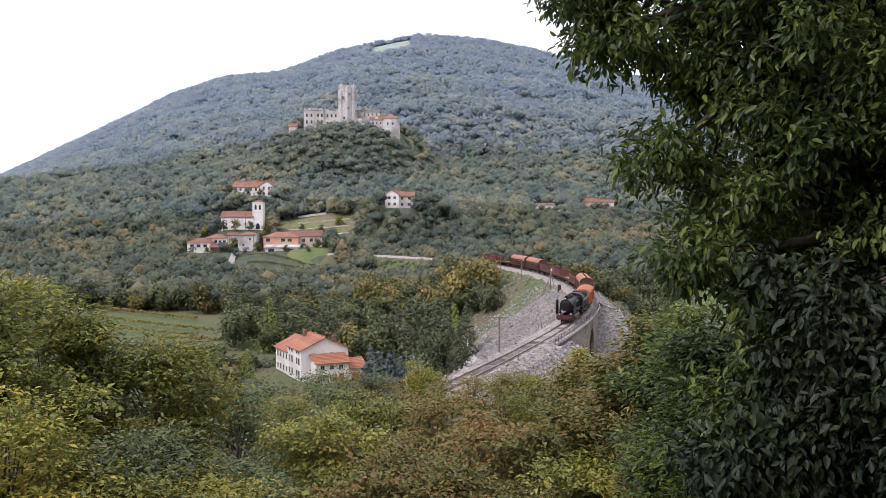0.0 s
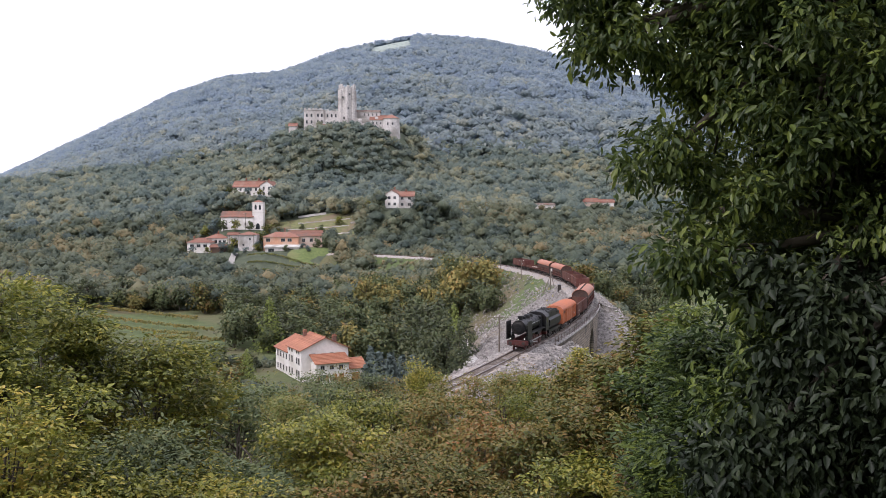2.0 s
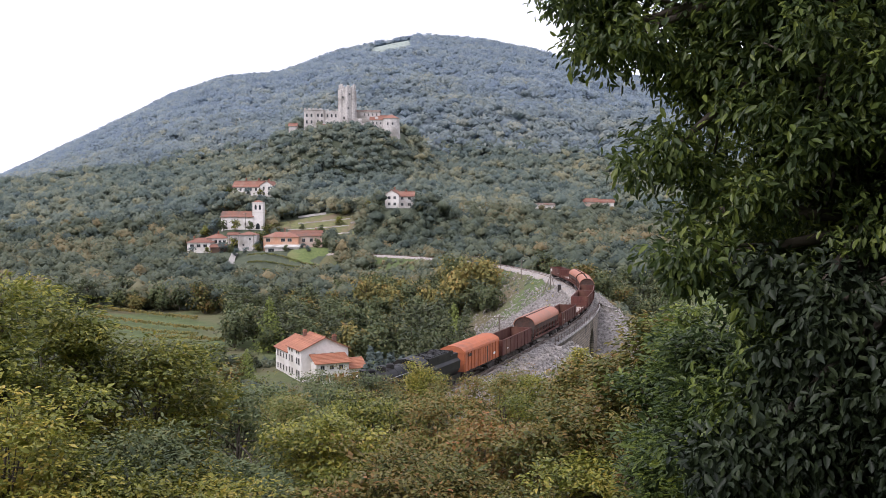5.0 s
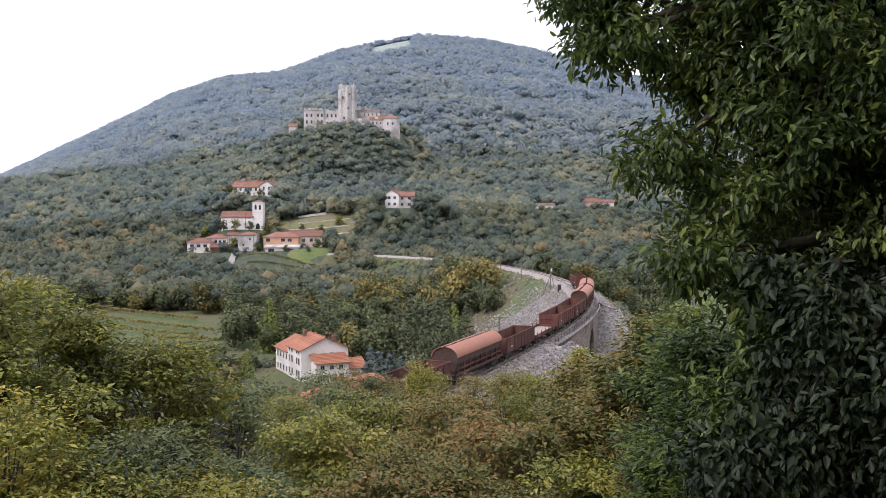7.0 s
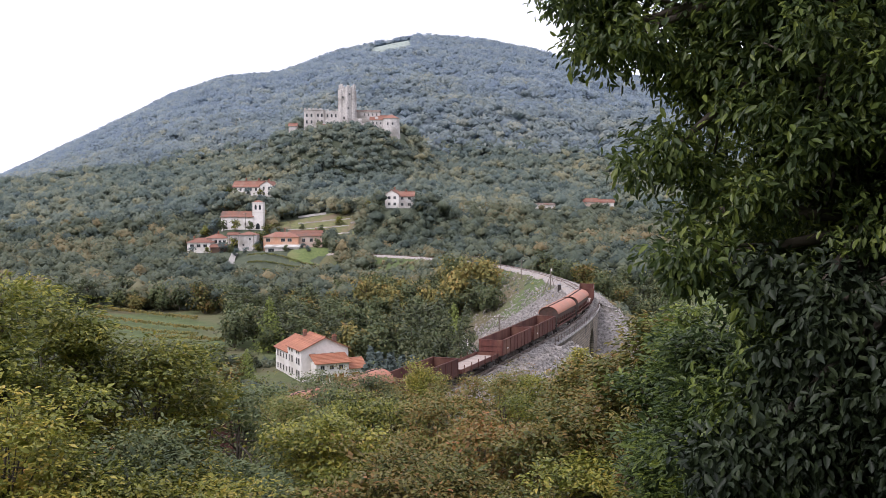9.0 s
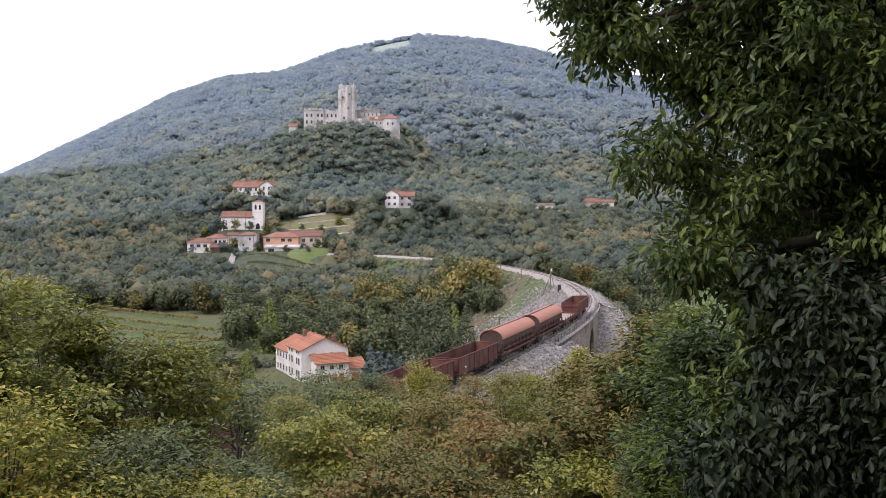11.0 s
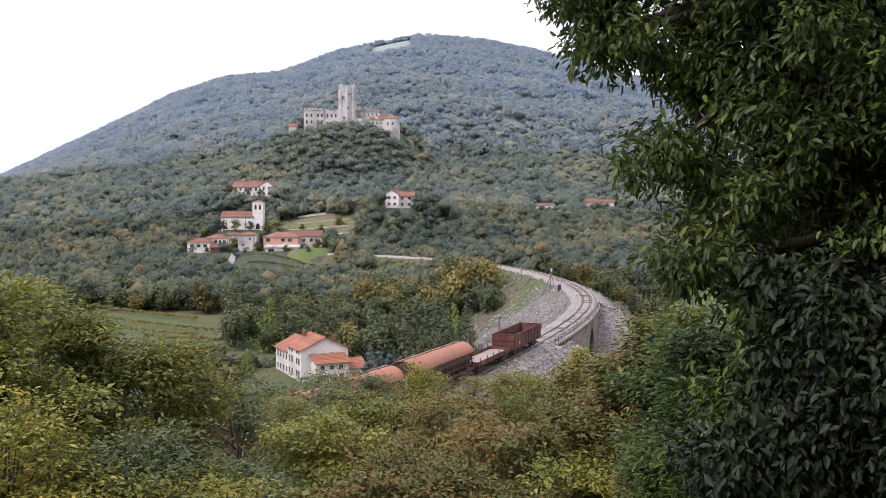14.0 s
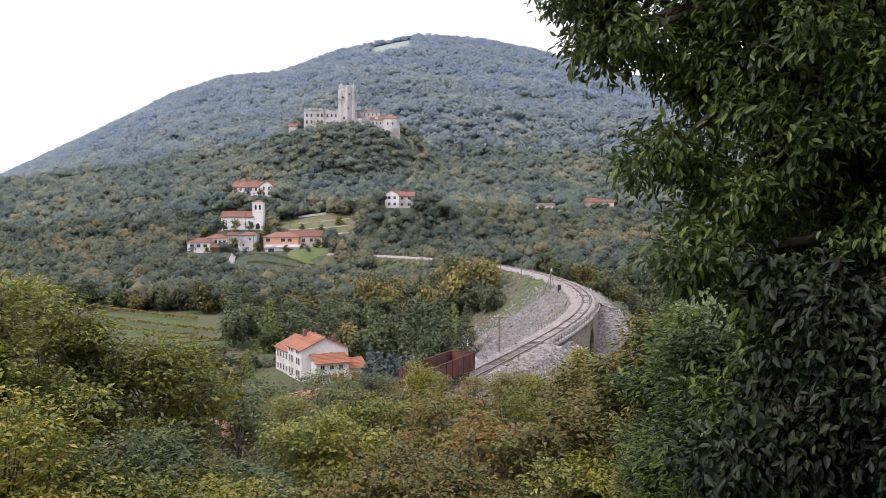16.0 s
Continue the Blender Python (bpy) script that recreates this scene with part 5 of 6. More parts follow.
def lean_to_roof(parent, material, x0, x1, z, n, run, rise):
    """One slope of n tile courses rising backwards from the front eave."""
    deck = prism(bmesh.new(), [(-0.5, z - 0.02), (-0.5 + n * run, z + n * rise - 0.02), (-0.5 + n * run, z + n * rise + 0.05), (-0.5, z + 0.05)], "x", x0, x1)
    roof = part("roof", deck, material, parent)
    for i in range(n):
        y0, y1, za = -0.5 + i * run, -0.5 + (i + 1) * run + 0.03, z + i * rise
        part("tile_course", prism(bmesh.new(), [(y0, za + 0.04), (y1, za + rise + 0.04), (y1, za + rise + 0.07), (y0, za + 0.13)], "x", x0 - 0.02, x1 + 0.02), material, roof)
    return roof


def hip_roof(bm, w, l, z, rise, over=0.5):
    """Four slopes over a w by l block, in two stepped layers of tile."""
    r = min(w, l) / 2
    for k, (o, up) in enumerate(((over, 0.0), (over - 0.9, 0.06))):
        zz = z - (o - 0) * rise / r * 0.5 + up
        a = [(-o, -o, zz), (w + o, -o, zz), (w + o, l + o, zz), (-o, l + o, zz)]
        t = [(w / 2, r, z + rise + up), (w / 2, l - r, z + rise + up)] if l >= w else [(r, l / 2, z + rise + up), (w - r, l / 2, z + rise + up)]
        v = [bm.verts.new(p) for p in a + t]
        fs = ((0, 1, 4), (1, 2, 5, 4), (2, 3, 5), (3, 0, 4, 5)) if l >= w else ((0, 1, 5, 4), (1, 2, 5), (2, 3, 4, 5), (3, 0, 4))
        for f in fs + ((3, 2, 1, 0),):
            bm.faces.new([v[i] for i in f])
    bmesh.ops.recalc_face_normals(bm, faces=bm.faces[:])
    return bm


def window(parent, face, w, l, along, z, ww, wh, shutters=None):
    """A window on a face of a w by l block: front (y=0), back, west (x=0), east."""
    def b(a0, a1, z0, z1, d0, d1):
        if face == "front":
            return (a0, a1, -d1, -d0, z0, z1)
        if face == "back":
            return (a0, a1, l + d0, l + d1, z0, z1)
        if face == "west":
            return (-d1, -d0, a0, a1, z0, z1)
        return (w + d0, w + d1, a0, a1, z0, z1)
    a0, a1 = along - ww / 2, along + ww / 2
    f = part("window", boxes(b(a0 - 0.08, a0, z - 0.05, z + wh + 0.08, -0.1, 0.05), b(a1, a1 + 0.08, z - 0.05, z + wh + 0.08, -0.1, 0.05), b(a0, a1, z + wh, z + wh + 0.08, -0.1, 0.05),
                             b(along - 0.03, along + 0.03, z, z + wh, -0.1, 0.035)), M_WHITE if shutters else M_PLASTER_GREY, parent)
    part("pane", boxes(b(a0, a1, z, z + wh, -0.1, 0.015)), M_GLASS_AND_HOLE, f)
    part("sill", boxes(b(a0 - 0.12, a1 + 0.12, z - 0.1, z - 0.05, -0.1, 0.12)), M_CONCRETE, f)
    if shutters:
        for s0, s1 in ((a0 - ww * 0.5 - 0.06, a0 - 0.09), (a1 + 0.09, a1 + ww * 0.5 + 0.06)):
            part("shutter", boxes(b(s0, s1, z, z + wh, 0.01, 0.07)), shutters, f)


def house(name, label, m, w, l, h, rise, wall, roof, wins=(), chimneys=(), doors=(), deep=3.0, over=0.45, category="house", parent=None, hip=False):
    """Front-left corner at m; gables at front and back; wins: (face, along, z, width, height[, shutters])."""
    t = parent or empty(name, m, label, category)
    if hip:
        part("wall", boxes((0, w, 0, l, -deep, h)), wall, t)
        part("roof", hip_roof(bmesh.new(), w, l, h, rise, over + 0.2), roof, t)
    else:
        part("wall", prism(bmesh.new(), [(0, -deep), (w, -deep), (w, h), (w / 2, h + rise), (0, h)], "y", 0, l), wall, t)
        gable_roof(t, roof, w, l, h, rise, over)
        part("roof_ridge_tiles", rod(bmesh.new(), (w / 2, -over, h + rise + 0.02), (w / 2, l + over, h + rise + 0.02), 0.14, 0.14, 8), roof, t)
    for q in wins:
        window(t, q[0], w, l, *q[1:5], shutters=q[5] if len(q) > 5 else None)
    for face, along, z, ww, wh in doors:
        b = (along - ww / 2, along + ww / 2, -0.06, 0.1, z, z + wh) if face == "front" else (-0.06, 0.1, along - ww / 2, along + ww / 2, z, z + wh)
        part("door", boxes(b), M_WOOD, t)
    for cx, cy, ch in chimneys:
        zr = h + rise * (1 - abs(cx - w / 2) / (w / 2))
        c = part("chimney", boxes((cx - 0.35, cx + 0.35, cy - 0.3, cy + 0.3, zr - 0.6, zr + ch)), M_TILE_OLD, t)
        part("chimney_cap", boxes((cx - 0.45, cx + 0.45, cy - 0.4, cy + 0.4, zr + ch, zr + ch + 0.1), (cx - 0.3, cx + 0.3, cy - 0.25, cy + 0.25, zr + ch + 0.3, zr + ch + 0.42),
                                   (cx - 0.3, cx - 0.2, cy - 0.25, cy + 0.25, zr + ch + 0.1, zr + ch + 0.3), (cx + 0.2, cx + 0.3, cy - 0.25, cy + 0.25, zr + ch + 0.1, zr + ch + 0.3)), M_TILE, c)
    return t


def long_house(name, label, x0, y0, z, width, depth, h, rise, wall, roof, wins=(), yaw=0, **more):
    """Ridge across the view: left front corner at x0, y0; wins: (along from the left, z, width, height)."""
    c, s = math.cos(radians(yaw)), math.sin(radians(yaw))
    m = pose(x0 + width * c, y0 + width * s, z, 0, 0, 90 + yaw)
    return house(name, label, m, depth, width, h, rise, wall, roof, [("west", width - a, zz, ww, wh) for a, zz, ww, wh in wins], **more)


def build_valley_house():
    m = pose(-29.0, 190, -17.0, 0, 0, 26.5)
    wins = [("west", y, z, 0.85, 1.3) for y in (1.6, 3.0, 6.2, 8.0) for z in (0.8, 3.4)] + [("west", y, 5.55, 0.7, 0.7) for y in (1.6, 3.0, 6.2, 8.0)]
    wins += [("front", 2.6, 5.0, 0.6, 0.75), ("front", 6.6, 5.0, 0.6, 0.75)]
    house("farmhouse", "large white farmhouse with orange tile roof and lower extensions", m, 10.2, 9.4, 6.7, 2.3, M_PLASTER, M_TILE, wins, [(3.6, 8.6, 1.0), (7.6, 1.2, 1.1), (7.9, 2.4, 0.8)])
    b = empty("farmhouse_wing", m @ pose(0.2, 9.4, 0), "lower rear wing of the farmhouse with orange tile roof", "house")
    house("", "", None, 9.2, 9.5, 5.2, 2.3, M_PLASTER, M_TILE, [("west", y, z, 0.8, 1.1) for y in (1.5, 3.6, 5.7, 7.8) for z in (0.6, 3.3)], parent=b)
    c = empty("farmhouse_porch", m @ pose(2.0, -3.6, 0), "single-storey front annex with tiled lean-to roof and wooden shutters", "house")
    part("wall", boxes((0, 7.0, 0, 3.59, -3, 4.1)), M_PLASTER, c)
    lean_to_roof(c, M_TILE, -0.4, 7.4, 4.1, 8, 0.52, 0.19)
    for x in (1.3, 3.3, 5.3):
        window(c, "front", 7.0, 3.6, x, 2.85, 0.8, 0.8)
    for x in (1.3, 3.3):
        window(c, "front", 7.0, 3.6, x, 0.5, 1.0, 1.3, M_WOOD)
    part("door", boxes((4.9, 5.9, -0.05, 0.1, -0.3, 1.9)), M_WOOD, c)
    part("balcony", boxes((0.2, 4.2, -1.0, -0.9, -0.9, 0.0), (0.2, 4.2, -1.0, 0, -1.0, -0.9)), M_PLASTER_GREY, c)
    e = empty("farmhouse_side_annex", m @ pose(9.1, -3.0, 0), "low side annex with orange tiled lean-to roof", "house")
    part("wall", boxes((0, 3.8, 0, 2.99, -3, 2.6)), M_PLASTER, e)
    lean_to_roof(e, M_TILE, -0.3, 4.2, 2.6, 8, 0.46, 0.22)
    part("door", boxes((0.8, 2.6, -0.05, 0.1, -0.5, 1.8)), M_WOOD, e)


def build_village():
    long_house("village_house", "peach village house with orange hipped tile roof", -82, 426, 0, 16, 10, 6.2, 2.0, M_PLASTER_PEACH, M_TILE_FADED,
               [(a, 3.9, 1.8, 1.4) for a in (2.2, 9.0, 12.0)], chimneys=[(5, 7, 1.2)], hip=True)
    long_house("village_house", "pale pink village house with brown tile roof", -70.5, 428, 1.5, 15, 9, 5.1, 2.2, M_PLASTER_PINK, M_TILE_OLD,
               [(a, 2.2, 1.3, 1.5) for a in (2.5, 6.5, 10.0)], yaw=7, chimneys=[(6, 3, 1.6)])
    long_house("village_annex", "grey annex with terrace roof below the peach house", -79.6, 417, -3.4, 15, 8, 5.2, 0.8, M_PLASTER_GREY, M_CONCRETE, [(a, 3.0, 2.6, 1.5) for a in (2.8, 11.5)])
    long_house("village_house", "cream village house with orange hipped roof", -116, 423, -1.2, 10.5, 8, 4.9, 1.9, M_PLASTER, M_TILE_FADED, [(a, 2.6, 1.6, 1.3) for a in (2.2, 5.2, 8.2)], chimneys=[(3, 8, 0.9)], hip=True)
    long_house("village_house", "taller cream village house with orange hipped roof", -110, 431, 0.2, 10.4, 9, 5.2, 1.9, M_PLASTER, M_TILE_FADED, [(a, 2.8, 1.2, 1.3) for a in (5, 7, 9)], chimneys=[(4, 5, 0.9)], hip=True)
    long_house("village_porch", "open tiled porch roof beside the cream houses", -105, 421, -1.5, 6.5, 5, 3.2, 0.9, M_DARKWOOD, M_TILE_FADED)
    long_house("stone_barn", "old grey stone house with brown tile roof", -93.2, 424, 0, 8.4, 8, 7.2, 1.2, M_OLDSTONE, M_TILE_OLD, [(5.5, 4.6, 0.8, 0.9), (2.5, 2.0, 0.8, 0.9)], hip=True)
    long_house("old_shed", "tall narrow ruined stone shed among village trees", -99.2, 430, 1.0, 4.6, 5, 6.0, 0.9, M_OLDSTONE, M_TILE_OLD)
    long_house("manor_house", "long pale manor house with weathered orange roof", -113.4, 505, 25.5, 17, 10, 5.4, 3.2, M_PLASTER, M_TILE_FADED, [(a, 3.2, 1.0, 1.5) for a in (1.5, 4.2, 7, 9.8, 12.6, 15)], yaw=-4, chimneys=[(5, 4, 1.2), (5, 11, 1.2)])
    house("manor_gable_house", "pale gabled end house of the manor with brown roof", pose(-98.5, 503, 25.5, 0, 0, -10), 7.4, 12, 6.0, 2.4, M_PLASTER, M_TILE_OLD, [("front", x, z, 1.0, 1.5) for x in (2.2, 5.2) for z in (0.8, 3.8)], chimneys=[(3, 6, 1.2)])
    house("small_stone_house", "small brown gabled house beside the manor", pose(-91, 508, 26.5, 0, 0, 12), 8, 7, 3.8, 1.7, M_PLASTER_PINK, M_TILE_OLD, [("front", 3, 1.8, 1, 1.2)])
    house("hillside_house", "white two-storey hillside house with orange roof", pose(-28.5, 459, 19.2, 0, 0, -14), 7.0, 10, 6.8, 2.2, M_PLASTER, M_TILE_FADED,
          [("front", x, z, 1.2, 1.3) for x in (2.2, 5.0) for z in (1.4, 4.5)], chimneys=[(3.5, 5, 1.0)])
    long_house("hillside_house_wing", "grey wing of the hillside house with orange roof", -21.8, 458, 19.2, 7.6, 9, 6.0, 2.2, M_PLASTER_GREY, M_TILE_FADED, [(a, z, 1.3, 1.3) for a in (1.8, 5.4) for z in (1.2, 4.2)], chimneys=[(4, 4, 0.9)])
    long_house("hillside_shed", "low white shed with grey roof among trees", 51, 524, 19.0, 12, 7, 2.4, 0.8, M_PLASTER, M_SLATE)
    long_house("hillside_house", "small house with orange roof among trees", 79, 527, 20.3, 8.5, 7, 2.8, 1.8, M_PLASTER_PINK, M_TILE_FADED)
    long_house("hillside_house", "small low house with orange roof among trees", 89, 530, 20.5, 8, 6, 2.3, 1.5, M_PLASTER, M_TILE_FADED)
    long_house("field_shed", "low dark field shed with pale sheet roof", -48.5, 426, -1.0, 7, 4, 2.6, 0.5, M_DARKWOOD, M_CONCRETE)
    long_house("garden_shed", "low whitish shed on the terrace beside the hillside house", -38.5, 457, 17.6, 5, 4, 1.3, 0.3, M_PLASTER, M_CONCRETE, deep=1.5)
    # church with bell tower
    c = house("church", "small white church with brown roof and square bell tower", pose(-90.2, 443, 9.2, 0, 0, 90), 8.5, 15, 6.0, 2.5, M_PLASTER, M_TILE_OLD,
              [("west", a, 1.9, 0.7, 1.2) for a in (3.5, 7.5, 12.5)], category="church")
    part("bell_tower", boxes((0.4, 5.3, -4.7, 0.2, -3, 12.4), (0.2, 5.5, -4.9, 0.4, 8.0, 8.25), (0.2, 5.5, -4.9, 0.4, 12.4, 12.7)), M_PLASTER, c)
    bm = bmesh.new()
    bmesh.ops.create_cone(bm, cap_ends=True, segments=4, radius1=3.7, radius2=0.05, depth=1.3, matrix=Matrix.Translation((2.85, -2.25, 13.3)) @ Matrix.Rotation(math.pi / 4, 4, "Z"))
    part("tower_roof", bm, M_TILE_OLD, c)
    # dark slabs on the solid tower stand for the shade in its openings
    for y in (-3.3, -1.3):
        part("bell_opening", prism(bmesh.new(), [(y - 0.5, 9.3), (y + 0.5, 9.3), (y + 0.5, 11.0), (y + 0.3, 11.5), (y, 11.7), (y - 0.3, 11.5), (y - 0.5, 11.0)], "x", 0.34, 0.5), M_GLASS_AND_HOLE, c)
    part("tower_arch", prism(bmesh.new(), [(-3.2, 0), (-1.4, 0), (-1.4, 1.9), (-1.8, 2.6), (-2.3, 2.8), (-2.8, 2.6), (-3.2, 1.9)], "x", 0.34, 0.5), M_GLASS_AND_HOLE, c)


def build_castle():
    t = empty("ruined_castle", pose(-61.2, 600, 71.0), "ruined grey stone castle with a tall keep and palace walls", "castle")
    keep = part("keep", rod(bmesh.new(), (0, 0, -8), (0, 0, 24), 5.0, 4.8, 14), M_OLDSTONE, t, "tall round stone keep")
    for i in range(7):
        a = 0.3 + i * 2 * math.pi / 7
        part("pilaster", rod(bmesh.new(), (4.9 * math.cos(a), 4.9 * math.sin(a), -8), (4.8 * math.cos(a), 4.8 * math.sin(a), 23.2 + (i * 3 % 4) * 0.7), 1.35, 1.2, 8), M_OLDSTONE, keep)
    part("parapet", rod(bmesh.new(), (0, 0, 22.8), (0, 0, 24.2), 5.3, 5.3, 14), M_OLDSTONE, keep)
    rng = random.Random(3)
    for i in range(14):
        a = i * 2 * math.pi / 14
        hgt = rng.choice([0.1, 0.5, 1.2, 2.2, 3.0])
        b = part("merlon", boxes((-0.85, 0.85, -0.4, 0.4, 0, hgt), bevel=0.1), M_OLDSTONE, keep)
        b.matrix_local = pose(5.0 * math.cos(a), 5.0 * math.sin(a), 24.1, 0, 0, math.degrees(a) + 90)
    # the castle's window holes are dark slabs, inner shade in their colour
    for x, z in ((-2.2, 18), (1.2, 11), (-1.5, 5), (2.2, 20)):
        part("slit_window", boxes((x - 0.35, x + 0.35, -6.0, -4.6, z, z + 1.3)), M_GLASS_AND_HOLE, keep)
    pal = part("palace_block", boxes((-27.2, -14.5, -4, 7, -6, 10.6), (-27.5, -14.2, -4.3, 7.3, 10.6, 11.0)), M_OLDSTONE, t, "roofless grey palace block")
    for x in (-25.3, -22.3, -18.2, -15.8):
        for z in (2.2, 6.4):
            part("window", boxes((x - 0.55, x + 0.55, -4.06, -3.9, z, z + 2.0)), M_GLASS_AND_HOLE, pal)
    ran = part("palace_range", boxes((-14.4, -4.5, -3.2, 6, -6, 10.2)), M_OLDSTONE, t, "lower ruined palace range")
    for x in (-12.2, -9.6, -7.0):
        part("window", boxes((x - 0.5, x + 0.5, -3.26, -3.1, 6.2, 8.2)), M_GLASS_AND_HOLE, ran)
        part("window", boxes((x - 0.45, x + 0.45, -3.26, -3.1, 1.6, 3.4)), M_GLASS_AND_HOLE, ran)
    for i in range(9):
        x = -27 + i * 2.4
        top, y = (11.0, -4) if x < -15.5 else (10.2, -3.2)
        part("broken_wall_top", boxes((x, x + rng.uniform(1, 2.2), y, y + 0.8, top, top + rng.uniform(0.2, 1.2)), bevel=0.08), M_OLDSTONE, pal)
    part("curtain_wall", boxes((5.2, 17, -6, -4.5, -6, 5.5), (3, 9, -7.5, -6, -6, 2.8)), M_OLDSTONE, t, "broken outer curtain wall")
    w = empty("castle_wing", pose(-40.6, 602, 71, 0, 0, 90), "grey stone castle wing with weathered roof", "castle")
    house("", "", None, 9, 15, 10.4, 1.3, M_OLDSTONE, M_SLATE, [("west", a, z, 1, 1.6) for a in (2, 4.6, 7.2, 9.8) for z in (4.6, 7.6)], parent=w)
    w = empty("castle_small_house", pose(-34.5, 600, 71, 0, 0, 90), "small stone house with orange roof inside the castle", "castle")
    house("", "", None, 6, 7, 6.4, 1.6, M_OLDSTONE, M_TILE_FADED, parent=w)
    w = empty("castle_gatehouse", pose(-37.4, 592, 66, 0, 0, 90), "grey stone gatehouse with orange tile roof", "castle")
    house("", "", None, 8, 8.6, 9.4, 2.0, M_OLDSTONE, M_TILE_FADED, [("west", a, 6.4, 0.9, 1.3) for a in (2, 4.5, 6.8)], parent=w)
    b = empty("castle_bastion", pose(-32.6, 592, 64.5), "round grey stone bastion with orange conical roof", "castle")
    part("wall", rod(bmesh.new(), (0, 0, -6), (0, 0, 11.4), 6.0, 5.0, 20), M_OLDSTONE, b)
    part("roof", rod(bmesh.new(), (0, 0, 11.3), (0, 0, 14.0), 5.5, 0.3, 20), M_TILE_FADED, b)
    for a in (-1.95, -1.35):
        part("window", boxes((5.2 * math.cos(a) - 0.4, 5.2 * math.cos(a) + 0.4, 5.2 * math.sin(a) - 0.3, 5.2 * math.sin(a) + 0.3, 7.0, 8.6)), M_GLASS_AND_HOLE, b)
    # broken walls between the keep and the wing
    ruin = empty("ruined_inner_wall", pose(-53.5, 592, 66), "broken stepped grey stone wall between keep and wing", "castle")
    for i, (x, hh) in enumerate(((0, 9.6), (2.1, 7.2), (4.0, 5.4), (6.0, 6.8), (8.3, 9.2), (10.4, 11.0))):
        part("wall_stretch", boxes((x, x + 2.2, 0.1 * i, 1.4 + 0.1 * i, -6, hh), bevel=0.2), M_OLDSTONE, ruin)
    w = empty("castle_lodge", pose(-70.4, 586, 67.0, 0, 0, 90), "small lodge with orange roof below the keep", "house")
    house("", "", None, 7, 8, 3.4, 1.8, M_OLDSTONE, M_TILE_FADED, parent=w, hip=True)
    w = empty("castle_lodge", pose(-92.4, 592, 68.5, 0, 0, 90), "small lodge with orange roof on the wooded hill", "house")
    house("", "", None, 6, 5, 3.0, 1.8, M_OLDSTONE, M_TILE_FADED, parent=w)


build_valley_house()
build_village()
build_castle()

# ---------------------------------------------------------------- bridge, poles and lineside things


def build_bridge():
    b = empty("railway_bridge", Matrix(), "stone arch bridge wall beside the curved track with a steel railing", "bridge", kind="structure")
    # side wall in courses with one arched opening, along the outer side of the curve
    V, F = [], []
    off, base = 2.35, -13.0
    mid, half, spring = 81.0, 3.2, -5.8
    ss = np.arange(46, 104.01, 0.5)
    for s in ss:
        x, y, h = on_track(s, off)
        x2, y2, _ = on_track(s, off - 0.9)
        d = abs(s - mid)
        low = spring + math.sqrt(max(half * half - d * d, 0)) if d < half else base
        V += [(x, y, low), (x, y, -0.72), (x2, y2, -0.72), (x2, y2, low)]
    for i in range(len(ss) - 1):
        k = i * 4
        F += [[k, k + 4, k + 5, k + 1], [k + 1, k + 5, k + 6, k + 2], [k + 3, k, k + 4, k + 7][::-1], [k + 2, k + 6, k + 7, k + 3]]
    F += [[0, 1, 2, 3], [len(V) - 1, len(V) - 2, len(V) - 3, len(V) - 4]]
    mesh_ob("side_wall", fast_mesh("side_wall", V, F), M_MASONRY, b)
    V, F = [], []
    for i in range(13):
        a = math.pi * i / 12
        s, z = mid - half * math.cos(a), spring + half * math.sin(a)
        s2, z2 = mid - (half + 0.55) * math.cos(a), spring + (half + 0.55) * math.sin(a)
        for n in (off + 0.05, off - 6.4):
            x, y, _ = on_track(s, n)
            V.append((x, y, z))
            x, y, _ = on_track(s2, n)
            V.append((x, y, z2))
    for i in range(12):
        k = i * 4
        F += [[k, k + 4, k + 5, k + 1], [k + 2, k + 6, k + 4, k], [k + 1, k + 5, k + 7, k + 3]]
    mesh_ob("arch_ring", fast_mesh("arch_ring", V, F), M_MASONRY, b, "ring of dressed arch stones")
    V, F = sweep([(2.1, -0.74), (2.1, -0.45), (2.6, -0.45), (2.6, -0.74)], 46, 104, 1.0)
    mesh_ob("coping", fast_mesh("coping", V, F), M_ROCK, b, "pale coping stones")
    for i in range(30):
        s = 46 + i * 2
        x, y, h = on_track(s, 2.5)
        p = part("railing_post", rod(bmesh.new(), (0, 0, 0), (0, 0, 1.05), 0.03, 0.03, 6), M_RAIL, b)
        p.location = (x, y, -0.5)
    for z in (0.0, 0.5):
        V, F = sweep([(2.47, z), (2.47, z + 0.05), (2.53, z + 0.05), (2.53, z), (2.47, z)], 46, 104, 1.0)
        mesh_ob("handrail", fast_mesh("handrail", V, F), M_RAIL, b)
    # fence on the inner side
    for i in range(20):
        s = 62 + i * 2.2
        x, y, h = on_track(s, -4.0)
        p = part("railing_post", rod(bmesh.new(), (0, 0, 0), (0, 0, 1.0), 0.03, 0.03, 6), M_RAIL, b, "rusty post")
        p.location = (x, y, -1.1)
    # stone cone round the end of the bridge
    ax, ay, h = on_track(104.4, 2.5)
    rng = np.random.default_rng(14)
    V, F = [], []
    m, r = 16, 14
    for i in range(r + 1):
        for k in range(m + 1):
            a = h - 0.06 + radians(108) * k / m
            q = 0.3 + i * 1.75
            V.append((ax + math.cos(a) * q + rng.normal(0, 0.1), ay - math.sin(a) * q + rng.normal(0, 0.1), -0.3 - q / 1.5 + rng.normal(0, 0.12)))
    for i in range(r):
        for k in range(m):
            j = i * (m + 1) + k
            F.append([j, j + 1, j + m + 2, j + m + 1])
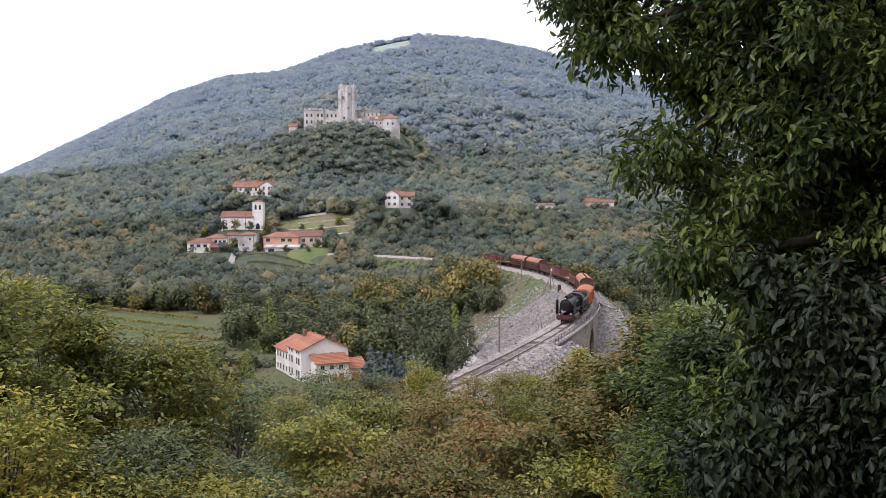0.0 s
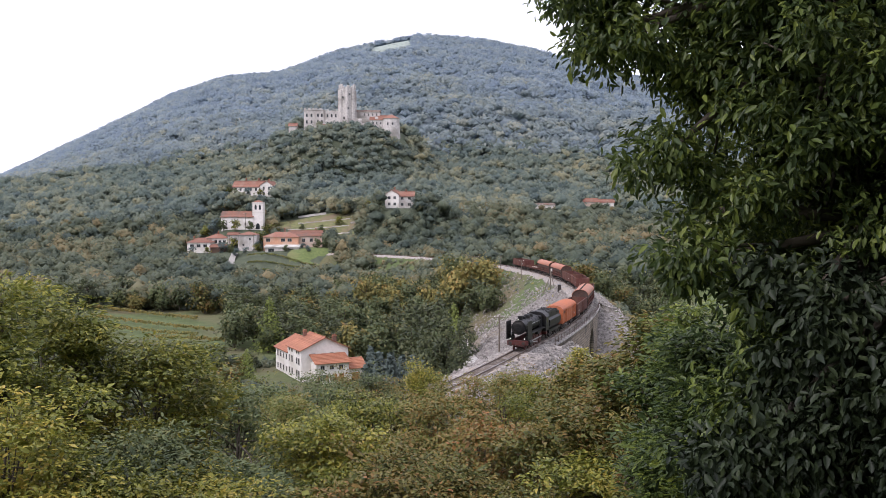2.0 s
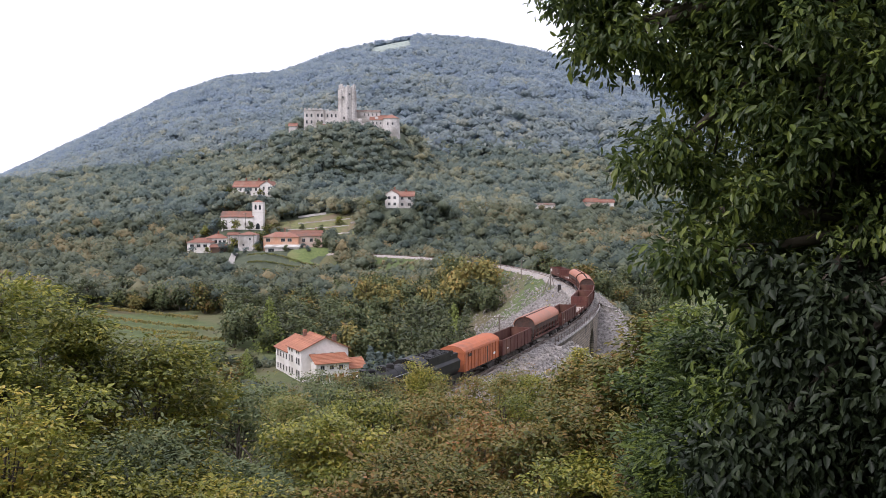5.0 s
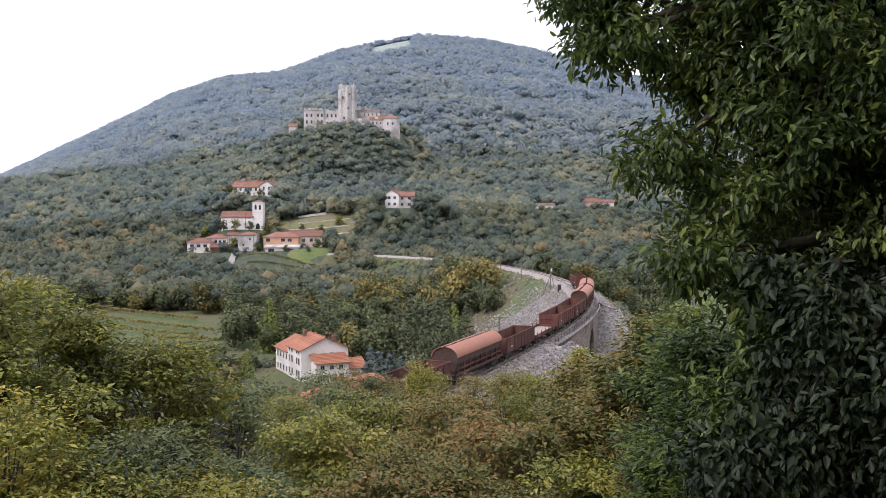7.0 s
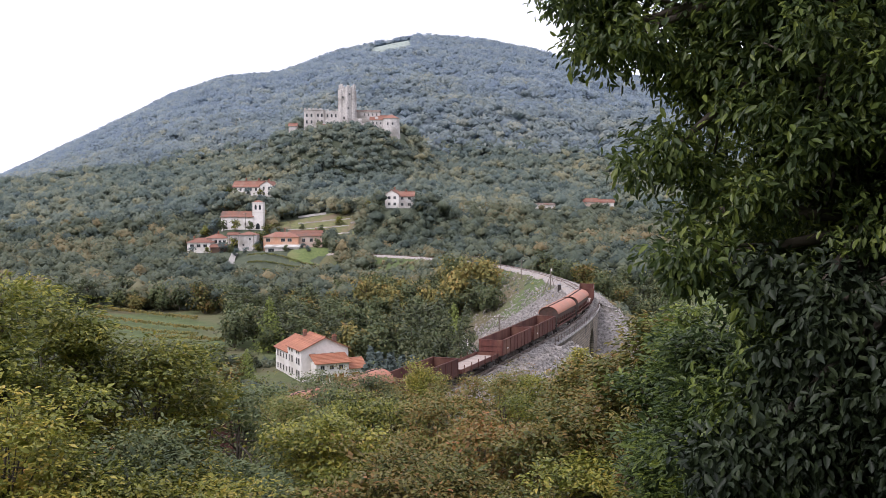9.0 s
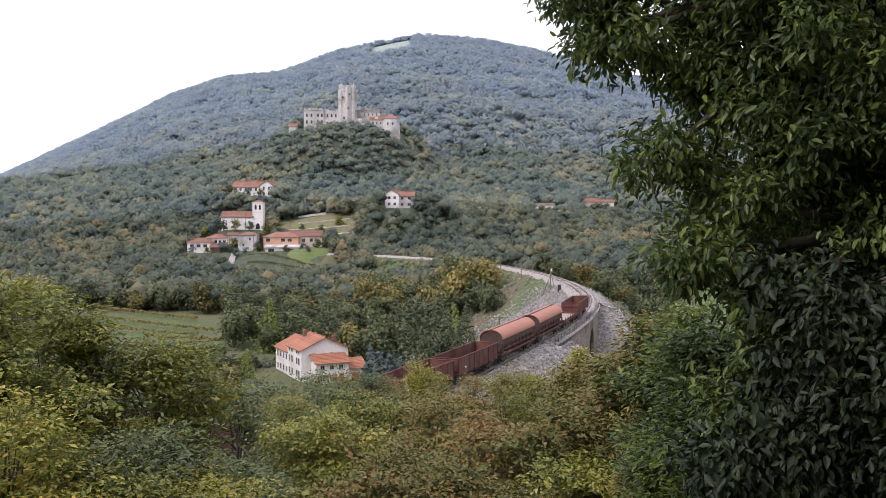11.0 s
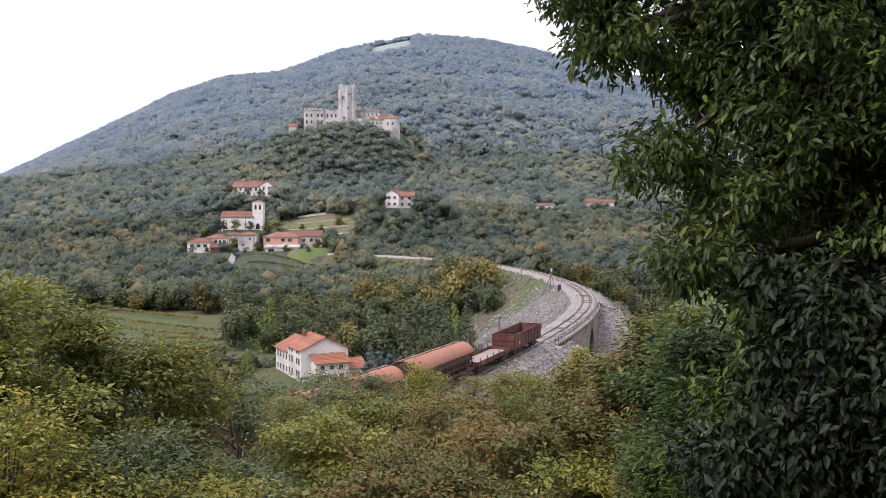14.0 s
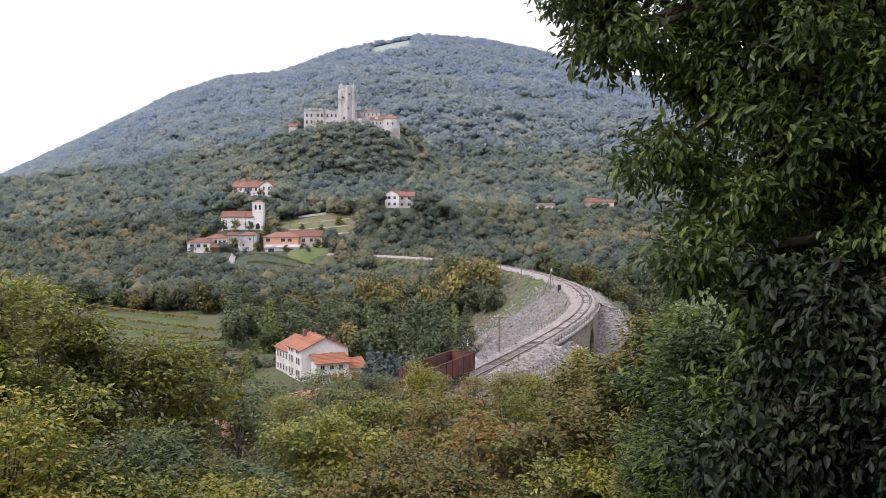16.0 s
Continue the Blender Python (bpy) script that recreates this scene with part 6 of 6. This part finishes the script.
    mesh_ob("stone_cone", fast_mesh("stone_cone", V, F), M_STONE, b, "grey rubble stone cone")
    # abutment behind the last end of the wall, and a pale wing wall low on the near side
    x, y, h = on_track(104.2, 2.75)
    w = part("abutment", boxes((-0.35, 0.35, -0.5, 0.5, -14, -0.4), bevel=0.05), M_MASONRY, b)
    w.matrix_world = pose(x, y, 0, 0, 0, -math.degrees(h))
    x, y, h = on_track(56, 10)
    w = part("wing_wall", prism(bmesh.new(), [(-5.5, -12), (5.5, -12), (5.5, -9.2), (4.6, -9.2), (-5.5, -4.2)], "y", -0.4, 0.4), M_CONCRETE, b, "pale concrete wing wall")
    w.matrix_world = pose(x, y, 0, 0, 0, -math.degrees(h) + 8)


def build_rubble():
    rng = np.random.default_rng(8)
    O = np.array([(1, 0, 0), (-1, 0, 0), (0, 1, 0), (0, -1, 0), (0, 0, 1), (0, 0, -1)], float)
    OF = np.array([(4, 0, 2), (4, 2, 1), (4, 1, 3), (4, 3, 0), (5, 2, 0), (5, 1, 2), (5, 3, 1), (5, 0, 3)])
    for side in (-1, 1):
        n = 4200
        s = rng.uniform(-4, 165, n)
        q = rng.uniform(1.5, 3.6, n)
        if side > 0:
            q = np.where((s > 45) & (s < 105), 1.5 + (q - 1.5) * 0.28, q)
        x, y, _ = on_track(s, side * q)
        c = np.stack([x, y, np.interp(q, [1.5, 1.7, 2.2, 3.2, 3.6], [-0.2, -0.2, -0.5, -0.72, -0.95])], 1)
        r = rng.uniform(0.06, 0.2, (n, 1, 1))
        V = c[:, None] + O[None] * r * rng.uniform(0.5, 1.2, (n, 6, 3)) + rng.normal(size=(n, 6, 3)) * r * 0.3
        F = (OF[None] + (np.arange(n) * 6)[:, None, None]).reshape(-1, 3)
        ob = mesh_ob("ballast_stones", fast_mesh("ballast_stones", V.reshape(-1, 3), F), M_ROCK)
        tagged(ob, "loose grey ballast stones on the track shoulder", "stones", kind="stuff")
    for side, s0, s1, n in ((-1, 20, 165, 6500), (-1, 165, 215, 700), (1, -5, 52, 4200), (1, 105, 142, 1800)):
        s = rng.uniform(s0, s1, n)
        d = rng.random(n) * (13 if side < 0 else 15)
        x, y, _ = on_track(s, side * (3.4 + d * 1.5))
        c = np.stack([x, y, -0.75 - d + 0.02], 1)
        r = rng.uniform(0.12, 0.42, (n, 1, 1)) * (0.6 + rng.random((n, 1, 1)) * 0.6)
        V = c[:, None] + O[None] * r * rng.uniform(0.5, 1.2, (n, 6, 3)) + rng.normal(size=(n, 6, 3)) * r * 0.3
        F = (OF[None] + (np.arange(n) * 6)[:, None, None]).reshape(-1, 3)
        ob = mesh_ob("rubble_stones", fast_mesh("rubble_stones", V.reshape(-1, 3), F), M_ROCK)
        tagged(ob, "loose grey rubble stones lying on the embankment slope", "stones", kind="stuff")


def pole(x, y, z, h, label, arms=1, lean=0.0, name="telegraph_pole"):
    t = empty(name, pose(x, y, z, 0, lean, 0), label, "pole", "telegraph poles")
    part("post", rod(bmesh.new(), (0, 0, -0.6), (0, 0, h), 0.13, 0.09, 8), M_POLE, t)
    for i in range(arms):
        zz = h - 0.35 - i * 0.6
        a = part("cross_arm", boxes((-0.8, 0.8, -0.05, 0.05, zz, zz + 0.1)), M_POLE, t)
        for xx in (-0.65, 0.65):
            part("insulator", rod(bmesh.new(), (xx, 0, zz + 0.1), (xx, 0, zz + 0.28), 0.05, 0.035, 8), M_WHITE, a)
    return t


def build_lineside():
    for s, n, h in ((40, -3.9, 5.6), (192, -5.0, 6.0), (218, -4.5, 5.6), (242, -4.5, 4.5)):
        x, y, _ = on_track(s, n)
        pole(x, y, g1(x, y), h, "weathered wooden telegraph pole beside the railway")
    # signal mast with braces and a white sign
    x, y, _ = on_track(152, -4.6)
    t = empty("signal_mast", pose(x, y, -1.0), "dark lattice signal mast with a small white board", "signal")
    part("mast", rod(bmesh.new(), (0, 0, -0.5), (0, 0, 4.6), 0.12, 0.1, 8), M_POLE, t)
    part("brace", rod(bmesh.new(), (-1.9, 0, -2.0), (0, 0, 3.0), 0.09, 0.09, 8), M_POLE, t)
    part("brace", rod(bmesh.new(), (1.0, 0, -0.5), (0.1, 0, 3.6), 0.08, 0.08, 8), M_POLE, t)
    part("board", boxes((-0.1, 0.4, -0.08, -0.03, 3.9, 4.6)), M_CONCRETE, t, "small white board")
    x, y, _ = on_track(140, -4.0)
    t = empty("relay_box", pose(x, y, -1.0), "small dark lineside relay cabinet", "cabinet")
    part("body", boxes((-0.4, 0.4, -0.3, 0.3, -0.2, 1.5), bevel=0.03), M_UNDER, t)
    part("lid", boxes((-0.45, 0.45, -0.35, 0.35, 1.5, 1.6)), M_STEEL, t)
    for x, y in ((-93, 440), (-86, 424), (-74, 452), (-46, 487), (-30, 500), (-47, 458), (-97, 424), (-22, 520), (-114, 436)):
        pole(x, y, g1(x, y), 8.0, "grey utility pole on the village hillside", 1, name="utility_pole")
    # pale concrete lane curving round the foot of the embankment
    V, F = [], []
    for i in range(17):
        a = i / 16
        d = 190 + 58 * a
        u = 0.0365 - 0.032 * a + 0.016 * a * a
        for k in (-1.4, 1.4):
            x, y = u * d + k, d
            V.append((x, y, g1(x, y) + 0.55))
        for k in (1.4, -1.4):
            x, y = u * d + k, d
            V.append((x, y, g1(x, y) - 0.5))
    for i in range(16):
        k = i * 4
        for j in range(4):
            F.append([k + j, k + (j + 1) % 4, k + 4 + (j + 1) % 4, k + 4 + j])
    lane = mesh_ob("concrete_lane", fast_mesh("concrete_lane", V, F), M_CONCRETE)
    tagged(lane, "pale concrete lane curving round the foot of the embankment", "path", kind="structure")


build_bridge()
build_rubble()
build_lineside()

# ---------------------------------------------------------------- gardens, fields and conifers


def patch(name, label, material, u0, u1, d0, d1, lift=0.12, n=24, kind="structure", category="field"):
    """A piece of open land laid over the ground."""
    U, Dd = np.meshgrid(np.linspace(u0, u1, n), np.linspace(d0, d1, n))
    rng = np.random.default_rng(4)
    wob = (d1 - d0) * 0.05
    Y = Dd + np.sin(U * 60 + Dd * 0.2) * wob
    X = U * Y + np.sin(Dd * 0.35) * wob * 0.6
    Z = ground(X, Y) + lift
    i = np.arange(n * n).reshape(n, n)
    F = np.stack([i[:-1, :-1], i[:-1, 1:], i[1:, 1:], i[1:, :-1]], -1).reshape(-1, 4)
    ob = mesh_ob(name, fast_mesh(name, np.stack([X, Y, Z], -1).reshape(-1, 3), F), material)
    return tagged(ob, label, category, kind=kind)


M_TERRACE = mat("dry_terrace_grass", (0.17, 0.17, 0.075), (0.10, 0.11, 0.045), 0.95, 0.5, 0.5, stain=(0.17, 0.13, 0.085), stain_scale=0.12, bump_dist=0.1)
# the summit grass is paled to include the haze before it
M_SUMMIT = mat("haze_tinted_summit_grass", (0.29, 0.335, 0.285), (0.23, 0.275, 0.25), 0.95, 0.1, 0.3, bump_dist=0.2)
M_ROAD = mat("pale_gravel_road", (0.33, 0.315, 0.295), (0.24, 0.23, 0.215), 0.9, 2, 0.2)


def vine_rows(label, rows, material, seed, height=1.5):
    """Rows of vines, each one thing: posts and a hedge of leaves."""
    rng = np.random.default_rng(seed)
    for (x0, y0), (x1, y1) in rows:
        L = math.hypot(x1 - x0, y1 - y0)
        n = int(L * 34)
        a = rng.random(n)
        X, Y = x0 + (x1 - x0) * a, y0 + (y1 - y0) * a
        Z = ground(X, Y) + rng.uniform(height * 0.55, height, n) + np.sin(a * L * 1.7) * 0.12
        P = np.stack([X, Y, Z], 1) + rng.normal(size=(n, 3)) * (0.12, 0.2, 0.1)
        V, F = cards(P, unit(rng.normal(size=(n, 3)) + np.array([0, -0.5, 0.7])), rng.uniform(0.18, 0.34, n), rng)
        t = empty("vine_row", Matrix(), label, "vines", "vine rows")
        mesh_ob("foliage", fast_mesh("foliage", V, F), material, t)
        k = max(2, int(L / 6))
        for i in range(k + 1):
            x, y = x0 + (x1 - x0) * i / k, y0 + (y1 - y0) * i / k
            p = part("post", rod(bmesh.new(), (0, 0, -0.3), (0, 0, 1.8), 0.05, 0.05, 6), M_POLE, t)
            p.location = (x, y, g1(x, y))


def conifer(name, label, h, r, material, seed):
    rng = np.random.default_rng(seed)
    t = empty(name, Matrix(), label, "tree", "conifers")
    n = 1500
    a = rng.random(n) ** 0.6
    tier = np.round(a * 13) / 13
    z = h * (1 - a) + rng.normal(size=n) * 0.15
    th = rng.uniform(0, 6.283, n)
    rad = r * (0.12 + 0.88 * (a * 0.6 + tier * 0.4)) * rng.random(n) ** 0.4 * (1 + 0.25 * np.sin(th * 5 + tier * 40))
    P = np.stack([np.cos(th) * rad, np.sin(th) * rad, z - rad * 0.25 + 0.3], 1)
    N = unit(np.stack([np.cos(th) * 0.5, np.sin(th) * 0.5, np.full(n, 0.8)], 1) + rng.normal(size=(n, 3)) * 0.4)
    V, F = cards(P, N, rng.uniform(0.25, 0.5, n), rng)
    mesh_ob("crown", fast_mesh("crown", V, F), material, t)
    part("trunk", rod(bmesh.new(), (0, 0, -1), (0, 0, h * 0.92), 0.2, 0.03, 8), M_BARK, t, "grey-brown bark")
    return t


def build_fields():
    patch("meadow", "bright green meadow below the village houses", M_MEADOW, -0.165, -0.105, 396, 424)
    patch("terrace_field", "dry terraced grass field on the village hillside", M_TERRACE, -0.185, -0.088, 438, 482)
    patch("vineyard_ground", "green terraced vineyard slope", M_SOIL, -0.40, -0.235, 238, 290)
    patch("garden_lawn", "green lawn beside the farmhouse garden", M_MEADOW, -0.03, 0.02, 205, 222)
    patch("summit_meadow", "grassy clearing near the summit, haze in its colour", M_SUMMIT, -0.074, -0.035, 1305, 1466, 3.5)
    patch("hillside_meadow", "small green meadow among trees", M_MEADOW, 0.19, 0.215, 507, 530)
    patch("village_road", "pale gravel road climbing to the village", M_ROAD, -0.229, -0.2215, 394, 423, 0.2)
    patch("hill_road", "pale gravel lane across the terraces", M_ROAD, -0.155, -0.125, 483, 487, 0.25)
    vine_rows("row of green and yellow vines on a terrace", [((-112.0, 295.0), (-72.0, 273.5)), ((-103.0, 272.0), (-62.0, 251.5)), ((-96.0, 253.0), (-64.0, 243.0)), ((-76.0, 239.0), (-55.0, 235.0))], L_WARM, 51, 1.7)
    vine_rows("row of yellowing vines below the village", [((-0.21 * d, d), (-0.135 * d, d - 5)) for d in (384, 389, 394, 399, 404, 409)], L_YELLOW, 52, 1.2)
    for i, d in enumerate((446, 455, 464, 473)):
        u0, u1 = -0.175 + 0.02 * (i % 2), -0.10 + 0.01 * i
        x0, x1 = u0 * d, u1 * d
        w = empty("terrace_wall", Matrix(), "low dry-stone terrace wall on the hillside", "wall")
        for k in range(10):
            xa, xb = x0 + (x1 - x0) * k / 10, x0 + (x1 - x0) * (k + 1) / 10
            z = g1((xa + xb) / 2, d)
            part("wall_stretch", boxes((xa, xb, d - 0.2, d + 0.2, z - 0.5, z + 0.5 + 0.1 * math.sin(k * 2.1)), bevel=0.05), M_OLDSTONE, w)
    hw = empty("hill_retaining_wall", Matrix(), "pale retaining wall of a lane across the wooded castle hill", "wall")
    for k in range(10):
        xa, xb = -84 + k * 2.6, -84 + (k + 1) * 2.6
        z = g1((xa + xb) / 2, 548)
        part("wall_stretch", boxes((xa, xb, 548, 548.6, z - 2.0, z + 1.3), bevel=0.04), M_CONCRETE, hw)
    spruce = conifer("spruce", "dense blue-green spruce in the farmhouse garden", 8.0, 2.6, L_FIR, 61)
    pine = conifer("tall_conifer", "tall dark green conifer in the valley", 15.0, 4.2, L_DEEP, 62)
    larch = conifer("yellow_green_conifer", "broad yellow-green conifer behind the farmhouse", 13.0, 5.0, L_LIME, 63)
    lime = conifer("lime_green_tree", "bushy lime-green young tree beside the farmhouse", 13.0, 5.0, L_LIME, 64)
    for ob, u, d, k in ((spruce, -0.068, 170, 1.15), (spruce, -0.056, 168, 1.2), (spruce, -0.044, 174, 1.05), (spruce, -0.032, 168, 1.15), (spruce, -0.078, 180, 1.1), (spruce, -0.022, 174, 0.95),
                        (pine, -0.018, 190, 1.0), (pine, 0.004, 196, 1.05), (pine, 0.018, 186, 0.8), (pine, -0.034, 205, 1.1), (pine, -0.005, 215, 1.1), (pine, 0.025, 214, 0.9), (pine, -0.05, 222, 1.0),
                        (larch, -0.186, 228, 1.0), (larch, 0.012, 240, 0.8), (lime, -0.211, 188, 0.56)):
        x, y = u * d, d
        copy_thing(ob, pose(x, y, g1(x, y), 0, 0, (u * 9000) % 360) @ Matrix.Scale(k, 4))
    for ob in (spruce, pine, larch, lime):
        for o in (*ob.children_recursive, ob):
            bpy.data.objects.remove(o)


build_fields()


def build_village_trees():
    rng = np.random.default_rng(70)
    kinds = []
    for i, m in enumerate((L_MID, L_HILL_HAZE, L_OLIVE)):
        lobes = [(rng.normal() * 0.9, rng.normal() * 0.9, rng.uniform(0.9, 3.4), rng.uniform(0.8, 1.3), rng.uniform(0.8, 1.3), rng.uniform(0.7, 1.1)) for _ in range(9)]
        kinds.append(grow("garden_tree", "small leafy garden tree among the village houses", (0, 0, -0.6), (0, 0, 3.2), 0.12, lobes, 170, 3, 0.25, 0.62, 0.3, m, 71 + i, 3, "garden trees", quad=True))
    spots = [(-117, 419, 1.0), (-112, 417, 0.8), (-99, 421, 1.0), (-100, 424, 1.3), (-95.5, 421, 0.9), (-96, 427, 1.2), (-84, 424, 1.1), (-83.5, 421, 1.0), (-97, 436, 1.1), (-103, 438, 1.2), (-108, 439, 1.4),
             (-90, 437, 1.0), (-82, 439, 1.3), (-85, 432, 1.2), (-57, 423, 1.0), (-53, 425, 1.5), (-50, 430, 1.6), (-54, 434, 1.4), (-63, 419, 0.7), (-70, 415, 0.8), (-60, 415, 0.7), (-46, 420, 1.0),
             (-112, 443, 1.5), (-116, 448, 1.6), (-110, 452, 1.5), (-80, 446, 1.1), (-118, 433, 1.4), (-105, 416, 0.8), (-92, 414, 0.8), (-88, 416, 0.7), (-75, 436, 1.0), (-66, 442, 1.2), (-110, 496, 1.2),
             (-103, 494, 1.0), (-97, 497, 0.9), (-115, 500, 1.2), (-90, 500, 1.3), (-33, 451, 0.8), (-13, 455, 1.2), (-36, 460, 1.3), (-60, 458, 0.9), (-52, 466, 1.1), (-70, 464, 0.8)]
    for x, y, k in spots:
        copy_thing(kinds[int(rng.integers(0, 3))], pose(x, y, g1(x, y), 0, 0, rng.uniform(0, 360)) @ Matrix.Scale(k * rng.uniform(0.9, 1.15), 4))
    for t in kinds:
        for o in (*t.children_recursive, t):
            bpy.data.objects.remove(o)


build_village_trees()

motions()
